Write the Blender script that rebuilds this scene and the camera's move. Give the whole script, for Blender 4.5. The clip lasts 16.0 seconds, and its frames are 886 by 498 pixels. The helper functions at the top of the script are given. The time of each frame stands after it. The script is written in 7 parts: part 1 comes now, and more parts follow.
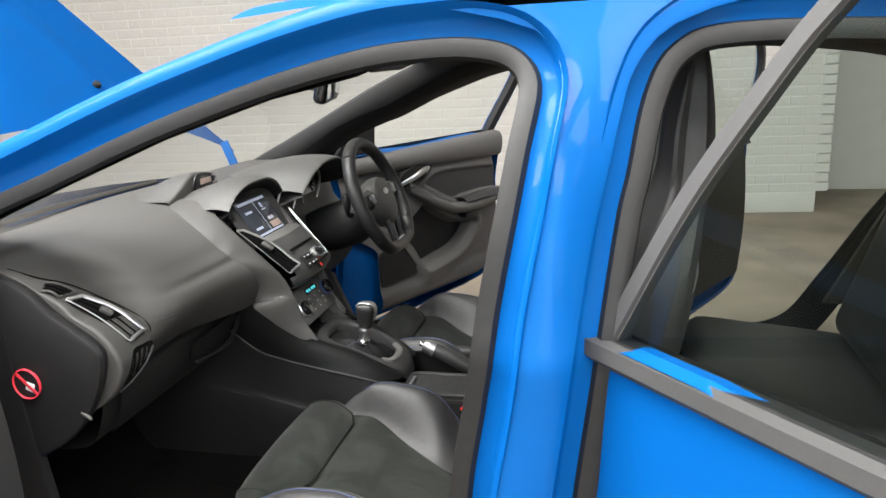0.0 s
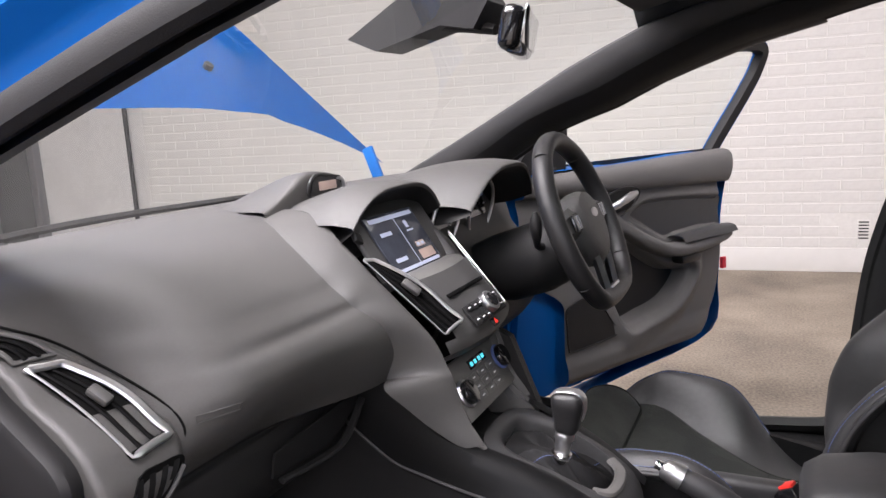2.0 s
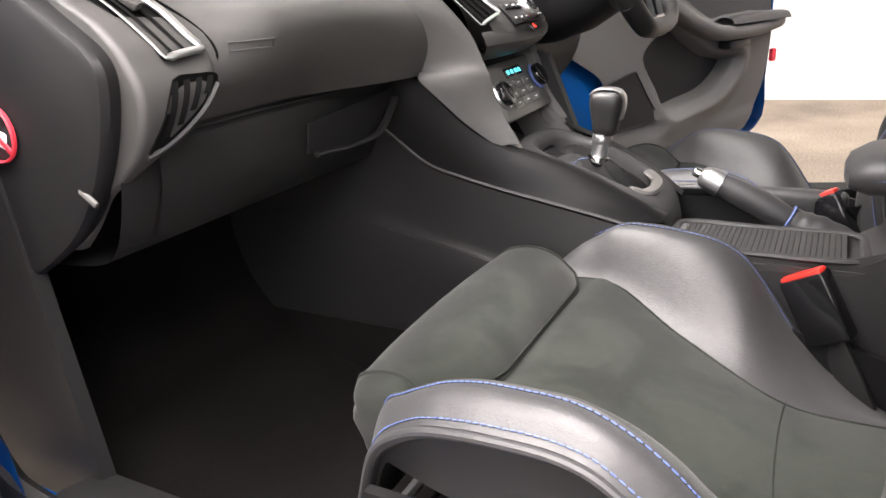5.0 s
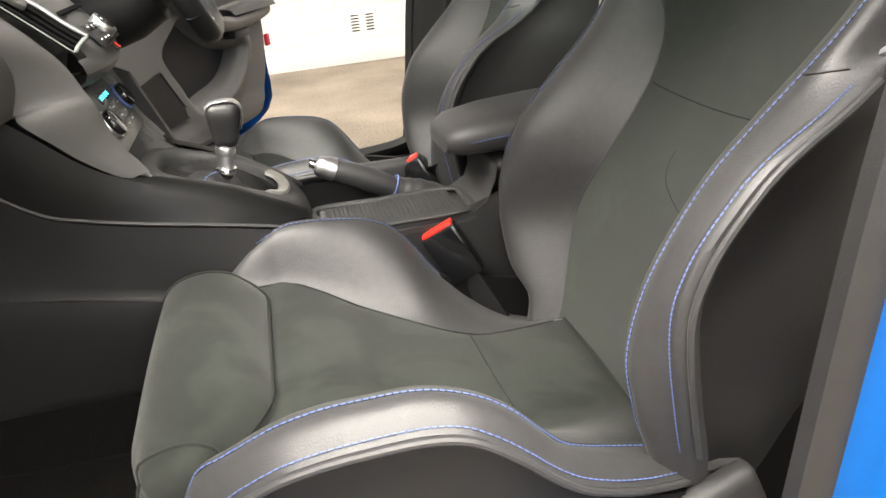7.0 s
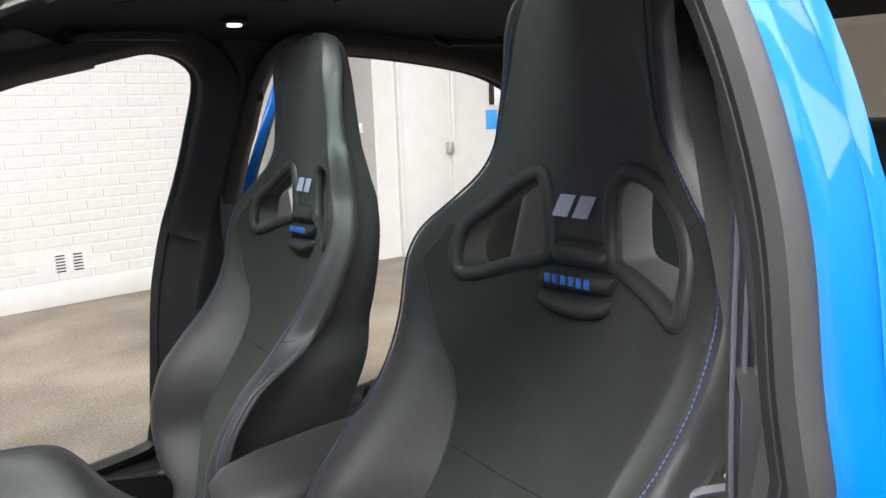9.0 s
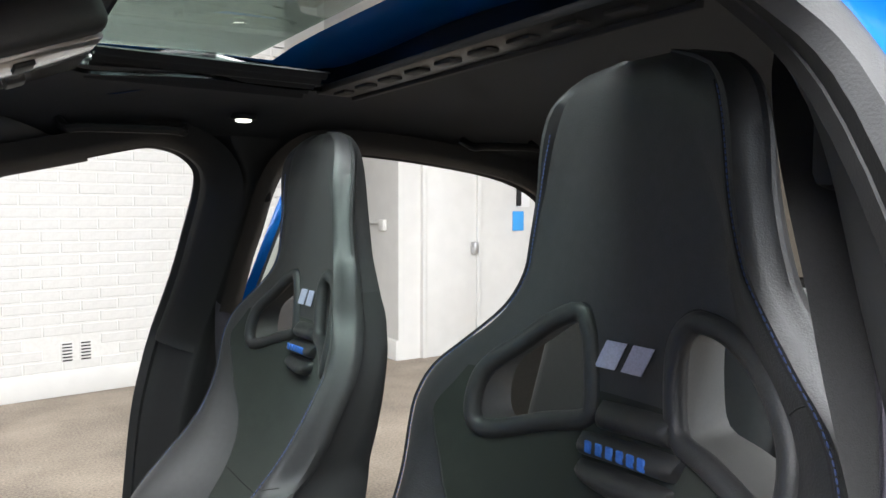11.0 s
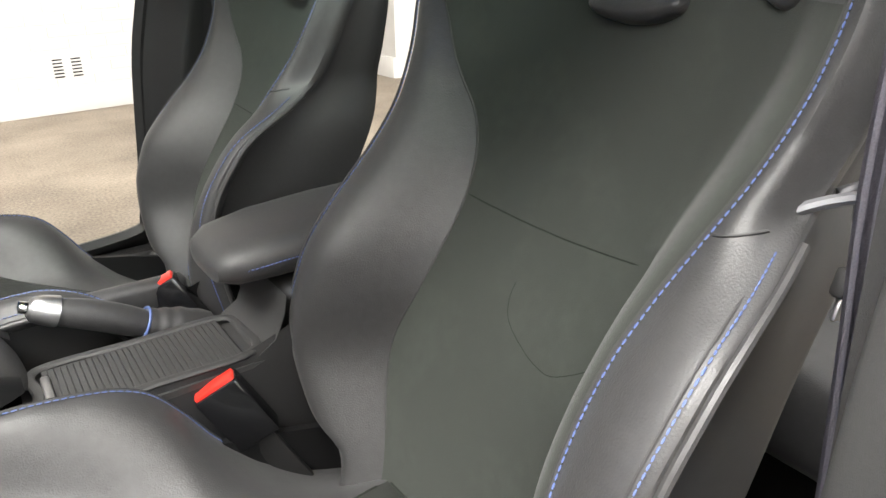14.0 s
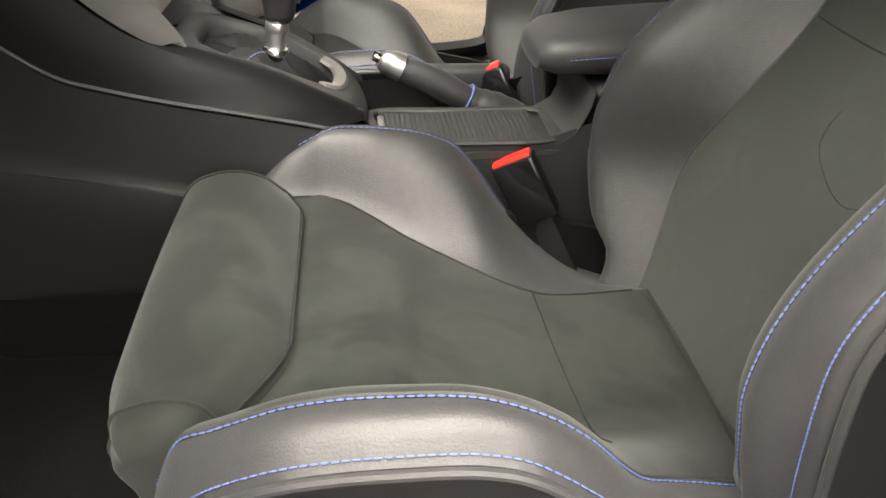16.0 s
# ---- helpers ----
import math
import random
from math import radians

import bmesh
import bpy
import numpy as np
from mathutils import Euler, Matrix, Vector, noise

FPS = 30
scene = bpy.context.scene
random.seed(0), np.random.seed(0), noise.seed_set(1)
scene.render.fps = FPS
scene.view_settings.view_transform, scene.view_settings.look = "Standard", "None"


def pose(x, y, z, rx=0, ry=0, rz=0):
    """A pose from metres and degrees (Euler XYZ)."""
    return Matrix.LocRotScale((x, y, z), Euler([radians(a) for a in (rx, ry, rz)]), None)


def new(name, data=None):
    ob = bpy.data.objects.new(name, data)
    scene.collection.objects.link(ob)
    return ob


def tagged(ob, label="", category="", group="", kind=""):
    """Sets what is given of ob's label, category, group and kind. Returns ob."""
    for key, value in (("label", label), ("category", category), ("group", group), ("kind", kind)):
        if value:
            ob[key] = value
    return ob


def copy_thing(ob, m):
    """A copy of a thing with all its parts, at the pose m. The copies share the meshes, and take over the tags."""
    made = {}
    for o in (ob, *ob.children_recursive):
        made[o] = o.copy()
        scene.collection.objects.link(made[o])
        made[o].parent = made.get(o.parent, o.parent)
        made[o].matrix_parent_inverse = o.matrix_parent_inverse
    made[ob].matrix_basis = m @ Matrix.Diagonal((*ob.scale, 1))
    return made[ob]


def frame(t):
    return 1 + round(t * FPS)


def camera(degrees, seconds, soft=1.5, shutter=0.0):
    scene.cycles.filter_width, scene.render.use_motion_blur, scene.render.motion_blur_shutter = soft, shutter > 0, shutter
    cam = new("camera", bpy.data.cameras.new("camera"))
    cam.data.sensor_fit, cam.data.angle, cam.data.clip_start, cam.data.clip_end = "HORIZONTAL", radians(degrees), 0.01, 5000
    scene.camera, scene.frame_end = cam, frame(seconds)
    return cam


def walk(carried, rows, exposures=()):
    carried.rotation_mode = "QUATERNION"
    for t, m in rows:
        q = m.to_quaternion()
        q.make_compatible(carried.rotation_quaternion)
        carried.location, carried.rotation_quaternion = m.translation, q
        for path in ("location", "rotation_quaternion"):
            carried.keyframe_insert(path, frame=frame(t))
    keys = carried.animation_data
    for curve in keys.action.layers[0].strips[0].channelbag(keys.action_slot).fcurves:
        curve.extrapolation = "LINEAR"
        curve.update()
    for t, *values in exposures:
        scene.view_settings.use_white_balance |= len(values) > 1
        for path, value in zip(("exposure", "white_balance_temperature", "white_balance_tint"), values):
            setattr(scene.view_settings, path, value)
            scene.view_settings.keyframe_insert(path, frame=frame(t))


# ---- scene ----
# ---- camera ----
cam = camera(62.48, 16.0)
PATH = [
    (0.0, pose(0.3330, -1.7543, 1.3226, 75.226, 2.588, 12.761)),
    (0.5, pose(0.1335, -1.5783, 1.3202, 76.800, 2.913, 14.518)),
    (1.0, pose(-0.0200, -1.4002, 1.3296, 77.497, 3.020, 17.519)),
    (1.5, pose(-0.0043, -1.2154, 1.2702, 78.276, 3.146, 21.937)),
    (2.0, pose(0.0067, -1.0770, 1.1318, 79.863, 3.066, 25.161)),
    (2.5, pose(-0.0056, -1.0360, 1.0107, 80.367, 2.850, 27.855)),
    (3.0, pose(-0.0081, -1.0344, 0.9488, 79.648, 2.644, 29.615)),
    (3.5, pose(0.0028, -1.0452, 0.9151, 77.979, 2.658, 30.477)),
    (4.0, pose(0.0153, -1.0664, 0.8929, 75.303, 2.511, 30.797)),
    (4.2, pose(0.0180, -1.0784, 0.8830, 74.037, 2.529, 30.517)),
    (6.3, pose(-0.0930, -1.2113, 0.8681, 63.864, 6.296, 5.316)),
    (6.5, pose(-0.1552, -1.2215, 0.8924, 62.956, 6.258, -1.125)),
    (7.0, pose(-0.2201, -1.1802, 0.9345, 65.453, 4.302, -14.072)),
    (7.5, pose(-0.2799, -1.1140, 0.9864, 67.801, 3.208, -23.757)),
    (8.0, pose(-0.2700, -1.0929, 1.0711, 71.465, 2.641, -30.274)),
    (8.5, pose(-0.2783, -1.0737, 1.1173, 75.825, 2.174, -34.211)),
    (9.0, pose(-0.2748, -1.0456, 1.1644, 79.514, 1.990, -36.103)),
    (9.5, pose(-0.2754, -1.0101, 1.1826, 83.444, 1.177, -36.874)),
    (9.7, pose(-0.2745, -0.9969, 1.1977, 84.548, 1.270, -36.904)),
    (11.8, pose(-0.1035, -0.8615, 1.1709, 87.173, -0.504, -32.509)),
    (12.0, pose(-0.1100, -0.8611, 1.1533, 85.083, -0.079, -33.066)),
    (12.5, pose(-0.1291, -0.8625, 1.1099, 79.669, 0.767, -35.079)),
    (13.0, pose(-0.1490, -0.8749, 1.0663, 74.966, 1.056, -36.388)),
    (13.5, pose(-0.1757, -0.8996, 1.0187, 71.125, 0.632, -36.280)),
    (14.0, pose(-0.1953, -0.9201, 0.9786, 67.181, 0.751, -34.461)),
    (14.5, pose(-0.2171, -0.9346, 0.9503, 64.226, 0.242, -30.974)),
    (15.0, pose(-0.2435, -0.9628, 0.9205, 61.962, -0.991, -25.332)),
    (15.5, pose(-0.2563, -0.9853, 0.9130, 59.574, -1.592, -17.237)),
    (16.0, pose(-0.2103, -1.0057, 0.8968, 57.847, -1.836, -6.694)),
]
EXPOSURES = [(0.0, -0.4, 6300, 9), (1.0, -0.42, 6250, 13), (2.0, -0.27, 6200, 20), (3.0, -0.17, 6200, 20), (3.5, 0.04, 6220, 19), (4.2, 0.48, 6250, 18), (6.3, 0.60, 7000, 12), (7.0, 0.50, 6800, 10), (8.0, 0.32, 6500, 11), (9.7, 0.02, 5900, 9), (11.8, 0.24, 6000, 9), (13.0, 0.38, 6150, 9), (14.5, 0.56, 6650, 9), (16.0, 0.36, 7000, 10)]
walk(cam, PATH, EXPOSURES)
# ---- end camera ----

# ---- light ----
world = bpy.data.worlds.new("world")
scene.world = world
world.use_nodes = True
sky = world.node_tree.nodes.new("ShaderNodeTexSky")
sky.sky_type = "NISHITA"
sky.sun_disc = False
sky.sun_elevation, sky.sun_rotation = radians(35), radians(200)
world.node_tree.links.new(sky.outputs[0], world.node_tree.nodes["Background"].inputs[0])
world.node_tree.nodes["Background"].inputs[1].default_value = 0.1


def area_lamp(name, m, sx, sy, power, color=(1, 1, 1)):
    d = bpy.data.lights.new(name, "AREA")
    d.shape, d.size, d.size_y, d.energy, d.color = "RECTANGLE", sx, sy, power, color
    ob = new(name, d)
    ob.matrix_basis = m
    return ob


CEIL = 3.6
STRIPS = [(-3.2, 1.6, 24), (-1.6, -0.6, 320), (-2.6, -2.0, 270), (0.2, 2.3, 8), (0.0, -1.75, 265), (2.7, 0.8, 75), (3.2, -2.0, 120), (-1.5, -3.4, 40), (1.5, -3.4, 120)]
for sx, sy, power in STRIPS:
    area_lamp("ceiling_lamp_light", pose(sx, sy, CEIL - 0.09), 2.4, 0.90, power, (1.0, 0.97, 0.92))
for wx, power in ((-2.6, 10), (0.6, 60), (3.8, 40)):
    area_lamp("window_daylight", pose(wx, -4.3, 1.95, 90, 0, 0), 2.0, 1.5, power, (0.95, 0.98, 1.0))


# ---- helpers for building ----
def mat(name, color, rough=0.5, metal=0.0, var=0.12, scale=40.0, bump=0.0, bscale=300.0, big=3.0, coat=0.0, spec=0.5,
        color2=None, emit=0.0, sheen=0.0):
    m = bpy.data.materials.new(name)
    m.use_nodes = True
    nt = m.node_tree
    b = nt.nodes["Principled BSDF"]
    tc = nt.nodes.new("ShaderNodeTexCoord")
    n1, n2 = nt.nodes.new("ShaderNodeTexNoise"), nt.nodes.new("ShaderNodeTexNoise")
    n1.inputs["Scale"].default_value, n2.inputs["Scale"].default_value = scale, big
    n1.inputs["Detail"].default_value = n2.inputs["Detail"].default_value = 4
    for n in (n1, n2):
        nt.links.new(tc.outputs["Object"], n.inputs["Vector"])
    add = nt.nodes.new("ShaderNodeMath")
    add.operation = "ADD"
    nt.links.new(n1.outputs[0], add.inputs[0])
    nt.links.new(n2.outputs[0], add.inputs[1])
    ramp = nt.nodes.new("ShaderNodeMapRange")
    ramp.inputs["From Min"].default_value, ramp.inputs["From Max"].default_value = 0.6, 1.4
    nt.links.new(add.outputs[0], ramp.inputs["Value"])
    mix = nt.nodes.new("ShaderNodeMix")
    mix.data_type = "RGBA"
    c2 = color2 or tuple(c * (1 - 2 * var) for c in color)
    c1 = color if color2 else tuple(min(1, c * (1 + var)) for c in color)
    mix.inputs["A"].default_value, mix.inputs["B"].default_value = (*c2, 1), (*c1, 1)
    nt.links.new(ramp.outputs[0], mix.inputs["Factor"])
    nt.links.new(mix.outputs["Result"], b.inputs["Base Color"])
    rr = nt.nodes.new("ShaderNodeMapRange")
    rr.inputs["To Min"].default_value, rr.inputs["To Max"].default_value = max(0.02, rough * 0.85), min(1, rough * 1.15)
    nt.links.new(n2.outputs[0], rr.inputs["Value"])
    nt.links.new(rr.outputs[0], b.inputs["Roughness"])
    b.inputs["Metallic"].default_value = metal
    b.inputs["Coat Weight"].default_value = coat
    b.inputs["Coat Roughness"].default_value = 0.03
    b.inputs["Specular IOR Level"].default_value = spec
    if sheen:
        b.inputs["Sheen Weight"].default_value = sheen
        b.inputs["Sheen Roughness"].default_value = 0.5
    if emit:
        b.inputs["Emission Color"].default_value = (*color, 1)
        b.inputs["Emission Strength"].default_value = emit
    if bump:
        nb = nt.nodes.new("ShaderNodeTexNoise")
        nb.inputs["Scale"].default_value, nb.inputs["Detail"].default_value = bscale, 3
        nt.links.new(tc.outputs["Object"], nb.inputs["Vector"])
        bp = nt.nodes.new("ShaderNodeBump")
        bp.inputs["Strength"].default_value, bp.inputs["Distance"].default_value = bump, 0.002
        nt.links.new(nb.outputs[0], bp.inputs["Height"])
        nt.links.new(bp.outputs[0], b.inputs["Normal"])
    return m


def suede_mat(name, dark, light):
    """Suede whose brushed nap shows in soft-edged patches."""
    m = mat(name, light, 0.95, 0, 0.10, 60, bump=0.25, bscale=900, sheen=0.10, spec=0.1, big=9.0)
    nt = m.node_tree
    b, tc = nt.nodes["Principled BSDF"], nt.nodes["Texture Coordinate"]
    src = b.inputs["Base Color"].links[0].from_socket
    n = nt.nodes.new("ShaderNodeTexNoise")
    n.inputs["Scale"].default_value, n.inputs["Detail"].default_value, n.inputs["Distortion"].default_value = 9.0, 3.0, 0.7
    nt.links.new(tc.outputs["Object"], n.inputs["Vector"])
    r = nt.nodes.new("ShaderNodeMapRange")
    r.interpolation_type = "SMOOTHSTEP"
    r.inputs["From Min"].default_value, r.inputs["From Max"].default_value = 0.41, 0.60
    nt.links.new(n.outputs[0], r.inputs["Value"])
    mx = nt.nodes.new("ShaderNodeMix")
    mx.data_type = "RGBA"
    mx.inputs["A"].default_value = (*dark, 1)
    nt.links.new(r.outputs[0], mx.inputs["Factor"])
    nt.links.new(src, mx.inputs["B"])
    nt.links.new(mx.outputs["Result"], b.inputs["Base Color"])
    return m


def glass_mat(name, tint, rough=0.0):
    m = bpy.data.materials.new(name)
    m.use_nodes = True
    nt = m.node_tree
    nt.nodes.clear()
    out = nt.nodes.new("ShaderNodeOutputMaterial")
    tr, gl = nt.nodes.new("ShaderNodeBsdfTransparent"), nt.nodes.new("ShaderNodeBsdfGlossy")
    tr.inputs[0].default_value = (*tint, 1)
    gl.inputs["Roughness"].default_value = rough
    lw = nt.nodes.new("ShaderNodeLayerWeight")
    lw.inputs[0].default_value = 0.5
    pw, ma = nt.nodes.new("ShaderNodeMath"), nt.nodes.new("ShaderNodeMath")
    pw.operation, ma.operation = "POWER", "MULTIPLY_ADD"
    pw.inputs[1].default_value, ma.inputs[1].default_value, ma.inputs[2].default_value = 5.0, 0.92, 0.04
    nt.links.new(lw.outputs["Facing"], pw.inputs[0])
    nt.links.new(pw.outputs[0], ma.inputs[0])
    mx = nt.nodes.new("ShaderNodeMixShader")
    nt.links.new(ma.outputs[0], mx.inputs[0])
    nt.links.new(tr.outputs[0], mx.inputs[1])
    nt.links.new(gl.outputs[0], mx.inputs[2])
    nt.links.new(mx.outputs[0], out.inputs[0])
    return m


PAINT = mat("blue_paint", (0.0018, 0.082, 0.312), 0.5, 0.0, 0.03, 900, coat=0.13, big=1.5, spec=0.08)
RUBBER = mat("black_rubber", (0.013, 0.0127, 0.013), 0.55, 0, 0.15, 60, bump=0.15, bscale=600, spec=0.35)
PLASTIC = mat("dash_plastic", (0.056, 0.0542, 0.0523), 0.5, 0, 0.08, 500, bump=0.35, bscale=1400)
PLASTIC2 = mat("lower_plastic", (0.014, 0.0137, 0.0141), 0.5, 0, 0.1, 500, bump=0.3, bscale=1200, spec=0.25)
# dash plastic lightened, to stand in for light on the driver's door
DOORM = mat("door_trim_lightened", (0.105, 0.101, 0.097), 0.55, 0, 0.08, 500, bump=0.35, bscale=1400)
# on the lower dash and glovebox this is dash plastic darkened for shade
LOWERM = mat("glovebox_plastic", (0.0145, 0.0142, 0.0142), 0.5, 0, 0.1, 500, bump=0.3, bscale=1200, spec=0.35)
PIANO = mat("gloss_black", (0.008, 0.008, 0.009), 0.14, 0, 0.1, 50, coat=0.4)
SATINBLACK = mat("satin_black", (0.012, 0.0118, 0.012), 0.38, 0, 0.1, 200, bump=0.1, bscale=900)
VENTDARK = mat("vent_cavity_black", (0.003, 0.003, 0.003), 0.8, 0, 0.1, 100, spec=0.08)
SATIN = mat("satin_chrome", (0.60, 0.60, 0.61), 0.36, 1.0, 0.05, 300)
CHROME = mat("chrome", (0.8, 0.8, 0.8), 0.08, 1.0, 0.03, 100)
LEATHER = mat("black_leather", (0.0300, 0.0294, 0.0303), 0.49, 0, 0.15, 90, bump=0.22, bscale=520, spec=0.55, sheen=0.05)
GAITERM = mat("gaiter_leather", (0.011, 0.0108, 0.0112), 0.6, 0, 0.15, 120, bump=0.3, bscale=600, spec=0.2)
WHEELM = mat("wheel_leather", (0.016, 0.0155, 0.016), 0.42, 0, 0.15, 120, bump=0.25, bscale=700, spec=0.5)
SUEDE = suede_mat("grey_suede", (0.0310, 0.0343, 0.0302), (0.0350, 0.0388, 0.0340))
SUEDEPAD = suede_mat("brushed_grey_suede", (0.0125, 0.0139, 0.0120), (0.0212, 0.0235, 0.0203))
SUEDEDARK = mat("grey_suede_seam", (0.0185, 0.0205, 0.018), 0.95, 0, 0.2, 30, spec=0.1)
SHELL = mat("seat_shell", (0.025, 0.0246, 0.025), 0.62, 0, 0.1, 200, bump=0.2, bscale=900)
VALANCEM = mat("valance_black", (0.008, 0.008, 0.0085), 0.55, 0, 0.1, 200, bump=0.2, bscale=900, spec=0.2)
STACKM = mat("stack_grey", (0.050, 0.0485, 0.048), 0.4, 0, 0.08, 300, bump=0.1, bscale=1200)
CLIMATE = mat("climate_grey", (0.115, 0.112, 0.107), 0.38, 0, 0.06, 300)
STITCH = mat("blue_thread", (0.085, 0.125, 0.30), 0.7, 0, 0.15, 500)
BLUETHREAD = mat("bright_blue_thread", (0.06, 0.20, 0.70), 0.7, 0, 0.15, 500)
HEADLINER = mat("black_headliner", (0.011, 0.0115, 0.0135), 0.95, 0, 0.2, 300, bump=0.3, bscale=900, sheen=0.1)
CARPET = mat("black_carpet", (0.0095, 0.0088, 0.0086), 1.0, 0, 0.4, 400, bump=0.8, bscale=1500, spec=0.04)
RAILM = mat("rail_black", (0.0065, 0.0065, 0.0067), 0.42, 0, 0.1, 200, spec=0.18)
# black belt: both webbing colours are lightened to paint in sheen and light
WEBRIB = mat("belt_webbing_stripe", (0.125, 0.118, 0.142), 0.65, 0, 0.2, 600, bump=0.4, bscale=900)
WEBBING = mat("belt_webbing", (0.085, 0.08, 0.10), 0.7, 0, 0.2, 600, bump=0.4, bscale=900)
RED = mat("red_plastic", (0.72, 0.03, 0.02), 0.35, 0, 0.05, 100)
STICKRED = mat("sticker_red", (0.65, 0.03, 0.05), 0.5, 0, 0.05, 100)
WHITE = mat("white_print", (0.75, 0.75, 0.76), 0.5, 0, 0.05, 100)
LILAC = mat("silver_thread", (0.50, 0.50, 0.66), 0.7, 0, 0.15, 400)
# dark plastic, its lit face painted in as a lighter grey
LININGM = mat("hole_lining_lit", (0.085, 0.083, 0.080), 0.5, 0, 0.08, 300, bump=0.2, bscale=900)
PILLARM = mat("pillar_trim_grey", (0.050, 0.049, 0.049), 0.6, 0, 0.1, 300, bump=0.25, bscale=900)
GREYTRIM = mat("grey_trim", (0.030, 0.0295, 0.030), 0.6, 0, 0.1, 300, bump=0.25, bscale=900)
BRICKW = mat("white_painted_brick", (0.56, 0.548, 0.522), 0.6, 0, 0.05, 35, bump=0.5, bscale=60, big=1.2)
MORTAR = mat("white_painted_joint", (0.60, 0.588, 0.558), 0.75, 0, 0.06, 40, bump=0.4, bscale=120)
WALLP = mat("white_wall_paint", (0.60, 0.588, 0.562), 0.6, 0, 0.04, 8, bump=0.2, bscale=80, big=0.7)
GREYWALL = mat("grey_painted_brick", (0.70, 0.69, 0.67), 0.7, 0, 0.08, 20, bump=0.5, bscale=60)
CEILM = mat("beige_ceiling", (0.42, 0.36, 0.30), 0.8, 0, 0.08, 3)
DARKGLASS = mat("dark_glazing", (0.05, 0.055, 0.055), 0.1, 0, 0.1, 4)
BLUESIGN = mat("blue_sign", (0.05, 0.30, 0.70), 0.5, 0, 0.03, 20)
STEEL = mat("grey_steel", (0.18, 0.18, 0.19), 0.45, 0.6, 0.1, 60)
GLASS = glass_mat("clear_glass", (0.94, 0.965, 0.945))
GLASSPRIV = glass_mat("privacy_glass", (0.30, 0.27, 0.235))
TRIMBROWN = mat("rear_trim_grey", (0.115, 0.107, 0.098), 0.7, 0, 0.1, 200, bump=0.25, bscale=900)
GLASSDARK = glass_mat("tinted_glass", (0.62, 0.70, 0.66))
SCREENLIT = mat("screen_lit", (0.035, 0.038, 0.048), 0.15, 0, 0.3, 30, emit=0.5)
SCREENBAR = mat("screen_text", (0.34, 0.37, 0.46), 0.3, 0, 0.05, 30, emit=0.6)
SCREENMAP = mat("screen_warm", (0.32, 0.24, 0.20), 0.3, 0, 0.2, 30, emit=0.5)
CYAN = mat("cyan_digits", (0.10, 0.75, 0.85), 0.3, 0, 0.05, 30, emit=1.2)
LENSGREY = mat("lamp_lens_grey", (0.34, 0.32, 0.31), 0.10, 0.3, 0.1, 20)
LAMPON = mat("lamp_lens_lit", (1.0, 0.93, 0.8), 0.3, 0, 0.02, 30, emit=2.2)
TUBEON = mat("ceiling_lamp_diffuser", (1.0, 0.97, 0.92), 0.4, 0, 0.02, 30, emit=6.0)


def floor_mat():
    m = mat("speckled_floor", (0.40, 0.335, 0.265), 0.75, 0, 0.22, 85, bump=0.6, bscale=140, big=2.2, color2=(0.10, 0.082, 0.064))
    return m


FLOORM = floor_mat()


def empty(name, loc, label="", category="", group="", kind=""):
    ob = new(name)
    ob.empty_display_size = 0.1
    ob.location = loc
    return tagged(ob, label, category, group, kind)


def mesh_of(bm, material, angle=38):
    me = bpy.data.meshes.new("mesh")
    bmesh.ops.recalc_face_normals(bm, faces=bm.faces)
    bm.to_mesh(me)
    bm.free()
    for mt in material if isinstance(material, (list, tuple)) else [material]:
        me.materials.append(mt)
    me.shade_smooth()
    me.set_sharp_from_angle(angle=radians(angle))
    return me


def part(name, bm, material, parent=None, label="", angle=38, kind="", category=""):
    ob = new(name, mesh_of(bm, material, angle))
    if parent is not None:
        ob.parent = parent
        if parent.type == "EMPTY":
            ob.matrix_parent_inverse = parent.matrix_basis.inverted()
    return tagged(ob, label, category, "", kind)


def smoothline(pts, n=6, closed=False):
    p = [Vector(a) for a in pts]
    k, out = len(p), []
    for i in range(k if closed else k - 1):
        if closed:
            a, b, c, d = p[i - 1], p[i], p[(i + 1) % k], p[(i + 2) % k]
        else:
            b, c = p[i], p[i + 1]
            a = p[i - 1] if i else b * 2 - c
            d = p[i + 2] if i + 2 < k else c * 2 - b
        for j in range(n):
            t = j / n
            out.append(0.5 * ((2 * b) + (c - a) * t + (2 * a - 5 * b + 4 * c - d) * t * t + (3 * b - a - 3 * c + d) * t ** 3))
    if not closed:
        out.append(p[-1])
    return out


def curve_of(pairs, x):
    xs = [a for a, _ in pairs]
    if x <= xs[0]:
        return pairs[0][1]
    if x >= xs[-1]:
        return pairs[-1][1]
    for i in range(len(xs) - 1):
        if xs[i] <= x <= xs[i + 1]:
            t = (x - xs[i]) / (xs[i + 1] - xs[i])
            k = len(xs)
            def slope(j):
                if j == 0 or j == k - 1:
                    return 0 if k < 2 else (pairs[min(j + 1, k - 1)][1] - pairs[max(j - 1, 0)][1]) / (xs[min(j + 1, k - 1)] - xs[max(j - 1, 0)])
                return (pairs[j + 1][1] - pairs[j - 1][1]) / (xs[j + 1] - xs[j - 1])
            h = xs[i + 1] - xs[i]
            a, b = pairs[i][1], pairs[i + 1][1]
            m0, m1 = slope(i) * h, slope(i + 1) * h
            return (2 * t ** 3 - 3 * t * t + 1) * a + (t ** 3 - 2 * t * t + t) * m0 + (-2 * t ** 3 + 3 * t * t) * b + (t ** 3 - t * t) * m1


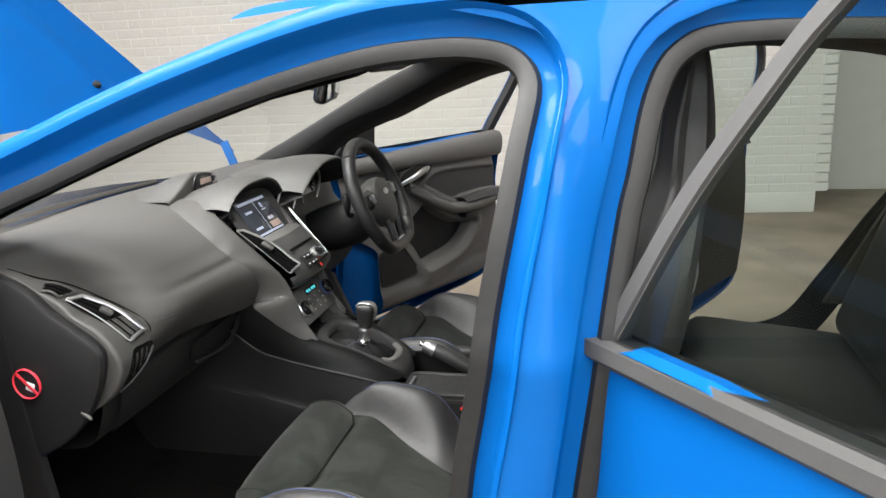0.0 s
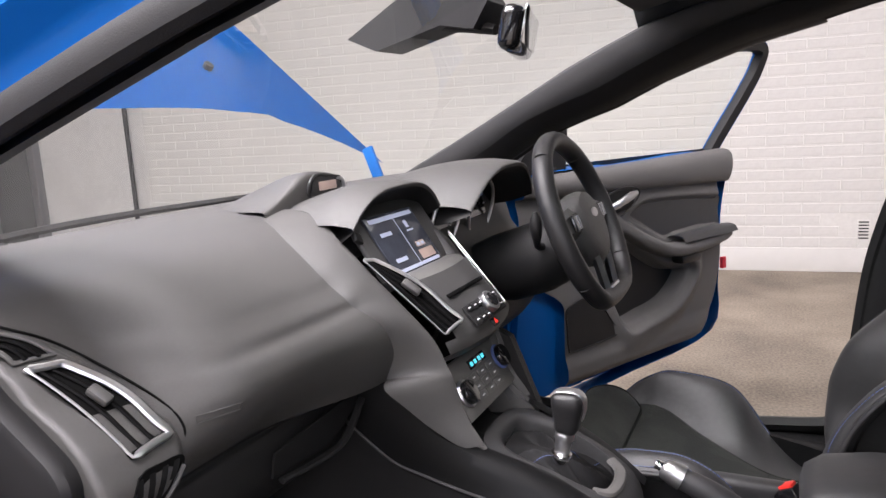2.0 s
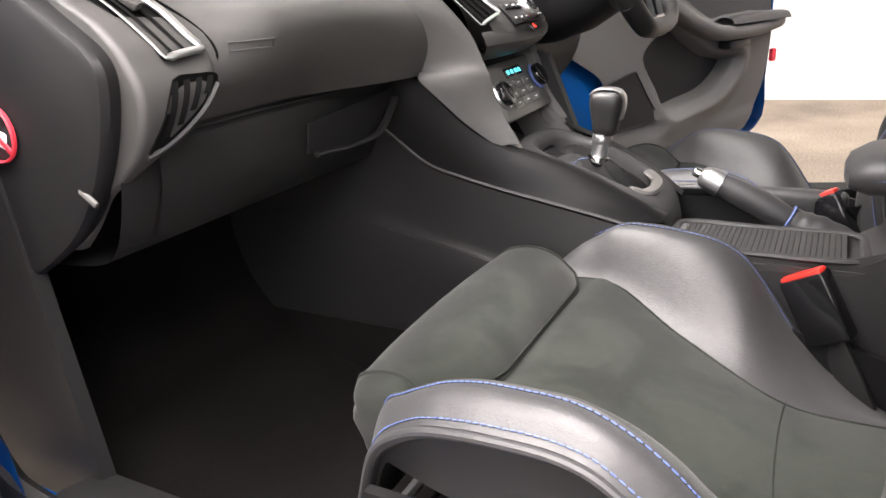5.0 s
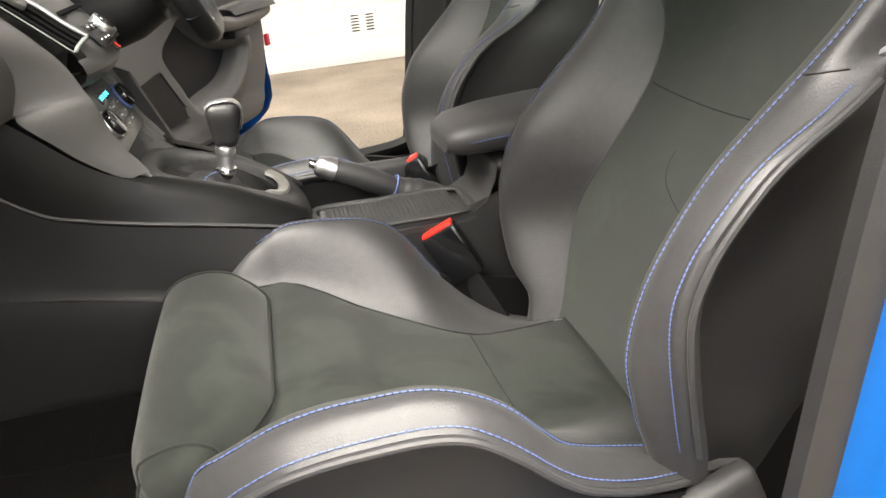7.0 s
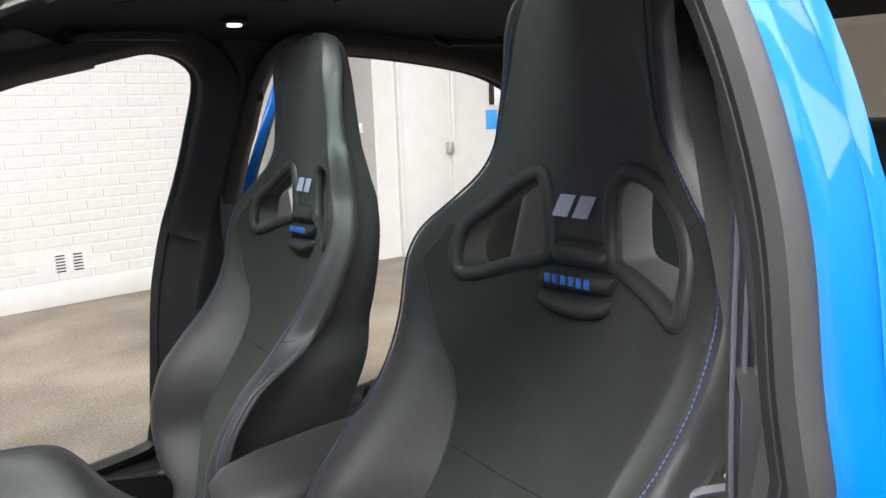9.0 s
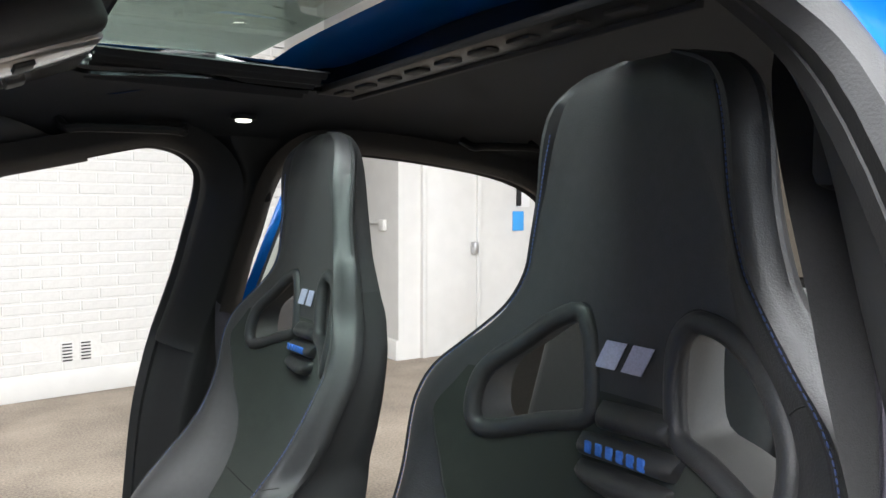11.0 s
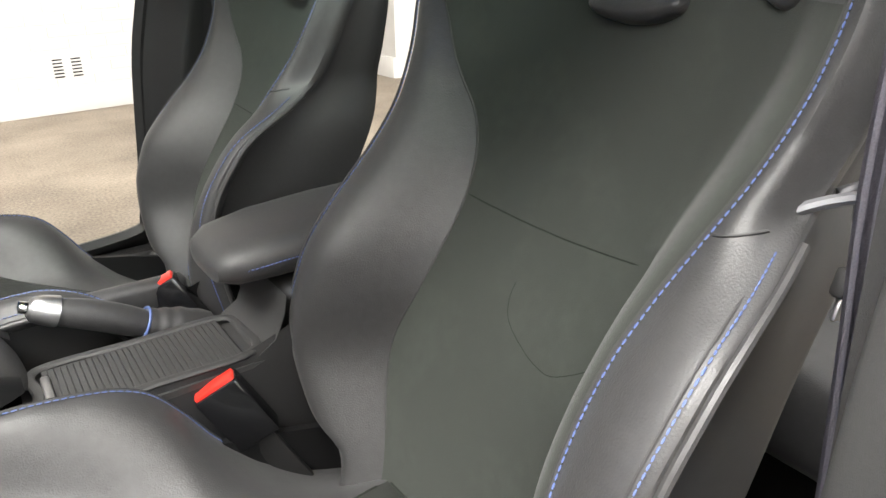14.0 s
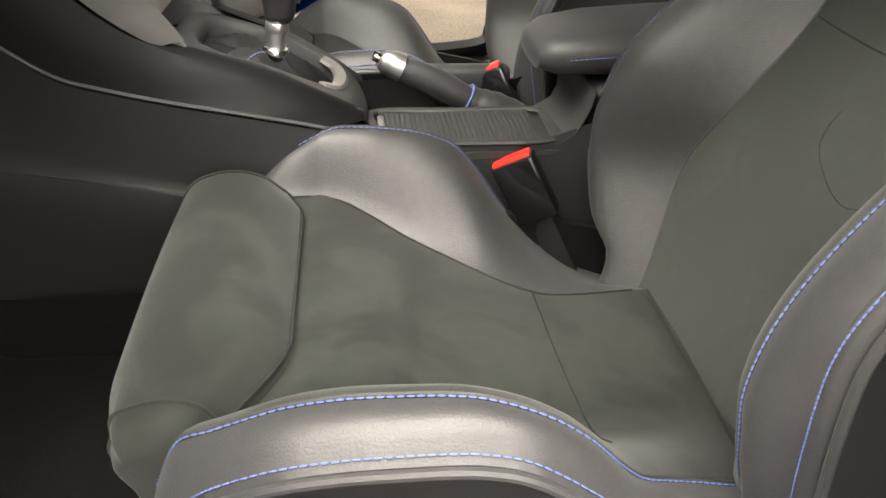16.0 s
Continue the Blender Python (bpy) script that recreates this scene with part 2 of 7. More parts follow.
def loft(rings, ring_closed=False, path_closed=False, caps=False, bm=None, mi=None):
    bm = bm or bmesh.new()
    vs = [[bm.verts.new(p) for p in r] for r in rings]
    nr, nk = len(vs), len(vs[0])
    for i in range(nr if path_closed else nr - 1):
        a, b = vs[i], vs[(i + 1) % nr]
        for j in range(nk if ring_closed else nk - 1):
            q = (a[j], a[(j + 1) % nk], b[(j + 1) % nk], b[j])
            try:
                f = bm.faces.new(q)
                if mi:
                    f.material_index = mi(i, j)
            except ValueError:
                pass
    if caps:
        for r in (vs[0], vs[-1]):
            try:
                bm.faces.new(r)
            except ValueError:
                pass
    return bm


def tube(pts, r, seg=10, closed=False, flat=1.0, bm=None, caps=True):
    pts = [Vector(p) for p in pts]
    rings, up, k = [], None, len(pts)
    for i, p in enumerate(pts):
        a = pts[i - 1] if (i or closed) else p
        b = pts[(i + 1) % k] if (i + 1 < k or closed) else p
        t = (b - a).normalized()
        if up is None:
            up = Vector((0, 0, 1)) if abs(t.z) < 0.9 else Vector((1, 0, 0))
        s = t.cross(up).normalized()
        up = s.cross(t).normalized()
        rr = r[i] if isinstance(r, (list, tuple)) else r
        rings.append([p + s * (math.cos(2 * math.pi * j / seg) * rr) + up * (math.sin(2 * math.pi * j / seg) * rr * flat) for j in range(seg)])
    return loft(rings, True, closed, caps and not closed, bm)


def rbox(sx, sy, sz, m=None, bevel=0.01, seg=2, bm=None, taper=None):
    b2 = bmesh.new()
    bmesh.ops.create_cube(b2, size=1)
    for v in b2.verts:
        v.co = Vector((v.co.x * sx, v.co.y * sy, v.co.z * sz))
        if taper and v.co.z > 0:
            v.co.x *= taper
            v.co.y *= taper
    if bevel:
        bmesh.ops.bevel(b2, geom=list(b2.edges), offset=min(bevel, 0.49 * min(sx, sy, sz)), segments=seg, profile=0.5, affect="EDGES")
    if m is not None:
        b2.transform(m)
    if bm is None:
        return b2
    me = bpy.data.meshes.new("tmp")
    b2.to_mesh(me)
    b2.free()
    bm.from_mesh(me)
    bpy.data.meshes.remove(me)
    return bm


def cyl(r, h, m=None, seg=24, bevel=0.0, r2=None):
    bm = bmesh.new()
    bmesh.ops.create_cone(bm, cap_ends=True, segments=seg, radius1=r, radius2=r if r2 is None else r2, depth=h)
    if bevel:
        es = [e for e in bm.edges if len(e.link_faces) == 2 and e.calc_face_angle(0) > 1.0]
        bmesh.ops.bevel(bm, geom=es, offset=bevel, segments=2, profile=0.5, affect="EDGES")
    if m is not None:
        bm.transform(m)
    return bm


def slab(outline, normal, thick, bevel=0.0):
    """A plate from an outline of points, made thick along normal."""
    bm = bmesh.new()
    n = Vector(normal) * thick
    a = [bm.verts.new(Vector(p)) for p in outline]
    b = [bm.verts.new(Vector(p) + n) for p in outline]
    bm.faces.new(a)
    bm.faces.new(b[::-1])
    k = len(a)
    for i in range(k):
        bm.faces.new((a[i], b[i], b[(i + 1) % k], a[(i + 1) % k]))
    if bevel:
        es = [e for e in bm.edges if len(e.link_faces) == 2 and e.calc_face_angle(0) > 0.6]
        bmesh.ops.bevel(bm, geom=es, offset=bevel, segments=2, profile=0.5, affect="EDGES")
    return bm


def frame_at(o, xaxis, zaxis):
    """A pose whose x and z axes point as given."""
    x = Vector(xaxis).normalized()
    y = Vector(zaxis).cross(x).normalized()
    z = x.cross(y).normalized()
    return Matrix.Translation(o) @ Matrix((x, y, z)).transposed().to_4x4()


def cut(ob, cutter):
    """Takes the cutter's shape out of a closed mesh and removes the cutter."""
    md = ob.modifiers.new("cut", "BOOLEAN")
    md.object, md.operation, md.solver = cutter, "DIFFERENCE", "EXACT"
    bpy.context.view_layer.update()
    me = bpy.data.meshes.new_from_object(ob.evaluated_get(bpy.context.evaluated_depsgraph_get()))
    ob.modifiers.clear()
    ob.data = me
    bpy.data.objects.remove(cutter)


def split_by_material(ob, names, materials, parent, labels=None):
    """Turns each material's faces of a mesh into a part of its own."""
    made = []
    for i, nm in enumerate(names):
        bm = bmesh.new()
        bm.from_mesh(ob.data)
        bmesh.ops.delete(bm, geom=[f for f in bm.faces if f.material_index != i], context="FACES")
        if not bm.faces:
            bm.free()
            continue
        for f in bm.faces:
            f.material_index = 0
        me = bpy.data.meshes.new("mesh")
        bm.to_mesh(me)
        bm.free()
        me.materials.append(materials[i])
        me.shade_smooth()
        me.set_sharp_from_angle(angle=radians(42))
        p = new(nm, me)
        p.parent = parent
        p.matrix_parent_inverse = parent.matrix_basis.inverted()
        if labels and labels[i]:
            tagged(p, labels[i])
        made.append(p)
    bpy.data.objects.remove(ob)
    return made


# ---- the room ----
WB, WA = 0.1, 4.238          # the brick wall: y = WA + WB * x


g = rbox(34, 30, 0.1, pose(0, 0, -0.05), 0)
part("floor", g, FLOORM, None, "brown-grey speckled showroom floor, lightly worn", kind="structure", category="floor")
part("ceiling", rbox(15, 12.5, 0.1, pose(-0.6, 0.2, CEIL + 0.05), 0), CEILM, None, "plain beige ceiling high over the car", kind="structure", category="ceiling")
for sx, sy, power in STRIPS:
    L = empty("ceiling_lamp", (sx, sy, CEIL), "long white ceiling lamp with a lit diffuser", "ceiling lamp", "ceiling lamps")
    part("housing", rbox(2.5, 0.38, 0.05, pose(sx, sy, CEIL - 0.025), 0.01), WALLP, L)
    part("diffuser", rbox(2.4, 0.30, 0.02, pose(sx, sy, CEIL - 0.06), 0.005), TUBEON, L, "lit milky diffuser")

wrot = math.degrees(math.atan(WB))
WM = pose(0, WA, 0, 0, 0, wrot)          # along the wall: local x, out of it: local -y


def wall_slab(name, x0, x1, z0, z1, m, material, label, thick=0.25, y=0.0):
    ob = part(name, rbox(x1 - x0, thick, z1 - z0, pose((x0 + x1) / 2, y + thick / 2, (z0 + z1) / 2), 0), material, None, label, kind="structure", category="wall")
    ob.matrix_basis = m
    return ob


MAINX0, MAINX1 = -5.2, 1.9
wall_main = wall_slab("wall_north", MAINX0, MAINX1, 0, CEIL, WM, MORTAR, "white-painted brick wall with a smooth skirting band", y=-0.003)
part("skirting", rbox(MAINX1 - MAINX0, 0.03, 0.16, pose((MAINX0 + MAINX1) / 2, 0.0, 0.08), 0.006), WALLP, wall_main, "smooth white skirting band")
# recess with a glazed door beside the brick wall
wall_slab("wall_recess", -9.5, MAINX0 + 0.02, 0, CEIL, WM @ pose(0, 0.55, 0), GREYWALL, "grey-painted brick wall set back in shade")
wall_slab("wall_recess_return", -0.15, 0.15, 0, CEIL, WM @ pose(MAINX0 + 0.02, 0.55, 0, 0, 0, 90) @ pose(0, 0, 0), WALLP, "white painted wall return", thick=0.2)
dr = empty("glazed_door", WM @ Vector((-7.75, 0.5, 0)), "dark glazed door with a grey frame in the recess", "door")
for dx in (-0.65, 0.0, 0.65):
    b = rbox(0.09, 0.1, 2.3, WM @ pose(-7.75 + dx, 0.50, 1.15), 0.01)
    part("frame_post", b, STEEL, dr)
part("pane", rbox(1.3, 0.03, 2.2, WM @ pose(-7.75, 0.51, 1.15), 0), DARKGLASS, dr, "dark reflecting pane")
part("frame_rail", rbox(1.4, 0.1, 0.09, WM @ pose(-7.75, 0.50, 2.3), 0.01), STEEL, dr)
bx = empty("switch_box", WM @ Vector((-6.2, 0.5, 1.5)), "small grey switch box with a cable on the wall", "switch box")
part("box", rbox(0.16, 0.07, 0.18, WM @ pose(-6.2, 0.51, 1.62), 0.01), WALLP, bx)
part("cable", tube([WM @ Vector((-6.2, 0.53, 1.7)), WM @ Vector((-6.2, 0.53, 2.4)), WM @ Vector((-6.22, 0.53, CEIL))], 0.012), STEEL, bx)
part("black_pipe", tube([WM @ Vector((-5.85, 0.50, 0.0)), WM @ Vector((-5.85, 0.50, 2.0)), WM @ Vector((-5.85, 0.50, CEIL))], 0.022), RUBBER, None,
          "thin black pipe running down the wall", category="pipe")

# pier, door wall and far end
def block(name, x0, x1, y0, y1, z0, z1, material, label, cat="wall", kind="structure"):
    return part(name, rbox(x1 - x0, y1 - y0, z1 - z0, pose((x0 + x1) / 2, (y0 + y1) / 2, (z0 + z1) / 2), 0), material, None, label, kind=kind, category=cat)


block("wall_side_return", 1.6, 1.9, 4.5, 5.6, 0, CEIL, WALLP, "white painted return wall")
block("wall_back_recess", 1.9, 2.76, 5.4, 5.6, 0, CEIL, WALLP, "white painted recess wall")
pier = block("wall_pier", 2.76, 7.6, 4.05, 5.6, 0, CEIL, WALLP, "white painted wall with a flush door")
part("pier_skirting", rbox(0.03, 1.3, 0.16, pose(2.75, 4.7, 0.08), 0.006), WALLP, pier)
d1 = empty("door_1", (3.26, 4.05, 0), "closed white flush door in a white frame", "door", kind="structure")
part("leaf", rbox(0.50, 0.03, 1.64, pose(3.255, 4.045, 0.82), 0.004), WALLP, d1)
for dx, w in ((2.985, 0.04), (3.525, 0.04)):
    part("jamb", rbox(w, 0.05, 1.68, pose(dx, 4.035, 0.84), 0.006), WALLP, d1)
part("head", rbox(0.58, 0.05, 0.04, pose(3.255, 4.035, 1.68), 0.006), WALLP, d1)
part("handle", rbox(0.05, 0.06, 0.10, pose(3.47, 4.0, 0.88), 0.012), SATIN, d1)
cb = empty("wall_box", (2.74, 4.3, 1.08), "small white junction box with conduit", "junction box")
part("box", rbox(0.04, 0.09, 0.09, pose(2.745, 4.28, 1.07), 0.008), WALLP, cb)
part("conduit", tube([(2.74, 4.32, 1.09), (2.74, 4.9, 1.09), (2.74, 5.4, 1.09)], 0.012), WALLP, cb)
sg = empty("wall_sign", (3.96, 4.03, 1.1), "white and black notice over a blue sign on the wall", "sign")
part("notice", rbox(0.13, 0.012, 0.22, pose(4.03, 4.042, 1.33), 0.002), WHITE, sg)
part("bars", rbox(0.05, 0.012, 0.18, pose(3.97, 4.034, 1.32), 0.002), RUBBER, sg)
part("blue_panel", rbox(0.12, 0.012, 0.17, pose(3.97, 4.042, 1.10), 0.002), BLUESIGN, sg)
block("wall_east", 7.4, 7.6, -6, 4.05, 0, CEIL, WALLP, "white painted end wall")
block("wall_west", -9.7, -9.5, -6, 4.5, 0, CEIL, WALLP, "white painted far end wall")
# wall with barred windows opposite the brick wall
block("wall_south_low", -9.5, 7.4, -4.6, -4.4, 0, 1.1, WALLP, "white painted wall under the windows")
block("wall_south_high", -9.5, 7.4, -4.6, -4.4, 2.7, CEIL, WALLP, "white painted wall over the windows")
edges = [-9.5, -3.7, -1.5, -0.5, 1.7, 2.7, 4.9, 7.4]
for i in range(0, 8, 2):
    block("wall_south_pier", edges[i], edges[i + 1], -4.6, -4.4, 1.1, 2.7, WALLP, "white painted pier between windows")
for k, wx in enumerate((-2.6, 0.6, 3.8)):
    w = empty("window_%d" % (k + 1), (wx, -4.5, 1.1), "tall metal-framed window with glazing bars", "window", "daylight windows", "structure")
    for dx in (-1.08, -0.36, 0.36, 1.08):
        part("glazing_bar", rbox(0.05, 0.06, 1.6, pose(wx + dx, -4.5, 1.9), 0.006), STEEL, w)
    for dz in (1.13, 1.65, 2.15, 2.67):
        part("glazing_bar", rbox(2.16, 0.05, 0.05, pose(wx, -4.5, dz), 0.006), STEEL, w)

# ---- the car's body ----
def ease(v, w):
    q = min(1, max(0, v / w))
    return q * q * (3 - 2 * q)


def side_y(z, x=0.2):
    """Half width of the door opening at a height; it narrows towards the windscreen."""
    q = min(1, max(0, (0.05 - x) / 0.40))
    return (0.795 - 0.36 * (z - 0.92) if z > 0.92 else 0.795 + 0.03 * (0.92 - z)) - 0.058 * q * q * (3 - 2 * q)


FRONT = [(-0.80, 0.40), (-0.815, 0.55), (-0.825, 0.75), (-0.828, 0.885), (-0.810, 1.015), (-0.772, 1.085), (-0.634, 1.142), (-0.43, 1.222),
         (-0.225, 1.285), (-0.06, 1.321), (0.04, 1.332), (0.135, 1.331), (0.205, 1.31), (0.242, 1.255), (0.225, 1.13), (0.205, 1.03),
         (0.175, 0.92), (0.155, 0.85), (0.13, 0.73), (0.107, 0.5), (0.095, 0.40), (0.04, 0.345), (-0.3, 0.335), (-0.70, 0.345)]
REAR = [(0.385, 1.25), (0.365, 1.15), (0.35, 1.08), (0.32, 0.87), (0.29, 0.62), (0.30, 0.42), (0.36, 0.36), (0.6, 0.34), (0.85, 0.38),
        (0.98, 0.55), (1.10, 0.75), (1.23, 0.95), (1.27, 1.10), (1.22, 1.21), (1.05, 1.285), (0.75, 1.325), (0.5, 1.335), (0.42, 1.312)]


FRONTFAR = FRONT[:4] + [(-0.800, 0.950), (-0.725, 0.985), (-0.64, 1.03), (-0.545, 1.085), (-0.45, 1.123), (-0.37, 1.150), (-0.30, 1.184), (-0.225, 1.222), (-0.135, 1.262), (-0.025, 1.294), (0.06, 1.318), (0.135, 1.331)] + FRONT[12:]


def far_shift(x, s):
    """The far openings stand a little further back."""
    q = min(1, max(0, (x + 0.4) / 0.5))
    return 0.05 * q * q * (3 - 2 * q) if s > 0 else 0.0


NEAROUT = [(0.40, 0.028), (0.70, 0.028), (0.85, 0.025), (0.97, 0.032), (1.06, 0.046), (1.13, 0.046), (1.21, 0.038), (1.28, 0.018), (1.325, 0.0)]
NEARX = [(0.80, 0.0), (0.90, 0.008), (0.97, 0.020), (1.06, 0.026), (1.15, 0.026), (1.22, 0.028), (1.28, 0.016), (1.325, 0.0)]


def soft_of(pairs, z, d=0.05):
    """A curve with its corners rounded."""
    return sum(curve_of(pairs, z + d * k / 3) * (4 - abs(k)) for k in range(-3, 4)) / 16


def near_out(x, z, s):
    """The near side swells a little round the middle pillar."""
    q = min(1, max(0, (x + 0.02) / 0.16))
    r = min(1, max(0, (x - 0.25) / 0.09))
    return soft_of(NEAROUT, z) * q * q * (3 - 2 * q) * (1 - r * r * (3 - 2 * r)) if s < 0 else 0.0


def near_x(x, z, s):
    return soft_of(NEARX, z) if s < 0 and 0.1 < x < 0.28 else 0.0


def loop3(pts, s, n=5):
    return [Vector((p.x + far_shift(p.x, s) - near_x(p.x, p.z, s), s * (side_y(p.z, p.x) + near_out(p.x, p.z, s)), p.z)) for p in smoothline([(x, 0, z) for x, z in pts], n, True)]


def along_loop(pts, prof, s, keep=None, pclosed=False):
    """Sweeps a profile of (away from the opening, outwards) pairs round a door opening."""
    k = len(pts)
    cx, cz = sum(p.x for p in pts) / k, sum(p.z for p in pts) / k
    rings = []
    for i, p in enumerate(pts):
        t = (pts[(i + 1) % k] - pts[i - 1]).normalized()
        out = Vector((0, s, 0.02 + 0.34 * ease(p.z - 0.84, 0.18))).normalized()
        n = t.cross(out).normalized()
        if n.dot(Vector((p.x - cx, 0, p.z - cz))) < 0:
            n = -n
        rings.append([p + n * a + out * b for a, b in prof])
    if keep is not None:
        rings = [r for i, r in enumerate(rings) if keep(pts[i])]
        return loft(rings, pclosed, False)
    return loft(rings, pclosed, True)


car = empty("hatchback_car", (0, 0, 0), "bright blue hatchback with its doors and bonnet open", "car")
SEAL = [(-0.020, 0.004), (-0.018, 0.016), (-0.006, 0.022), (0.008, 0.020), (0.014, 0.010), (0.010, -0.004), (-0.006, -0.010)]
FLANGE = [(-0.002, -0.004), (0.0, 0.0), (0.010, 0.008), (0.034, 0.012), (0.041, 0.020), (0.046, 0.040), (0.052, 0.050)]
CANT = [(0.052, 0.050), (0.066, 0.053), (0.080, 0.046), (0.092, 0.028), (0.099, 0.004), (0.104, -0.03), (0.108, -0.075), (0.112, -0.13)]
INNER = [(-0.008, 0.002), (-0.010, -0.012), (-0.004, -0.035), (0.025, -0.062), (0.06, -0.078)]
SLIM = [(-0.008, 0.002), (-0.010, -0.008), (-0.004, -0.018), (0.02, -0.022), (0.06, -0.024)]
PFRONT = [(0.40, 0.095), (0.5, 0.107), (0.73, 0.13), (0.92, 0.175), (1.03, 0.205), (1.13, 0.225), (1.255, 0.242), (1.335, 0.20)]
PREAR = [(0.40, 0.30), (0.62, 0.29), (0.87, 0.32), (1.08, 0.35), (1.15, 0.365), (1.25, 0.385), (1.335, 0.43)]
PFACEA = [(0.40, 0.139), (0.73, 0.174), (0.92, 0.219), (1.13, 0.269), (1.24, 0.284), (1.29, 0.276), (1.33, 0.252), (1.355, 0.222), (1.372, 0.17), (1.388, 0.10)]
PFACEB = [(0.40, 0.256), (0.62, 0.248), (0.87, 0.278), (1.08, 0.308), (1.15, 0.324), (1.25, 0.346), (1.29, 0.358), (1.33, 0.385), (1.355, 0.42), (1.372, 0.47), (1.388, 0.55)]
for s in (-1, 1):
    fl, rl = loop3(FRONT if s < 0 else FRONTFAR, s), loop3(REAR, s)
    part("front_door_seal", along_loop(fl, SEAL, s, pclosed=True), RUBBER, car, "black rubber door seal")
    part("rear_door_seal", along_loop(rl, SEAL, s, pclosed=True), RUBBER, car, "black rubber door seal")
    zsp = 0.44 if s < 0 else 0.66
    hi, lo = (lambda p: p.z > zsp), (lambda p: p.z <= zsp)
    for nm, lp in (("front_opening_flange", fl), ("rear_opening_flange", rl)):
        k0 = next(i for i, p in enumerate(lp) if p.z <= zsp and lp[i - 1].z > zsp)
        lp2 = lp[k0:] + lp[:k0]
        part(nm, along_loop(lp2, FLANGE, s, hi), PAINT, car, angle=75)
        part("sill_flange", along_loop(lp2, FLANGE, s, lo), PLASTIC2, car, "black sill edge")
    # cantrail over both doors, one run from the scuttle to the rear pillar
    top = [(-1.04, 0.85), (-0.95, 0.96), (-0.86, 1.035), (-0.772, 1.085), (-0.634, 1.142), (-0.43, 1.222), (-0.225, 1.285), (-0.06, 1.321), (0.04, 1.332),
           (0.15, 1.335), (0.30, 1.337), (0.5, 1.335), (0.75, 1.325), (1.05, 1.285), (1.22, 1.21), (1.33, 1.08), (1.40, 0.95)]
    if s > 0:
        top = [(-1.04, 0.80), (-0.95, 0.86), (-0.86, 0.915), (-0.75, 0.970)] + FRONTFAR[6:14] + [(0.06, 1.318)] + top[9:]
    tl = [Vector((p.x + far_shift(p.x, s), s * side_y(p.z, p.x), p.z)) for p in smoothline([(x, 0, z) for x, z in top], 5)]
    rings = []
    for i, p in enumerate(tl):
        t = (tl[min(i + 1, len(tl) - 1)] - tl[max(i - 1, 0)]).normalized()
        out = Vector((0, s, 0.36)).normalized()
        n = t.cross(out).normalized()
        n = n if n.z > 0 else -n
        hgt = 1 + 0.40 * ease(p.x + 0.05, 0.35) - (0.85 * ease(-0.05 - p.x, 0.2) if s > 0 else 0)
        tuck = ease(0.15 - p.x, 0.15) if s > 0 else 0.0
        rings.append([p + n * (0.052 + (a - 0.052) * hgt) + out * (b + (max(b, 0.004) - b) * tuck) for a, b in CANT])
    part("cantrail", loft(rings), PAINT, car, "glossy blue roof rail", 80)
    # pillar between the doors
    rows = []
    for k in range(56):
        z = 1.388 - k * (1.388 - 0.40) / 55
        xa = curve_of(PFACEA, z) + far_shift(0.3, s) - near_x(0.2, z, s)
        xb = curve_of(PFACEB, z) + far_shift(0.3, s)
        y0 = side_y(z)
        lean = 0.043
        rows.append([Vector((xa + (xb - xa) * u, s * (y0 + near_out(xa + (xb - xa) * u, z, s) + lean + 0.006 * math.sin(math.pi * u) ** 0.6), z)) for u in [i / 16 for i in range(17)]])
    part("centre_pillar", loft(rows), PAINT, car, "glossy blue door pillar", 80)
    # inner trims; lighter grey on near pillar and rear opening paints in light
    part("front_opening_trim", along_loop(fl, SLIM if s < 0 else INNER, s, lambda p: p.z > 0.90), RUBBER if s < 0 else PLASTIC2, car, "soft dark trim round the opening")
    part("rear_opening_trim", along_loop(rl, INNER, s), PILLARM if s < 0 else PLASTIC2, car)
    dp = 0.042 if s < 0 else 0.078
    rows = []
    for k in range(46):
        z = 1.34 - k * 0.9 / 45
        xa = curve_of(PFRONT, z) + far_shift(0.3, s)
        xb = curve_of(PREAR, z) + far_shift(0.3, s)
        y0 = side_y(z)
        no, nx = near_out(0.2, z, s), near_x(0.2, z, s)
        rows.append(smoothline([Vector((xa - nx, s * (y0 + no - 0.008), z)), Vector((xa + 0.022 - nx, s * (y0 + 0.6 * no - 0.3 * dp), z)), Vector((xa + 0.058, s * (y0 - 0.9 * dp), z)),
                     Vector((xa + 0.080, s * (y0 - dp), z)), Vector((xb - 0.01, s * (y0 - 0.7 * dp), z)), Vector((xb, s * (y0 - 0.01), z))], 3))
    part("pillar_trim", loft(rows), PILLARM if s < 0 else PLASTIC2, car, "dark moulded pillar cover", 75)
    # windscreen pillar cover
    if s < 0:
        ap = [(-1.05, 0.93), (-0.92, 1.025), (-0.772, 1.10), (-0.634, 1.157), (-0.43, 1.237), (-0.225, 1.30), (-0.06, 1.333)]
        rings = []
        for x, z in ap:
            y0 = side_y(z, x) - 0.006
            rings.append([(x - 0.00, s * y0, z - 0.035), (x + 0.01, s * (y0 - 0.03), z - 0.025), (x - 0.005, s * (y0 - 0.055), z + 0.0), (x - 0.03, s * (y0 - 0.065), z + 0.025), (x - 0.055, s * (y0 - 0.06), z + 0.05)])
    else:
        rings = []
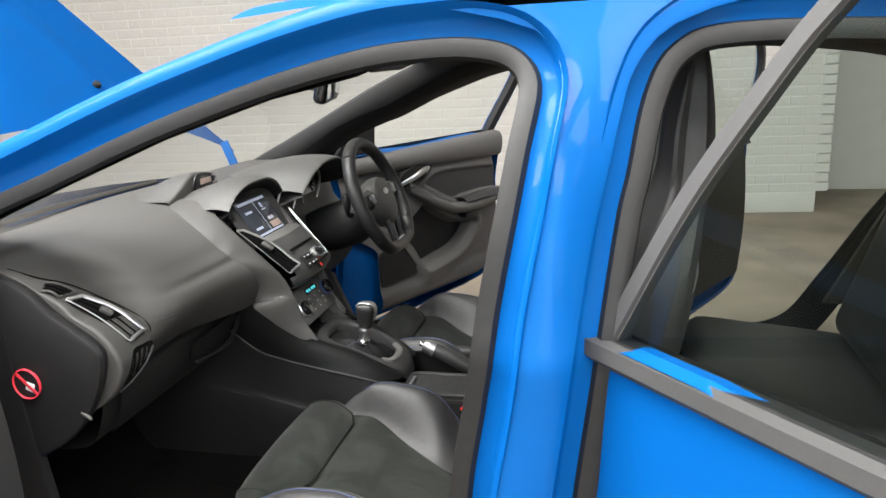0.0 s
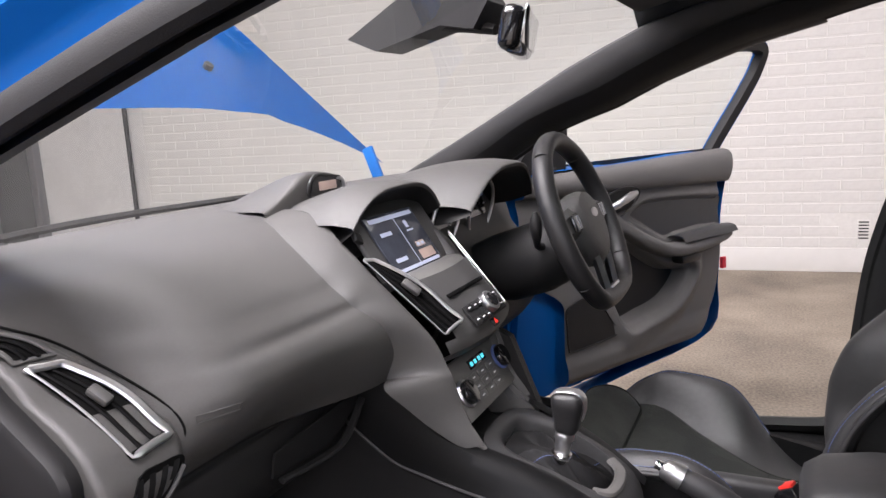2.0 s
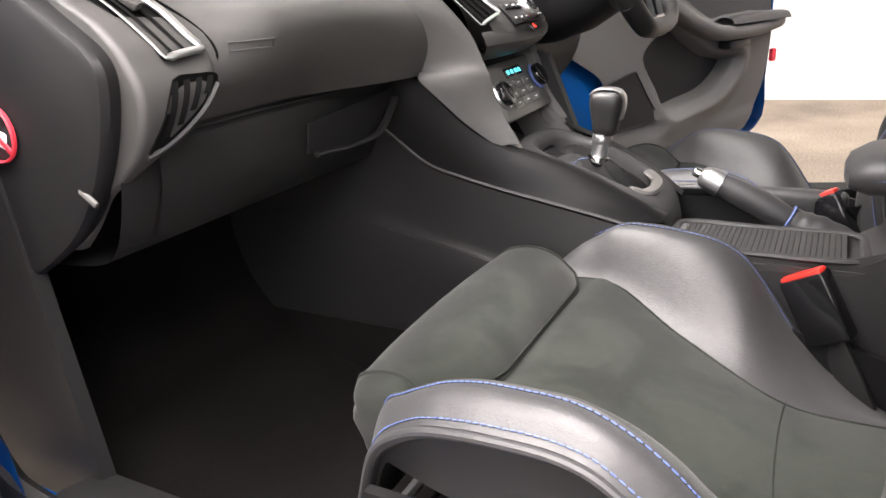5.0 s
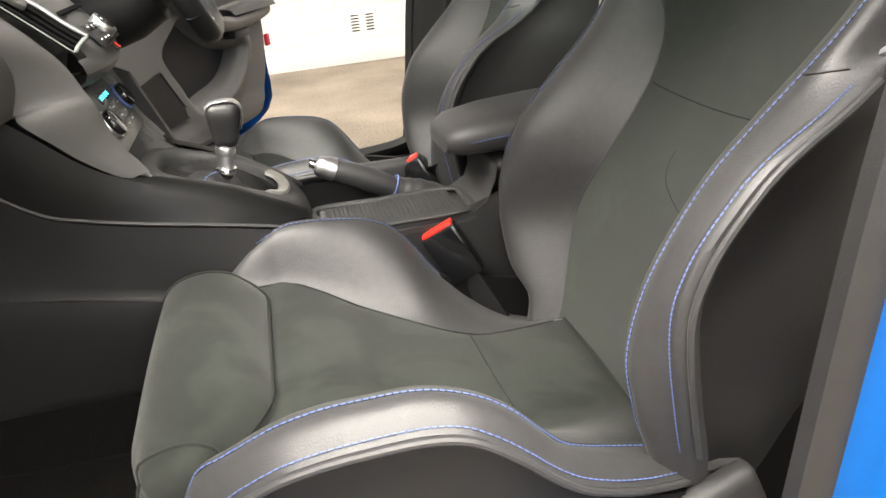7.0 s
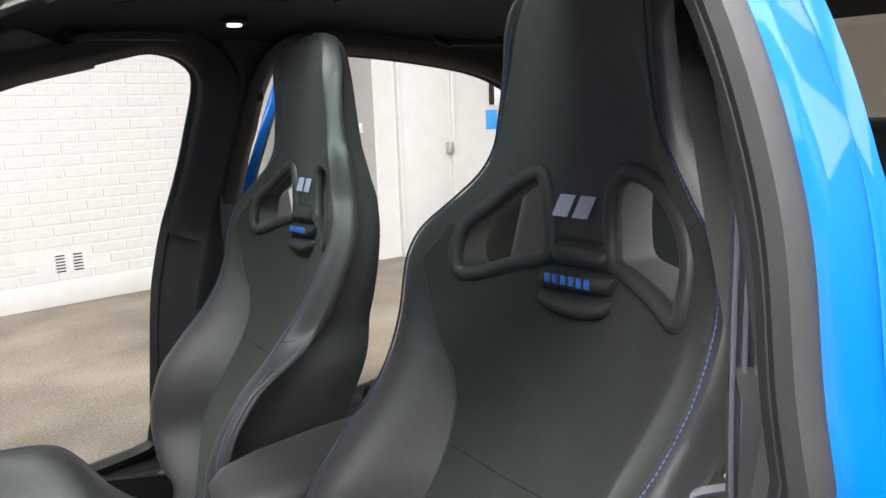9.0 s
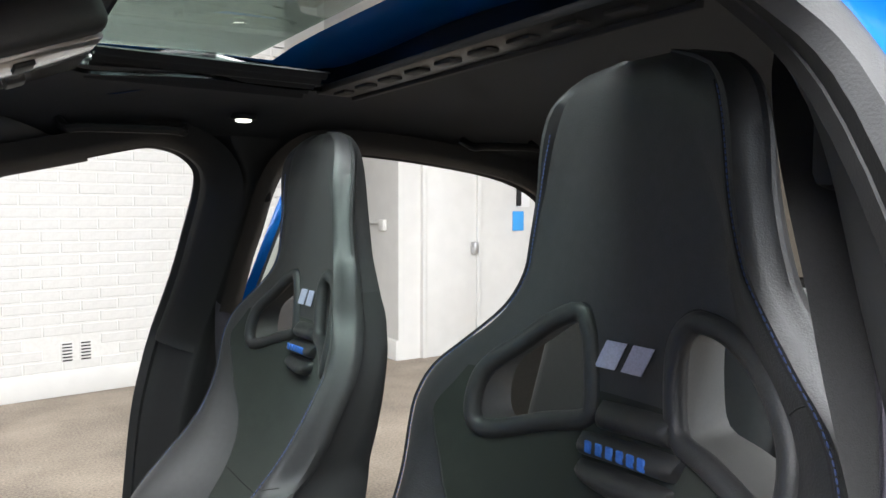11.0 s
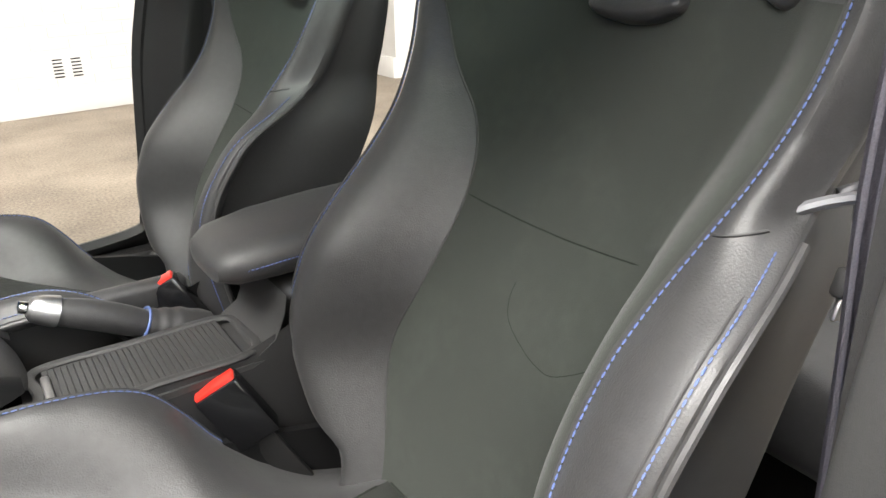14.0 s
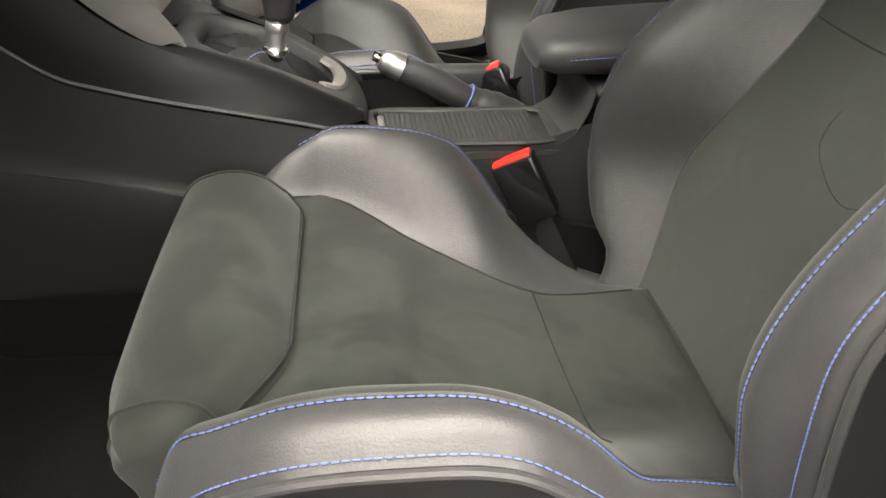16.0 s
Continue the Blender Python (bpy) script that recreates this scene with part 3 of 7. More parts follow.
        for (xl, zl), (xu, zu) in zip([(-0.80, 0.93), (-0.725, 0.978), (-0.64, 1.026), (-0.545, 1.082), (-0.45, 1.120), (-0.365, 1.147), (-0.285, 1.184), (-0.20, 1.220), (-0.10, 1.260), (0.02, 1.292)],
                                      [(-1.03, 0.945), (-0.90, 1.010), (-0.79, 1.062), (-0.68, 1.116), (-0.57, 1.172), (-0.46, 1.228), (-0.37, 1.268), (-0.285, 1.303), (-0.19, 1.333), (-0.08, 1.352)]):
            xl += far_shift(xl, 1)
            zl -= 0.006
            yl, yu = side_y(zl, xl) - 0.010, side_y(zu, xu) - 0.040
            lo3, up3 = Vector((xl, yl, zl)), Vector((xu, yu, zu))
            out = Vector((0.25, -1, 0.1)).normalized()
            rings.append([lo3 + Vector((0, 0.03, -0.002)), lo3] + [lo3.lerp(up3, q) + out * (0.030 * math.sin(math.pi * q) ** 0.7) for q in (0.15, 0.35, 0.6, 0.85)] + [up3, up3 + Vector((-0.01, 0.05, 0.0))])
    part("windscreen_pillar_cover", loft([smoothline(r, 3) for r in rings]), GREYTRIM, car, "dark grey windscreen pillar cover")
    # sill and lower side
    rings = [[(x, s * 0.70, 0.30), (x, s * 0.77, 0.318), (x, s * 0.83, 0.318), (x, s * 0.86, 0.28), (x, s * 0.85, 0.2), (x, s * 0.80, 0.17)] for x in (-0.9, -0.3, 0.3, 0.9, 1.2)]
    part("sill", loft([smoothline(r, 3) for r in rings]), PAINT if s < 0 else PLASTIC2, car)
    part("sill_cover", loft([[(x, s * 0.64, 0.25), (x, s * 0.66, 0.32), (x, s * 0.72, 0.335), (x, s * 0.765, 0.325)] for x in (-0.75, -0.3, 0.1, 0.3, 0.95)]), PLASTIC2, car, "black plastic sill cover")
    # front wing and rear quarter
    rows = []
    for x in (-2.55, -2.3, -2.0, -1.6, -1.2, -1.0, -0.86):
        zt = curve_of([(-2.55, 0.66), (-2.0, 0.84), (-1.3, 0.92), (-0.86, 0.97)], x)
        yo = curve_of([(-2.55, 0.70), (-2.0, 0.86), (-1.3, 0.89), (-0.86, 0.88)], x)
        rows.append([(x, s * (yo - 0.16), zt), (x, s * (yo - 0.06), zt - 0.02), (x, s * (yo - 0.01), zt - 0.08), (x, s * yo, zt - 0.25), (x, s * (yo - 0.02), 0.35), (x, s * (yo - 0.06), 0.2)])
    part("front_wing", loft([smoothline(r, 3) for r in rows]), PAINT, car)
    rows = []
    for x in (1.27, 1.45, 1.65, 1.82):
        zt = curve_of([(1.27, 0.98), (1.5, 1.0), (1.82, 0.98)], x)
        rows.append([(x, s * 0.64, zt + 0.12), (x, s * 0.74, zt), (x, s * 0.84, zt - 0.08), (x, s * 0.87, 0.72), (x, s * 0.84, 0.40), (x, s * 0.78, 0.22)])
    part("rear_quarter", loft([smoothline(r, 3) for r in rows]), PAINT, car)
    part("roof_plug", cyl(0.011, 0.006, frame_at((0.05, s * 0.622, 1.375), (1, 0, 0), (0, s, 0.5)), 14, 0.002), RUBBER, car, "small black rubber plug")
# scuttle and windscreen
rows = []
for y in [-0.72 + 1.44 * i / 12 for i in range(13)]:
    b = 0.10 * (y / 0.72) ** 2
    rows.append([(-1.02 + b, y, 0.96), (-1.12 + b, y, 0.965), (-1.22 + b, y, 0.93), (-1.26 + b, y, 0.90)])
part("scuttle", loft(rows), PLASTIC2, car, "black scuttle panel below the windscreen")
rows = []
for i in range(15):
    v = i / 14
    x0, z0 = -1.06 + 0.78 * v, 0.975 + 0.385 * v + 0.03 * math.sin(math.pi * v)
    hw = 0.71 - 0.15 * v
    rows.append([(x0 + 0.12 * (1 - 0.4 * v) * (u * u), hw * u, z0 - 0.02 * u * u) for u in [-1 + 2 * j / 14 for j in range(15)]])
ws = part("windscreen", loft(rows), GLASS, car, "clear curved windscreen")
ws.visible_shadow = False
part("wiper_arm", tube(smoothline([(-1.06, -0.55, 0.985), (-1.07, -0.2, 0.992), (-1.06, 0.25, 0.985)], 6), 0.007, 6), RUBBER, car, "black wiper arm")
# roof: outer skin with the sunroof opening
SRX0, SRX1, SRY = -0.02, 0.34, 0.40
HX0, HX1, HY = 0.0, 0.44, 0.36


def roof_z(x, y):
    return 1.475 - 0.07 * ((x - 0.35) / 1.0) ** 2 - 0.055 * (abs(y) / 0.60) ** 4


def grid_with_hole(f, xs, ys, hole):
    bm = bmesh.new()
    vs = {(i, j): bm.verts.new(f(x, y)) for i, x in enumerate(xs) for j, y in enumerate(ys)}
    for i in range(len(xs) - 1):
        for j in range(len(ys) - 1):
            cx, cy = (xs[i] + xs[i + 1]) / 2, (ys[j] + ys[j + 1]) / 2
            if hole and hole[0] < cx < hole[1] and abs(cy) < hole[2]:
                continue
            bm.faces.new((vs[i, j], vs[i + 1, j], vs[i + 1, j + 1], vs[i, j + 1]))
    return bm


xs = sorted({-0.30, -0.2, -0.1, SRX0, 0.05, 0.15, 0.25, 0.35, SRX1, 0.6, 0.7, 0.85, 1.0, 1.15, 1.3, 1.4})
ys = sorted({-0.575, -0.53, -0.48, -SRY, -0.3, -0.2, -0.1, 0.0, 0.1, 0.2, 0.3, SRY, 0.48, 0.53, 0.575})
part("roof", grid_with_hole(lambda x, y: (x, y, roof_z(x, y)), xs, ys, (SRX0, SRX1, SRY)), PAINT, car, "glossy blue roof with an open sunroof")
xs = sorted({-0.30, -0.2, -0.1, HX0, 0.1, 0.2, 0.3, HX1, 0.55, 0.7, 0.85, 1.0, 1.15, 1.3, 1.4})
ys = sorted({-0.655, 0.655, -0.63, 0.63, -0.60, -0.57, -0.52, -0.45, -HY, -0.25, -0.12, 0.0, 0.12, 0.25, HY, 0.45, 0.52, 0.57, 0.60})


def lining_z(x, y):
    return 1.425 - 0.05 * ((x - 0.35) / 0.8) ** 2 - 0.075 * (abs(y) / 0.62) ** 6


def lining_pt(x, y):
    w = side_y(1.335, x) - (0.03 if y < 0 else -0.005)
    q = max(0.0, (abs(y) - HY) / (0.655 - HY))
    yy = math.copysign(HY + (w - HY) * q, y) if q else y
    return (x, yy, lining_z(x, yy) - 0.16 * max(0, -0.02 - x) ** 1.2 * q)


part("headliner", grid_with_hole(lining_pt, xs, ys, (HX0, HX1, HY)), HEADLINER, car, "black cloth roof lining")
hole = [(HX0, -HY), (HX1, -HY), (HX1, HY), (HX0, HY)]
edge = smoothline([(HX0, -HY, 0), (HX0 + 0.2, -HY - 0.004, 0), (HX1, -HY, 0), (HX1 + 0.004, 0, 0), (HX1, HY, 0), (HX0 + 0.2, HY + 0.004, 0), (HX0, HY, 0), (HX0 - 0.004, 0, 0)], 6, True)
edge = [Vector((p.x, p.y, lining_z(p.x, p.y))) for p in edge]
part("sunroof_frame", loft([[p + Vector((0, 0, -0.008)), p + Vector((0, 0, 0.0)), Vector((p.x * 1.06 - 0.01, p.y * 1.07, p.z + 0.012)), Vector((p.x * 1.08 - 0.014, p.y * 1.09, p.z + 0.045))] for p in edge], False, True), PIANO, car, "black sunroof frame")
part("sunroof_glass", slab([(SRX0 + 0.02, -0.39, 1.455), (0.295, -0.39, 1.462), (0.295, 0.39, 1.462), (SRX0 + 0.02, 0.39, 1.455)], (0, 0, 1), 0.005), GLASSDARK, car, "tinted sunroof pane")
part("sunroof_rail", rbox(0.075, 0.80, 0.014, pose(0.462, 0, 1.417), 0.004), SATINBLACK, car, "black rear sunroof rail")
part("rail_lip", rbox(0.010, 0.80, 0.020, pose(0.505, 0, 1.414), 0.003), GREYTRIM, car)
for k in range(9):
    part("rail_clip", rbox(0.022, 0.045, 0.008, pose(0.455, -0.34 + k * 0.085, 1.409), 0.002), GREYTRIM, car)
# sun blind, folded
rows = []
for i in range(25):
    y = 0.30 + 0.13 * i / 24
    rows.append([(x, y, 1.432 - 0.022 * i / 24 + 0.005 * math.sin(i * 1.25)) for x in [0.03 + 0.38 * j / 10 for j in range(11)]])
part("sunroof_blind", loft(rows), HEADLINER, car, "folded black pleated roof blind")
# floor pan and bulkhead
part("floor_pan", rbox(2.6, 1.36, 0.04, pose(0.25, 0, 0.195), 0), CARPET, car, "black carpeted car floor")
rows = [[(-1.0, y, 0.95), (-0.98, y, 0.6), (-0.95, y, 0.4), (-0.85, y, 0.28), (-0.70, y, 0.215)] for y in (-0.68, 0, 0.68)]
part("footwell", loft([smoothline(r, 4) for r in rows]), CARPET, car, "black carpeted footwell")
for s in (-1, 1):
    part("kick_panel", slab([(-0.98, s * 0.66, 0.22), (-0.72, s * 0.66, 0.22), (-0.76, s * 0.66, 0.55), (-0.80, s * 0.66, 0.93), (-1.0, s * 0.66, 0.95)], (0, s, 0), 0.02), PLASTIC2, car)
# tail
rows = []
for i in range(8):
    v = i / 7
    rows.append([(1.40 + 0.30 * v, u * (0.55 + 0.08 * v), 1.40 - 0.42 * v) for u in (-1, -0.5, 0, 0.5, 1)])
rw = part("rear_window", loft(rows), GLASSPRIV, car, "dark tinted rear window")
rw.visible_shadow = False
part("tailgate", rbox(0.08, 1.3, 0.55, pose(1.78, 0, 0.70), 0.03), TRIMBROWN, car, "grey inner tailgate panel")
part("parcel_shelf", rbox(0.44, 1.1, 0.02, pose(1.52, 0, 1.005), 0.008), CARPET, car)
# added white tube paints a bright band of light before the shelf
part("light_band", tube([(1.30, -0.56, 1.018), (1.30, 0.0, 1.020), (1.30, 0.56, 1.018)], 0.014, 12), WHITE, car, "white tube for a bright band of light at the parcel shelf")
for s in (-1, 1):
    part("rear_pillar_trim", slab([(1.2, s * 0.60, 1.22), (1.42, s * 0.55, 1.39), (1.75, s * 0.64, 0.95), (1.75, s * 0.66, 0.5), (1.0, s * 0.68, 0.5), (1.22, s * 0.68, 0.95)], (0, s, 0), 0.02), TRIMBROWN, car, "grey-brown rear pillar cover")

# roof fittings
for s in (-1, 1):
    if s > 0:
        for x0, x1 in ((0.01, 0.23), (0.83, 1.04)):
            yy = [0.60, 0.50][x0 > 0.5]
            h = part("grab_handle", tube(smoothline([(x0, yy - 0.01, 1.352), (x0 + 0.01, yy - 0.045, 1.335), (x0 + 0.04, yy - 0.05, 1.338), (x1 - 0.04, yy - 0.05, 1.342), (x1 - 0.01, yy - 0.045, 1.34), (x1, yy - 0.01, 1.356)], 4), 0.009, 8), PLASTIC2, car, "black roof grab handle")
        part("lamp_bezel", cyl(0.027, 0.010, pose(0.335, 0.547, 1.376), 24, 0.003), PLASTIC2, car)
        part("reading_lamp", cyl(0.016, 0.008, pose(0.335, 0.547, 1.370), 20, 0.003), LAMPON, car, "small lit reading lamp")
oc = part("overhead_console", rbox(0.21, 0.26, 0.045, pose(-0.125, 0.0, 1.350, 0, -22, 0), 0.014, 3), GREYTRIM, car, "grey overhead console with map lamps")
part("lamp_panel", rbox(0.15, 0.20, 0.008, pose(-0.095, 0.0, 1.337, 0, -22, 0), 0.003), LENSGREY, oc, "glossy grey lamp panel with switches")
for y in (-0.055, 0.055):
    part("lamp_switch", rbox(0.02, 0.04, 0.006, pose(-0.092, y, 1.332, 0, -22, 0), 0.002), RUBBER, oc)
for s in (-1, 1):
    part("sun_visor", rbox(0.15, 0.34, 0.02, pose(-0.21, s * 0.30, 1.345, 0, -14, 0), 0.008), GREYTRIM, car, "grey sun visor folded up")
mi = empty("rear_view_mirror", (-0.42, 0.02, 1.30), "black interior mirror on a windscreen mount", "mirror")
part("mount", tube(smoothline([(-0.50, 0.02, 1.285), (-0.46, 0.02, 1.275), (-0.41, 0.02, 1.262)], 4), [0.03, 0.028, 0.026, 0.024, 0.022, 0.02, 0.018, 0.016, 0.014], 10, flat=0.6), PLASTIC2, mi)
part("sensor_pod", slab([(x, -0.025, z) for x, z in ((-0.652, 1.266), (-0.60, 1.243), (-0.485, 1.272), (-0.43, 1.262), (-0.405, 1.30), (-0.44, 1.345), (-0.55, 1.322))], (0, 1, 0), 0.09, 0.010), PLASTIC2, mi, "black wedge-shaped sensor cover")
hd = part("housing", rbox(0.035, 0.24, 0.065, pose(-0.385, 0.05, 1.255, 0, 12, 14), 0.014, 3), PIANO, mi)
part("reflector", rbox(0.004, 0.225, 0.052, pose(-0.3665, 0.0545, 1.259, 0, 12, 14), 0.002), CHROME, hd, "mirror glass")

# bonnet, hinged at the scuttle and standing open
bo = empty("bonnet", (-1.15, 0, 1.0), "open glossy blue bonnet with pressed creases", "bonnet")
rows = []
for i in range(22):
    v = i / 21
    r = []
    for j in range(29):
        u = -1 + 2 * j / 28
        w = 0.66 - 0.06 * v
        arch = 1 - abs(u) ** 3.2                        # arched rear edge
        cx, cz = -0.995 - 0.185 * arch - (0.78 - 0.10 * arch) * v, 1.02 + 0.165 * arch + (0.72 - 0.10 * arch) * v
        bulge = 0.012 * (1 - u * u) * v + 0.010 * math.exp(-((abs(u) - 0.55) / 0.05) ** 2)
        r.append((cx + bulge * 0.7, w * u, cz + bulge * 0.7))
    rows.append(r)
bb = loft(rows)
bmesh.ops.solidify(bb, geom=bb.faces[:], thickness=0.02)
part("panel", bb, PAINT, bo)
for s in (-1, 1):
    part("hinge", rbox(0.03, 0.012, 0.10, pose(-0.99, s * 0.60, 1.02, 0, -20, 0), 0.003), PAINT, bo)
    part("edge_plug", cyl(0.012, 0.02, frame_at((-1.275, s * 0.33, 1.285), (0, 1, 0), (0.7, 0, 0.7)), 12, 0.003), RUBBER, bo)
part("stay", tube([(-1.6, -0.58, 0.85), (-1.5, -0.60, 1.45)], 0.006, 8), STEEL, bo, "thin grey bonnet stay")
en = empty("engine_bay", (-1.7, 0, 0.8), "dark engine bay below the bonnet", "engine bay")
part("tray", rbox(1.0, 1.3, 0.05, pose(-1.75, 0, 0.70), 0.01), RUBBER, en)
part("engine_cover", rbox(0.5, 0.6, 0.10, pose(-1.7, 0, 0.78), 0.03), PLASTIC2, en)


# ---- doors ----
def make_door(name, hinge, ang, length, s, label, rear=False, T=0.11):
    """A door in its own plane: along it, outwards from the trim, and up."""
    d = Vector((math.cos(radians(ang)), s * math.sin(radians(ang)), 0))
    n = Vector((math.sin(radians(ang)), -s * math.cos(radians(ang)), 0))       # towards the cabin
    D = empty(name, hinge, label, "car door", "open car doors")
    P = lambda a, o, z: Vector((hinge[0], hinge[1], 0)) + d * a + n * o + Vector((0, 0, z))
    zb, L = (0.918 if rear else 0.95), length
    # outer skin
    rows = []
    for i in range(9):
        z = 0.26 + (zb - 0.26) * i / 8
        o = -T - 0.025 * math.sin(math.pi * (i / 8) ** 0.8)
        a1 = L + (0.02 if i > 3 else 0.02 - 0.06 * ((3 - i) / 3) ** 2)
        rows.append([P(a1 * j / 10, o + 0.012 * (1 - (2 * j / 10 - 1) ** 2) * -1, z) for j in range(11)])
    part("skin", loft(rows), PAINT, D, "glossy blue outer skin")
    # edge returns round the skin
    ring = [(0.0, 0.27), (0.0, 0.6), (0.0, zb), (L * 0.5, zb + 0.008), (L, zb + 0.004), (L + 0.01, 0.75), (L, 0.5), (L - 0.04, 0.30), (L * 0.5, 0.262)]
    ringp = smoothline([(a, 0, z) for a, z in ring], 4, True)
    part("edge", loft([[P(p.x, -T - 0.015, p.z), P(p.x - 0.008 * (1 if p.x > L / 2 else -1), -T * 0.55, p.z), P(p.x - 0.03 * (1 if p.x > L / 2 else -1), -0.03, p.z + (0.02 if p.z < 0.5 else -0.01))] for p in ringp], False, True), PAINT, D)
    # window frame
    if rear:
        fr = [(0.03, zb), (0.10, 1.12), (0.17, 1.26), (0.22, 1.345), (0.27, 1.385), (0.42, 1.392), (0.70, 1.34), (0.86, 1.21), (0.92, 1.03), (L - 0.02, zb)]
    else:
        fr = [(0.02, zb), (0.10, 1.045), (0.30, 1.14), (0.52, 1.235), (0.72, 1.285), (0.96, 1.318), (L + 0.12, 1.318), (L + 0.145, 1.25), (L + 0.105, 1.15), (L + 0.05, 1.05), (L + 0.0, zb)]
    tum = lambda z: -T + 0.01 + 0.33 * max(0, z - zb)
    fp = smoothline([(a, 0, z) for a, z in fr], 5)
    # the frame bar: rectangular section swept along the outline
    rings = []
    cxa, cza = L * 0.5, zb + 0.12
    for i, p in enumerate(fp):
        a, b = fp[max(i - 1, 0)], fp[min(i + 1, len(fp) - 1)]
        t = (b - a).normalized()
        nn = Vector((-t.z, 0, t.x))
        if nn.dot(Vector((p.x - cxa, 0, p.z - cza))) < 0:
            nn = -nn
        rings.append((p, nn))
    def bar(pro):
        return loft([[P(p.x + nn.x * q, tum(p.z) + o, p.z + nn.z * q) for q, o in pro] for p, nn in rings], True, False, True)
    part("window_frame", bar([(-0.022, 0.0), (-0.018, 0.02), (0.012, 0.026), (0.022, 0.015), (0.022, -0.012), (-0.02, -0.012)] if not rear else [(-0.010, 0.0), (-0.008, 0.014), (0.006, 0.018), (0.012, 0.010), (0.012, -0.008), (-0.010, -0.008)]), PILLARM if rear else RUBBER, D, "dark window frame")
    part("frame_skin", bar([(0.012, 0.0), (0.024, 0.018), (0.030, 0.0), (0.026, -0.022), (-0.012, -0.024), (-0.014, -0.014)] if not rear else [(0.004, 0.0), (0.013, 0.012), (0.018, 0.0), (0.016, -0.012), (-0.006, -0.014), (-0.008, -0.008)]), PILLARM if rear and s < 0 else PAINT, D, "outer window frame")
    gl = bmesh.new()
    vs = [gl.verts.new(P(p.x, tum(p.z) - 0.004, p.z)) for p in fp]
    gl.faces.new(vs)
    bmesh.ops.triangulate(gl, faces=gl.faces[:])
    pane = part("window_pane", gl, GLASSDARK if rear else GLASS, D, "tinted window pane")
    pane.visible_shadow = False
    part("outer_belt_strip", loft([[P(a, -T - 0.008, zb - 0.012), P(a, -T - 0.022, zb + 0.002), P(a, -T - 0.018, zb + 0.022), P(a, -T + 0.002, zb + 0.024)] for a in [L * k / 8 for k in range(9)]], True, False, True), PILLARM if rear else RUBBER, D, "dark belt strip")
    if rear:
        part("inner_belt_seal", loft([[P(a, -T + 0.004, zb + 0.023), P(a, -T * 0.55, zb + 0.020), P(a, -0.02, zb + 0.016), P(a, -0.005, zb - 0.01)] for a in [0.012 + (L - 0.02) * k / 8 for k in range(9)]]), RUBBER, D, "black inner seal below the glass")
    return D, P, L, zb


# driver's door, open
DD, DP, DL, DZ = make_door("driver_door", (-0.66, 0.76, 0.30), 63, 1.055, 1, "blue driver's door standing open with dark grey trim")
# moulded trim panel with its inset, armrest, pocket and speaker
def inside(poly, a, z):
    """Distance into an outline, below zero outside it."""
    hit, best = False, 9.0
    k = len(poly)
    for i in range(k):
        (x0, y0), (x1, y1) = poly[i], poly[(i + 1) % k]
        if (y0 > z) != (y1 > z) and a < x0 + (x1 - x0) * (z - y0) / (y1 - y0):
            hit = not hit
        dx, dy = x1 - x0, y1 - y0
        t = min(1, max(0, ((a - x0) * dx + (z - y0) * dy) / (dx * dx + dy * dy)))
        best = min(best, math.hypot(a - x0 - dx * t, z - y0 - dy * t))
    return best if hit else -best


def rounded(poly, n=4):
    return [(p.x, p.z) for p in smoothline([(a, 0, z) for a, z in poly], n, True)]


INSET = rounded([(0.505, 0.795), (0.55, 0.832), (0.62, 0.845), (0.80, 0.838), (1.02, 0.816), (1.028, 0.76), (1.028, 0.70), (0.90, 0.700), (0.78, 0.696), (0.706, 0.690), (0.655, 0.71), (0.58, 0.75)])
POCKET = rounded([(0.366, 0.625), (0.44, 0.69), (0.52, 0.725), (0.60, 0.672), (0.70, 0.618), (0.80, 0.595), (0.822, 0.573), (0.78, 0.52), (0.70, 0.474), (0.58, 0.453), (0.486, 0.446), (0.43, 0.52)])
BAND = [(0.40, 0.80), (0.46, 0.765), (0.545, 0.712), (0.64, 0.672), (0.72, 0.660), (0.83, 0.660), (0.92, 0.667), (1.0, 0.676), (1.045, 0.682)]


def trim_relief(a, z):
    """How far the trim stands towards the cabin."""
    zl = 0.885 - 0.035 * (a - 0.3)
    o = -0.022 + 0.012 * ease(zl - z, 0.05) - 0.006
    o -= 0.022 * ease(inside(INSET, a, z), 0.022)
    o -= 0.065 * ease(inside(POCKET, a, z), 0.032)
    d = -inside(POCKET, a, z)
    if d > 0 and z < 0.62:
        o += 0.026 * (1 - ease(d - 0.02, 0.07)) * ease(d, 0.022) * ease(a - 0.38, 0.10)
    o += 0.012 * ease(0.42 - z, 0.05) - 0.020 * ease(0.345 - z, 0.03)
    return o


REARE = [(0.313, 0.87), (0.368, 0.925), (0.42, 0.972), (0.473, 1.002), (0.585, 1.030), (0.67, 1.036), (0.80, 1.024), (0.965, 1.048)]
rows = []
NA, NZ = 140, 96
for i in range(NZ):
    r = []
    for j in range(NA):
        u, v = j / (NA - 1), i / (NZ - 1)
        z = 0.322 + (0.90 - 0.322) * v
        a0 = 0.03 + 0.17 * ease(0.70 - z, 0.14)
        a1 = curve_of(REARE, z)
        a = a0 + (a1 - a0) * u
        r.append(DP(a, trim_relief(a, z) - 0.018 * ease(u - 0.975, 0.025), z))
    rows.append(r)
part("trim_panel", loft(rows), DOORM, DD, "dark grey moulded door trim", 50)
pn = (DP(0.5, 1.0, 0.6) - DP(0.5, 0.0, 0.6)).normalized()
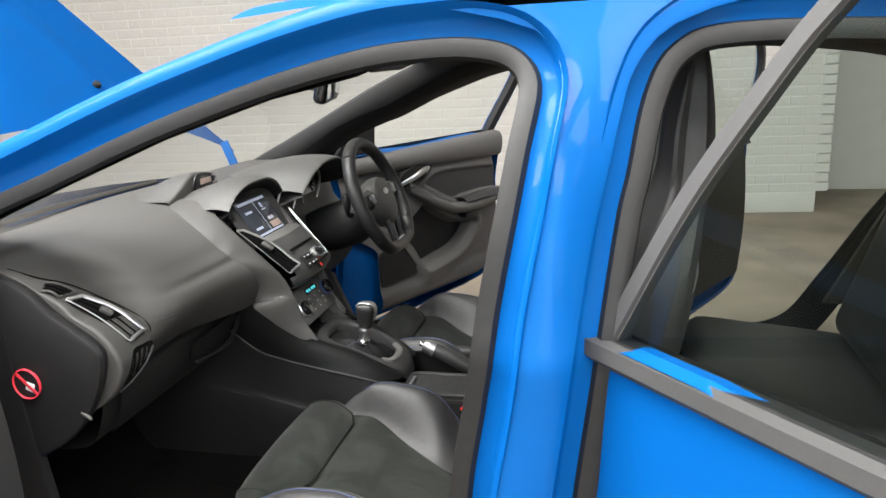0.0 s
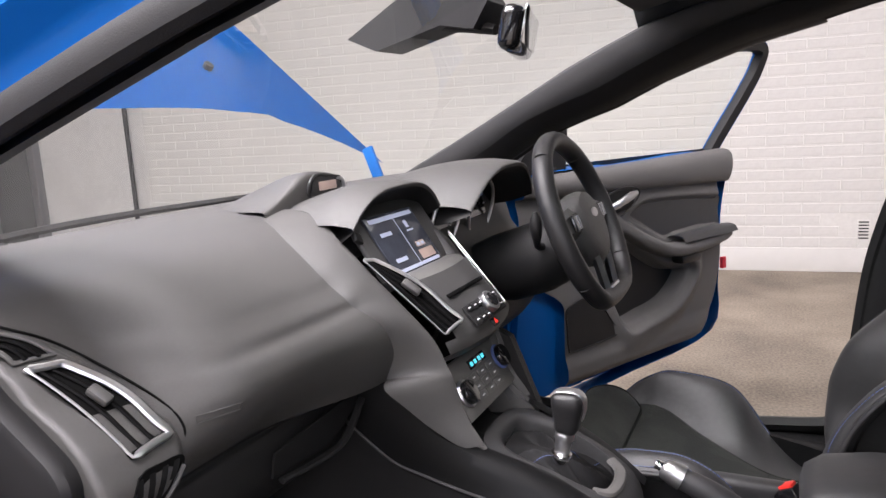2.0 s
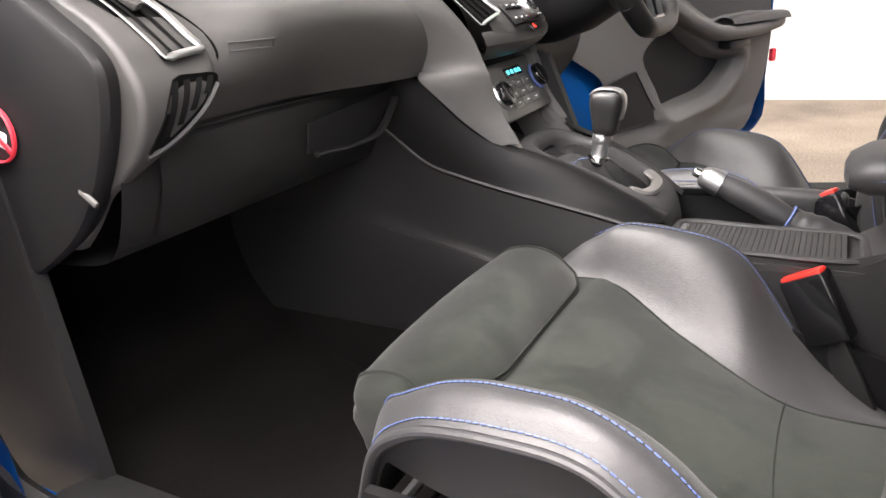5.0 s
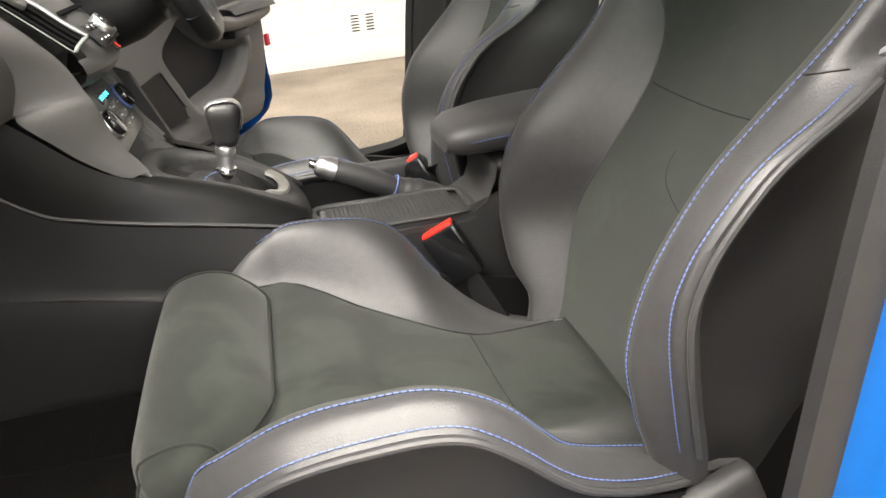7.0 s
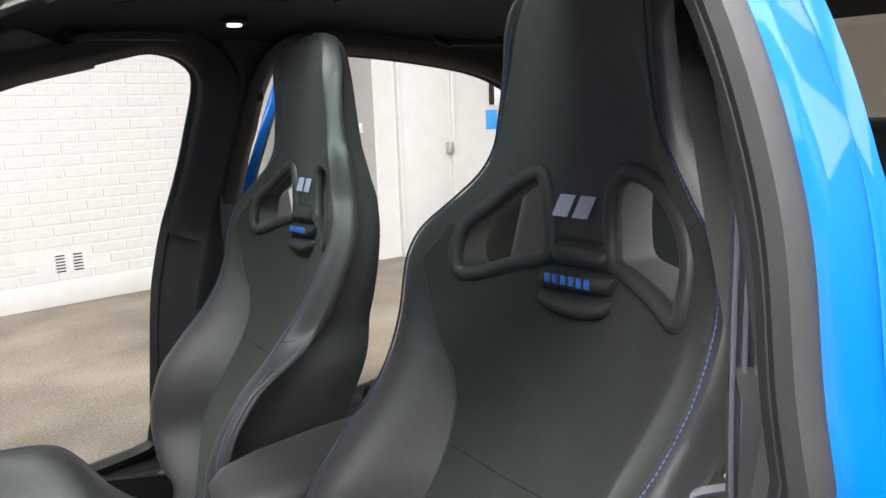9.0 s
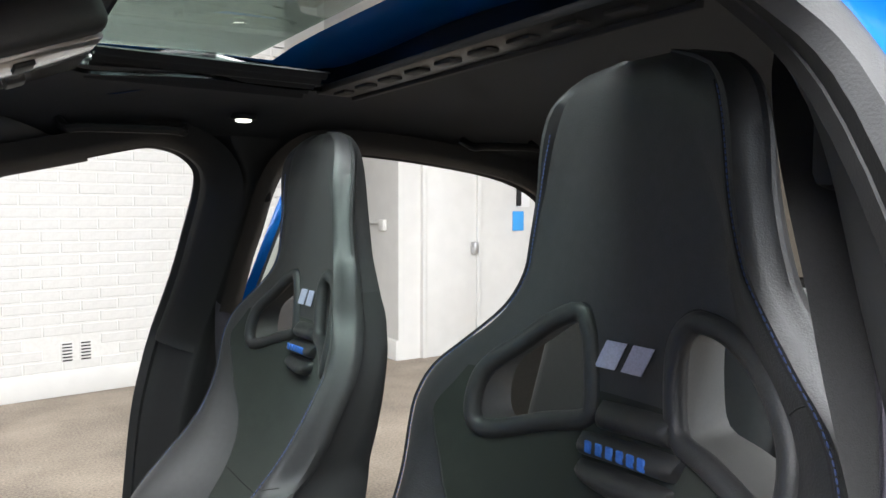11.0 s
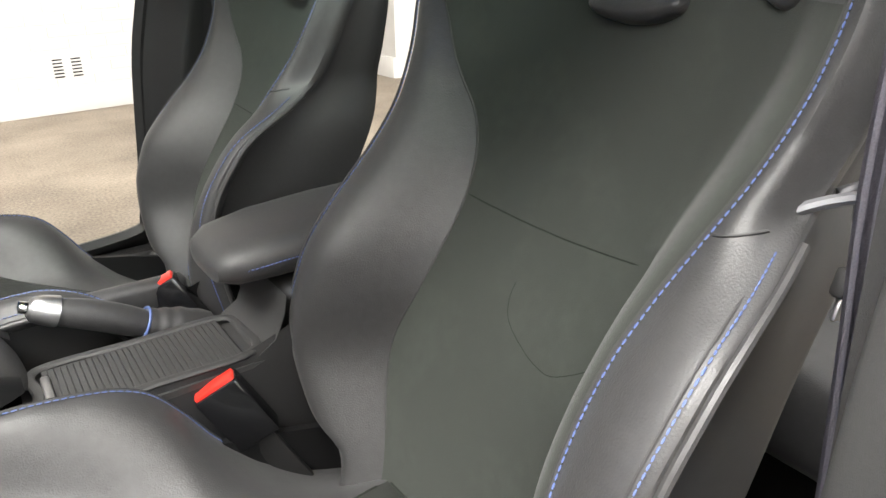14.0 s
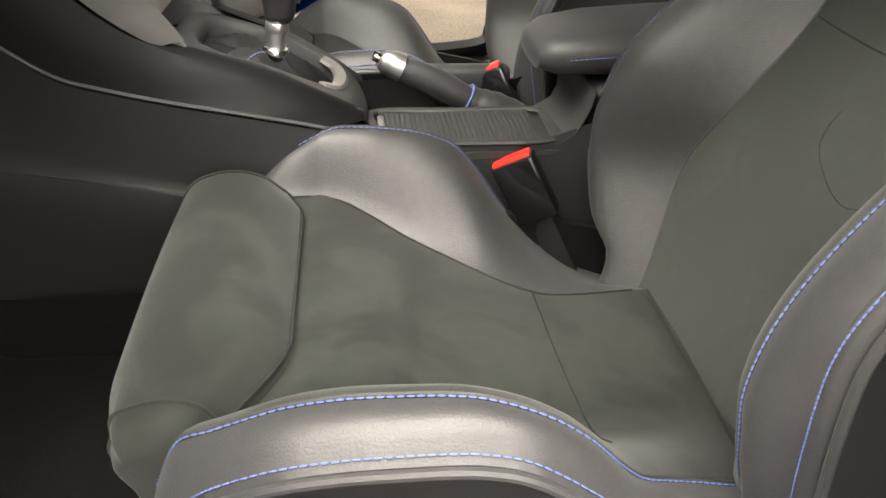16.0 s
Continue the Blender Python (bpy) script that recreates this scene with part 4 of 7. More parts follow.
# black sheet paints in the shade deep inside the pocket
part("pocket_shade", slab([DP(a, -0.066, z) for a, z in POCKET], -pn, 0.004), RUBBER, DD, "black sheet for the shade in the door pocket")
part("inner_panel", slab([DP(a, -0.075, z) for a, z in ((0.0, 0.30), (0.0, 0.94), (0.30, 0.94), (0.34, 0.5), (0.30, 0.30))], DP(0, 1, 0) - DP(0, 0, 0), 0.03, 0.006), PAINT, DD, "bare blue inner door metal")
part("trim_top", loft([smoothline([DP(a, -0.085, 0.948 + 0.020 * a), DP(a, -0.03, 0.955 + 0.020 * a), DP(a, 0.004, 0.940 + 0.018 * a), DP(a, 0.010, 0.912), DP(a, -0.004, 0.892 - 0.035 * (a - 0.3)), DP(a, -0.03, 0.885 - 0.035 * (a - 0.3))], 3) for a in [0.03 + 1.015 * k / 14 for k in range(15)]]), DOORM, DD, "soft dark window ledge")
part("trim_inset", slab([DP(p[0], -0.045, p[1]) for p in INSET], DP(0, 1, 0) - DP(0, 0, 0), 0.008, 0.002), LEATHER, DD, "soft black inset panel")
part("armrest", loft([smoothline([DP(a, -0.02, z0 - 0.02), DP(a, w * 0.7, z0 - 0.016), DP(a, w, z0 + 0.004), DP(a, w * 0.9, z0 + 0.022), DP(a, w * 0.45, z0 + 0.028), DP(a, -0.03, z0 + 0.026)], 3) for (a, z0), w in zip(BAND, (0.0, 0.020, 0.036, 0.048, 0.050, 0.048, 0.042, 0.032, 0.014))], False, False, True), DOORM, DD, "moulded door armrest")
part("armrest_pad", loft([smoothline([DP(a, -0.03, 0.700), DP(a, 0.0, 0.712 + 0.003 * e), DP(a, 0.035, 0.708 + 0.004 * e), DP(a, 0.05, 0.692)], 3) for a, e in ((0.71, 0), (0.76, 1), (0.86, 2), (0.95, 2), (1.02, 1))]), LEATHER, DD, "padded leather armrest top")
part("grab_cup", rbox(0.11, 0.05, 0.03, frame_at(DP(0.775, 0.008, 0.628), DP(1, 0, 0) - DP(0, 0, 0), (0, 0, 1)), 0.012), SATINBLACK, DD)
part("latch_handle", tube([DP(0.34, 0.01, 0.83), DP(0.40, 0.025, 0.85), DP(0.47, 0.02, 0.87), DP(0.51, 0.01, 0.875)], [0.005, 0.008, 0.009, 0.005], 10, flat=1.5), SATIN, DD, "satin latch handle")
part("latch_cup", rbox(0.17, 0.02, 0.075, frame_at(DP(0.43, -0.012, 0.853), DP(1, 0, 0.14) - DP(0, 0, 0), (0, 0, 1)), 0.009), RUBBER, DD)
part("latch_trim", tube([DP(p.x, 0.004, p.z) for p in smoothline([(0.33, 0, 0.815), (0.35, 0, 0.867), (0.45, 0, 0.895), (0.53, 0, 0.880), (0.50, 0, 0.838), (0.42, 0, 0.805)], 4, True)], 0.003, 6, True), SATINBLACK, DD, "dark latch surround")
spk = [Vector((a, 0, z)) for a, z in rounded([(0.206, 0.558), (0.27, 0.578), (0.326, 0.588), (0.34, 0.575), (0.39, 0.505), (0.436, 0.445), (0.42, 0.432), (0.32, 0.427), (0.225, 0.425), (0.21, 0.44), (0.206, 0.50)])]
part("speaker_grille", slab([DP(p.x, -0.014, p.z) for p in spk], DP(0, 1, 0) - DP(0, 0, 0), 0.004, 0.001), RUBBER, DD, "dark fine speaker grille")
part("grille_edge", tube([DP(p.x, -0.0095, p.z) for p in spk], 0.0025, 5, True), PLASTIC2, DD)
part("red_reflector", rbox(0.022, 0.016, 0.042, frame_at(DP(1.034, -0.016, 0.566), DP(1, 0, 0) - DP(0, 0, 0), (0, 0, 1)), 0.004), STICKRED, DD, "red door-edge reflector")
mz = slab([DP(0.015, -0.05, 0.952), DP(0.24, -0.05, 0.957), DP(0.25, -0.045, 1.112), DP(0.10, -0.05, 1.042)], DP(0, 1, 0) - DP(0, 0, 0), 0.015, 0.004)
part("mirror_sail", mz, PLASTIC2, DD)

# front passenger's door, swung wide open
PD, PP, PL, PZ = make_door("passenger_door", (-0.70, -0.765, 0.30), 70, 1.055, -1, "blue front passenger's door standing wide open")
part("trim_panel", loft([[PP(a, -0.02 + 0.02 * math.sin(math.pi * k / 9), 0.34 + 0.60 * k / 9) for a in [0.04 + 0.96 * j / 9 for j in range(10)]] for k in range(10)]), PLASTIC, PD, "dark grey moulded door trim")
part("armrest", rbox(0.42, 0.06, 0.06, frame_at(PP(0.66, 0.02, 0.69), PP(1, 0, 0) - PP(0, 0, 0), (0, 0, 1)), 0.02, 3), PLASTIC, PD, "moulded door armrest")

# passenger-side rear door, open
RD, RP, RL, RZ = make_door("rear_door", (0.35, -0.735, 0.30), 48, 0.95, -1, "blue rear door standing open beside the pillar", True, 0.065)
part("trim_panel", loft([[RP(a, -0.02 + 0.02 * math.sin(math.pi * k / 9), 0.34 + 0.60 * k / 9) for a in [0.04 + 0.86 * j / 9 for j in range(10)]] for k in range(10)]), PLASTIC2, RD, "black moulded door trim")
RO, ROP, _, _ = make_door("rear_door", (0.44, 0.76, 0.30), 60, 0.95, 1, "blue far rear door standing open beside the pillar", True, 0.065)
part("trim_panel", loft([[ROP(a, -0.02 + 0.02 * math.sin(math.pi * k / 9), 0.34 + 0.60 * k / 9) for a in [0.04 + 0.86 * j / 9 for j in range(10)]] for k in range(10)]), PLASTIC2, RO, "black moulded door trim")

# ---- front seats ----
SY = -0.38
SPINE = [(0.30, 0.115), (0.367, 0.146), (0.46, 0.178), (0.55, 0.209), (0.60, 0.232), (0.66, 0.270), (0.71, 0.305), (0.79, 0.352), (0.88, 0.386), (0.96, 0.403), (1.04, 0.414), (1.12, 0.424), (1.20, 0.428), (1.28, 0.428), (1.335, 0.436), (1.352, 0.455)]
BOW = [(0.30, 0.0), (0.45, 0.004), (0.60, 0.012), (0.72, 0.022), (0.82, 0.036), (0.93, 0.040), (1.0, 0.036), (1.06, 0.024), (1.12, 0.012), (1.352, 0.006)]
# the side towards the tunnel: half width, suede half width, front of the bolster, edge
HALFI = [(0.30, 0.15), (0.383, 0.170), (0.42, 0.215), (0.46, 0.250), (0.50, 0.280), (0.60, 0.287), (0.80, 0.287), (0.90, 0.290), (0.95, 0.288), (0.985, 0.278), (1.015, 0.25), (1.05, 0.205), (1.085, 0.175), (1.12, 0.158), (1.22, 0.136), (1.28, 0.124), (1.32, 0.108), (1.345, 0.075), (1.352, 0.04)]
PANELI = [(0.30, 0.10), (0.367, 0.105), (0.51, 0.150), (0.60, 0.130), (0.68, 0.124), (0.75, 0.140), (0.80, 0.170), (0.835, 0.200), (0.894, 0.228), (0.945, 0.243), (0.98, 0.222), (1.02, 0.195), (1.07, 0.150), (1.11, 0.122), (1.2, 0.105), (1.352, 0.03)]
FRONTI = [(0.30, 0.089), (0.383, 0.116), (0.42, 0.102), (0.46, 0.100), (0.51, 0.104), (0.55, 0.108), (0.60, 0.124), (0.64, 0.144), (0.70, 0.199), (0.75, 0.249), (0.80, 0.288), (0.86, 0.317), (0.93, 0.335), (0.98, 0.352), (1.02, 0.374), (1.06, 0.398), (1.10, 0.415), (1.20, 0.422), (1.352, 0.449)]
EDGEI = [(0.30, 0.205), (0.50, 0.289), (0.60, 0.324), (0.70, 0.358), (0.75, 0.363), (0.80, 0.366), (0.85, 0.366), (0.90, 0.377), (1.0, 0.397), (1.05, 0.421), (1.10, 0.434), (1.20, 0.433), (1.30, 0.431), (1.352, 0.463)]
# the outer side: suede half width, the stitched crest and the piped edge
PANELW = [(0.30, 0.15), (0.45, 0.16), (0.51, 0.150), (0.60, 0.145), (0.68, 0.148), (0.75, 0.158), (0.82, 0.185), (0.88, 0.210), (0.94, 0.222), (0.985, 0.215), (1.02, 0.190), (1.07, 0.150), (1.11, 0.122), (1.2, 0.100), (1.352, 0.02)]
CRESTV = [(0.30, 0.235), (0.42, 0.258), (0.48, 0.262), (0.525, 0.256), (0.56, 0.247), (0.60, 0.238), (0.65, 0.231), (0.70, 0.231), (0.745, 0.238), (0.785, 0.249), (0.83, 0.262), (0.88, 0.271), (0.92, 0.271), (0.952, 0.266), (0.99, 0.257), (1.03, 0.240), (1.068, 0.204), (1.11, 0.164), (1.141, 0.138), (1.2, 0.118), (1.28, 0.105), (1.33, 0.075), (1.352, 0.025)]
CRESTX = [(0.30, 0.115), (0.42, 0.094), (0.46, 0.080), (0.50, 0.072), (0.525, 0.070), (0.56, 0.079), (0.60, 0.098), (0.65, 0.130), (0.70, 0.165), (0.745, 0.202), (0.785, 0.232), (0.83, 0.263), (0.88, 0.292), (0.92, 0.315), (0.952, 0.336), (0.99, 0.352), (1.03, 0.362), (1.068, 0.378), (1.11, 0.398), (1.141, 0.412), (1.2, 0.420), (1.28, 0.424), (1.352, 0.452)]
EDGEV = [(0.30, 0.27), (0.42, 0.292), (0.50, 0.302), (0.56, 0.309), (0.65, 0.311), (0.73, 0.311), (0.765, 0.298), (0.795, 0.287), (0.84, 0.292), (0.90, 0.297), (0.95, 0.295), (0.99, 0.284), (1.03, 0.262), (1.06, 0.228), (1.10, 0.188), (1.13, 0.168), (1.2, 0.147), (1.28, 0.130), (1.32, 0.110), (1.345, 0.075), (1.352, 0.04)]
EDGEX = [(0.30, 0.135), (0.42, 0.118), (0.46, 0.108), (0.50, 0.099), (0.56, 0.087), (0.61, 0.085), (0.65, 0.097), (0.684, 0.116), (0.732, 0.158), (0.765, 0.222), (0.795, 0.270), (0.84, 0.300), (0.88, 0.318), (0.95, 0.352), (1.03, 0.380), (1.10, 0.415), (1.2, 0.428), (1.352, 0.460)]
THICK = [(0.30, 0.13), (0.5, 0.138), (0.62, 0.125), (0.75, 0.098), (0.9, 0.072), (1.05, 0.072), (1.2, 0.070), (1.32, 0.050), (1.352, 0.02)]
seat = empty("front_seat", (-0.1, SY, 0.22), "black leather and grey suede bucket seat with blue stitching", "car seat", "front seats")


def back_panel(z, p):
    xc, bow = curve_of(SPINE, z), curve_of(BOW, z)
    return [(xc - bow * (p * i / 8 / 0.2) ** 2, p * i / 8) for i in range(9)]


def back_out(z):
    """Half a section on the outer side: panel, ramp to the stitched crest, flat strip, piped edge, tuck, shell."""
    p, cv, cx, ev, ex, t = (curve_of(c, z) for c in (PANELW, CRESTV, CRESTX, EDGEV, EDGEX, THICK))
    h = back_panel(z, p)
    xp = h[-1][0]
    h += [(xp + (cx - xp) * math.sin(math.pi * i / 16) ** 1.25, p + (cv - p) * i / 8) for i in range(1, 9)]
    h += [(cx + (ex - cx) * i / 5 - 0.015 * math.sin(math.pi * i / 5), cv + (ev - cv) * i / 5) for i in range(1, 6)]
    xb = curve_of(SPINE, z) + t
    k = min(1.0, max(0.05, (xb - ex) / 0.11))
    h += [(ex + 0.005 * k, ev + 0.005), (ex + 0.014 * k, ev + 0.006), (ex + 0.026 * k, ev - 0.001), (ex + 0.033 * k, ev - 0.014 * k), (ex + 0.050 * k, ev - 0.018 * k)]
    xs0 = ex + 0.050 * k
    h += [(xs0 + (xb - 0.02 * k - xs0) * q, (ev - 0.018 * k) - d * k) for q, d in ((0.4, 0.001), (0.75, 0.006), (1.0, 0.024))]
    h += [(xb + 0.002, (ev - 0.10 * k) * 0.8), (xb + 0.004, (ev - 0.10 * k) * 0.4), (xb + 0.005, 0.0)]
    return h


def back_in(z):
    """Half a section on the tunnel side, which runs on down to the cushion."""
    w, p, fx, ex, t = (curve_of(c, z) for c in (HALFI, PANELI, FRONTI, EDGEI, THICK))
    h = back_panel(z, p)
    xp = h[-1][0]
    fx = min(fx, xp - 0.003)
    for i in range(1, 11):
        q = i / 10
        h.append((xp + (fx - xp) * math.sin(math.pi * 0.5 * min(1, q / 0.62)) ** 1.2 + (0.25 * (xp - fx) + 0.012) * max(0, (q - 0.75) / 0.25) ** 2, p + (w - p) * q ** 0.9))
    h[-2:] = [(min(x, ex - 0.016), v) for x, v in h[-2:]]
    xl = h[-1][0]
    xb = curve_of(SPINE, z) + t
    h += [(xl + (ex - xl) * q, w - 0.008 * q ** 3 + 0.004 * math.sin(math.pi * q)) for q in (0.25, 0.5, 0.75, 1.0)]
    h += [(ex + (xb - ex) * math.sin(math.pi * 0.5 * min(1, q * 1.15)) ** 1.1, (w - 0.008) * (1 - q)) for q in (0.25, 0.5, 0.75, 1.0)]
    h[-1] = (xb + 0.005, 0.0)
    return h


zs = [0.30 + (1.352 - 0.30) * i / 96 for i in range(97)]
NO, NI = len(back_out(0.6)), len(back_in(0.6))


def back_ring(z):
    return [Vector((x, SY - v, z)) for x, v in back_out(z)] + [Vector((x, SY + v, z)) for x, v in back_in(z)[-2:0:-1]]


def back_mat(i, j):
    z = zs[i]
    if j < NO - 1:
        if j < (16 if z < 0.93 else 8):
            return 0 if z < 1.0 else 1
        return 1 if j < 24 or z > 1.06 and j < 28 else 2
    k = NO + NI - 3 - j
    if k < 8:
        return 0 if z < 1.0 else 1
    return 1 if k < 21 else 2


bm = loft([back_ring(z) for z in zs], True, False, True, None, back_mat)
for f in bm.faces:
    if len(f.verts) > 4:
        f.material_index = 1
me = mesh_of(bm, [SUEDE, LEATHER, SHELL, PLASTIC2], 50)
braw = new("backrest_raw", me)


# harness holes
def hole_pts(s):
    return HOLEI if s > 0 else HOLEO


HOLEI = [(0.066, 1.080), (0.050, 1.062), (0.042, 1.034), (0.035, 0.990), (0.042, 0.968), (0.100, 0.952), (0.156, 0.933), (0.183, 0.932), (0.195, 0.950), (0.194, 0.983), (0.180, 1.008), (0.145, 1.034), (0.106, 1.064)]
HOLEO = [(-0.082, 1.085), (-0.067, 1.063), (-0.070, 1.015), (-0.082, 0.978), (-0.118, 0.966), (-0.163, 0.951), (-0.196, 0.937), (-0.209, 0.940), (-0.212, 0.964), (-0.210, 0.996), (-0.196, 1.026), (-0.172, 1.052), (-0.132, 1.078), (-0.102, 1.087)]
for s in (-1, 1):
    pts = smoothline([(0, v, z) for v, z in hole_pts(s)], 3, True)
    c = new("cutter", mesh_of(slab([(0.20, SY + p.y, p.z) for p in pts], (1, 0, 0), 0.5), PLASTIC2))
    cut(braw, c)
while len(braw.data.materials) < 4:
    braw.data.materials.append(PLASTIC2)
pieces = split_by_material(braw, ["backrest_panel", "backrest_bolster", "backrest_shell", "hole_lining"], [SUEDE, LEATHER, SHELL, PLASTIC2], seat,
                           ["grey suede backrest panel", "black leather bolsters and head pad", "black seat shell", "dark plastic hole lining"])
lining = pieces[-1]
for s in (-1, 1):
    bm = bmesh.new()
    bm.from_mesh(lining.data)
    bmesh.ops.delete(bm, geom=[f for f in bm.faces if (f.calc_center_median().y - SY) * s < 0], context="FACES")
    part("hole_lining", bm, LININGM, seat, "dark plastic hole lining in a lit grey")
bpy.data.objects.remove(lining)


def along(h, a):
    """The other value where a half section reaches the half width a."""
    for (x0, v0), (x1, v1) in zip(h, h[1:]):
        if v0 <= a <= v1:
            return x0 + (x1 - x0) * (a - v0) / max(1e-6, v1 - v0)
    return h[-1][0]


def on_back(v, z, off=0.0):
    """A point on the front of the backrest."""
    return Vector((along(back_in(z)[:19] if v > 0 else back_out(z)[:22], abs(v)) - off, SY + v, z))


for s in (-1, 1):
    rp = [on_back(p.y, p.z, 0.003) for p in smoothline([(0, v, z) for v, z in hole_pts(s)], 4, True)]
    part("hole_rim", tube([p + Vector((0.0065, 0, 0)) for p in rp], 0.0115, 14, True), LEATHER, seat, "padded leather rim of a harness hole")
    part("rim_seam", tube([p + Vector((0.006, (p.y - SY - s * 0.12) * 0.12, (p.z - 1.0) * 0.12)) for p in rp], 0.0022, 6, True), RUBBER, seat)


def stitches(name, line, parent, step=0.0048, r=0.0009, label="blue contrast stitching"):
    """A row of separate stitches along a line."""
    pts = smoothline(line, 8)
    bm = bmesh.new()
    last, start = pts[0], None
    for p in pts[1:]:
        seg = (p - last).length
        nsub = max(1, int(seg / (step * 0.5)))
        for k in range(nsub):
            q = last.lerp(p, (k + 1) / nsub)
            if start is None:
                start = q
            elif (q - start).length > step:
                a, b = start, start.lerp(q, 0.74)
                tube([a, (a + b) / 2, b], [r * 0.6, r, r * 0.6], 5, False, 1.0, bm)
                start = q
        last = p
    return part(name, bm, STITCH, parent, label, kind="stuff")


def crest_pt(z, off=0.0018):
    return Vector((curve_of(CRESTX, z) - off, SY - curve_of(CRESTV, z), z))


def edge_pt(z, off=0.0045):
    return Vector((curve_of(EDGEX, z) - off, SY - curve_of(EDGEV, z), z))


zl = [0.435 + 0.0225 * k for k in range(40)]
stitches("bolster_stitching", [crest_pt(z) for z in zl], seat)
part("crest_seam", tube(smoothline([crest_pt(z, 0.0) + Vector((0.001, 0.004, 0)) for z in zl], 3), 0.0022, 6), SHELL, seat)
ez = [0.435 + 0.0205 * k for k in range(18)]
stitches("bolster_stitching", [edge_pt(z) for z in ez], seat)
part("bolster_piping", tube(smoothline([edge_pt(z, -0.012) + Vector((0, -0.009, 0)) for z in ez], 3), 0.0042, 8), LEATHER, seat, "leather piping along the bolster")
part("bolster_seam", tube(smoothline([edge_pt(z, 0.0) + Vector((0, 0.006, 0)) for z in ez], 3), 0.0016, 6), SHELL, seat)
part("bolster_cross_seam", tube(smoothline([on_back(-v, 0.785 + 0.25 * (v - 0.25), 0.0004) for v in (0.252, 0.258, 0.266, 0.274, 0.280)], 3), 0.0014, 6), SHELL, seat)
part("shoulder_seam", tube(smoothline([on_back(-v, z, 0.0) for v, z in ((0.205, 1.035), (0.214, 1.043), (0.222, 1.047))], 3), 0.0010, 6), SHELL, seat)
crest = []
for z in [0.452 + 0.0415 * k for k in range(21)]:
    w, p = curve_of(HALFI, z), curve_of(PANELI, z)
    crest.append(on_back(p + (w - p) * 0.86, z, 0.0018))
stitches("bolster_stitching", crest, seat)
part("bolster_seam", tube(smoothline([p + Vector((0.001, 0.005, 0)) for p in crest], 3), 0.0020, 6), SHELL, seat)
part("panel_seam", tube(smoothline([on_back(curve_of(PANELI, z), z, 0.0) for z in [0.42 + 0.0236 * k for k in range(23)]], 3), 0.0016, 6), SHELL, seat)
# cross seams of the backrest
part("cross_seam", tube(smoothline([on_back(v, 0.706 - 0.010 * (1 - (v / 0.15) ** 2), -0.0005) for v in [-0.140 + 0.0266 * k for k in range(11)]], 3), [0.0004] + [0.0011] * 29 + [0.0004], 6), SUEDEDARK, seat, "seam across the backrest")
part("pad_seam", tube(smoothline([on_back(v - 0.09, z, -0.0003) for v, z in ((0.085, 0.645), (0.083, 0.630), (0.070, 0.612), (0.035, 0.597), (0.008, 0.591), (-0.012, 0.592), (-0.035, 0.604), (-0.05, 0.614))], 3), 0.0006, 6), SUEDEDARK, seat)
# rolls and emblems between the holes
NECK = [((0.022, -0.080), (0.994, 0.998), (0.962, 0.967)), ((0.044, -0.100), (0.957, 0.966), (0.931, 0.938)), ((0.041, -0.088), (0.929, 0.934), (0.897, 0.900))]
for i3, ((va, vb), (ta, tb), (ba, bb)) in enumerate(NECK):
    rows = []
    for i in range(25):
        u = i / 24
        e = max((1 - abs(2 * u - 1) ** 7) ** 0.5, 0.04)
        zt, zb = ta + (tb - ta) * u, ba + (bb - ba) * u
        if i3 == 2:                            # the lowest roll is rounded below
            zb = zt + (zb - zt) * (0.42 + 0.58 * math.sin(math.pi * u) ** 0.6)
        v = va + (vb - va) * u
        r = []
        for k in range(13):
            q = k / 12
            skew = -0.012 * q if i3 == 1 and u > 0.5 else 0.0
            r.append(on_back(v - skew * (2 * u - 1 if u > 0.5 else 0), zt + (zb - zt) * q, -0.003 + 0.021 * math.sin(math.pi * min(1, q * 1.0)) ** 0.6 * e))
        rows.append(r)
    part("neck_roll", loft(rows), LEATHER, seat, "padded leather roll")
for k in range(6):
    v = 0.016 - 0.0143 * k
    part("mark_block", rbox(0.003, 0.0100, 0.0135, Matrix.Translation(on_back(v, 0.9485 - 0.03 * v, 0.0178)), 0.002, 1), BLUETHREAD, seat, "plain blue embroidered block")
for v0 in (0.012, -0.024):
    part("emblem_block", slab([on_back(v0 + dv - 0.45 * dz, 1.041 + dz, 0.002) for dv, dz in ((0.0145, -0.0145), (0.0145, 0.0145), (-0.0125, 0.0145), (-0.0125, -0.0145))], (-1, 0, 0), 0.0015), LILAC, seat, "plain slanted silver embroidered block")

# cushion
CZ = [(-0.375, 0.41), (-0.36, 0.435), (-0.34, 0.450), (-0.30, 0.458), (-0.272, 0.460), (-0.25, 0.464), (-0.20, 0.450), (-0.15, 0.430), (0.0, 0.388), (0.144, 0.370), (0.20, 0.36)]
CP = [(-0.375, 0.16), (-0.36, 0.170), (-0.27, 0.170), (-0.1, 0.160), (0.05, 0.145), (0.144, 0.12), (0.20, 0.11)]
CB = [(-0.375, 0.37), (-0.33, 0.446), (-0.1, 0.434), (0.05, 0.402), (0.10, 0.385), (0.20, 0.355)]
CRV = [(-0.375, 0.222), (-0.345, 0.236), (-0.309, 0.249), (-0.27, 0.260), (-0.225, 0.270), (-0.18, 0.277), (-0.14, 0.284), (-0.10, 0.291), (-0.066, 0.293), (-0.04, 0.290), (-0.01, 0.279), (0.04, 0.257), (0.08, 0.250), (0.2, 0.24)]
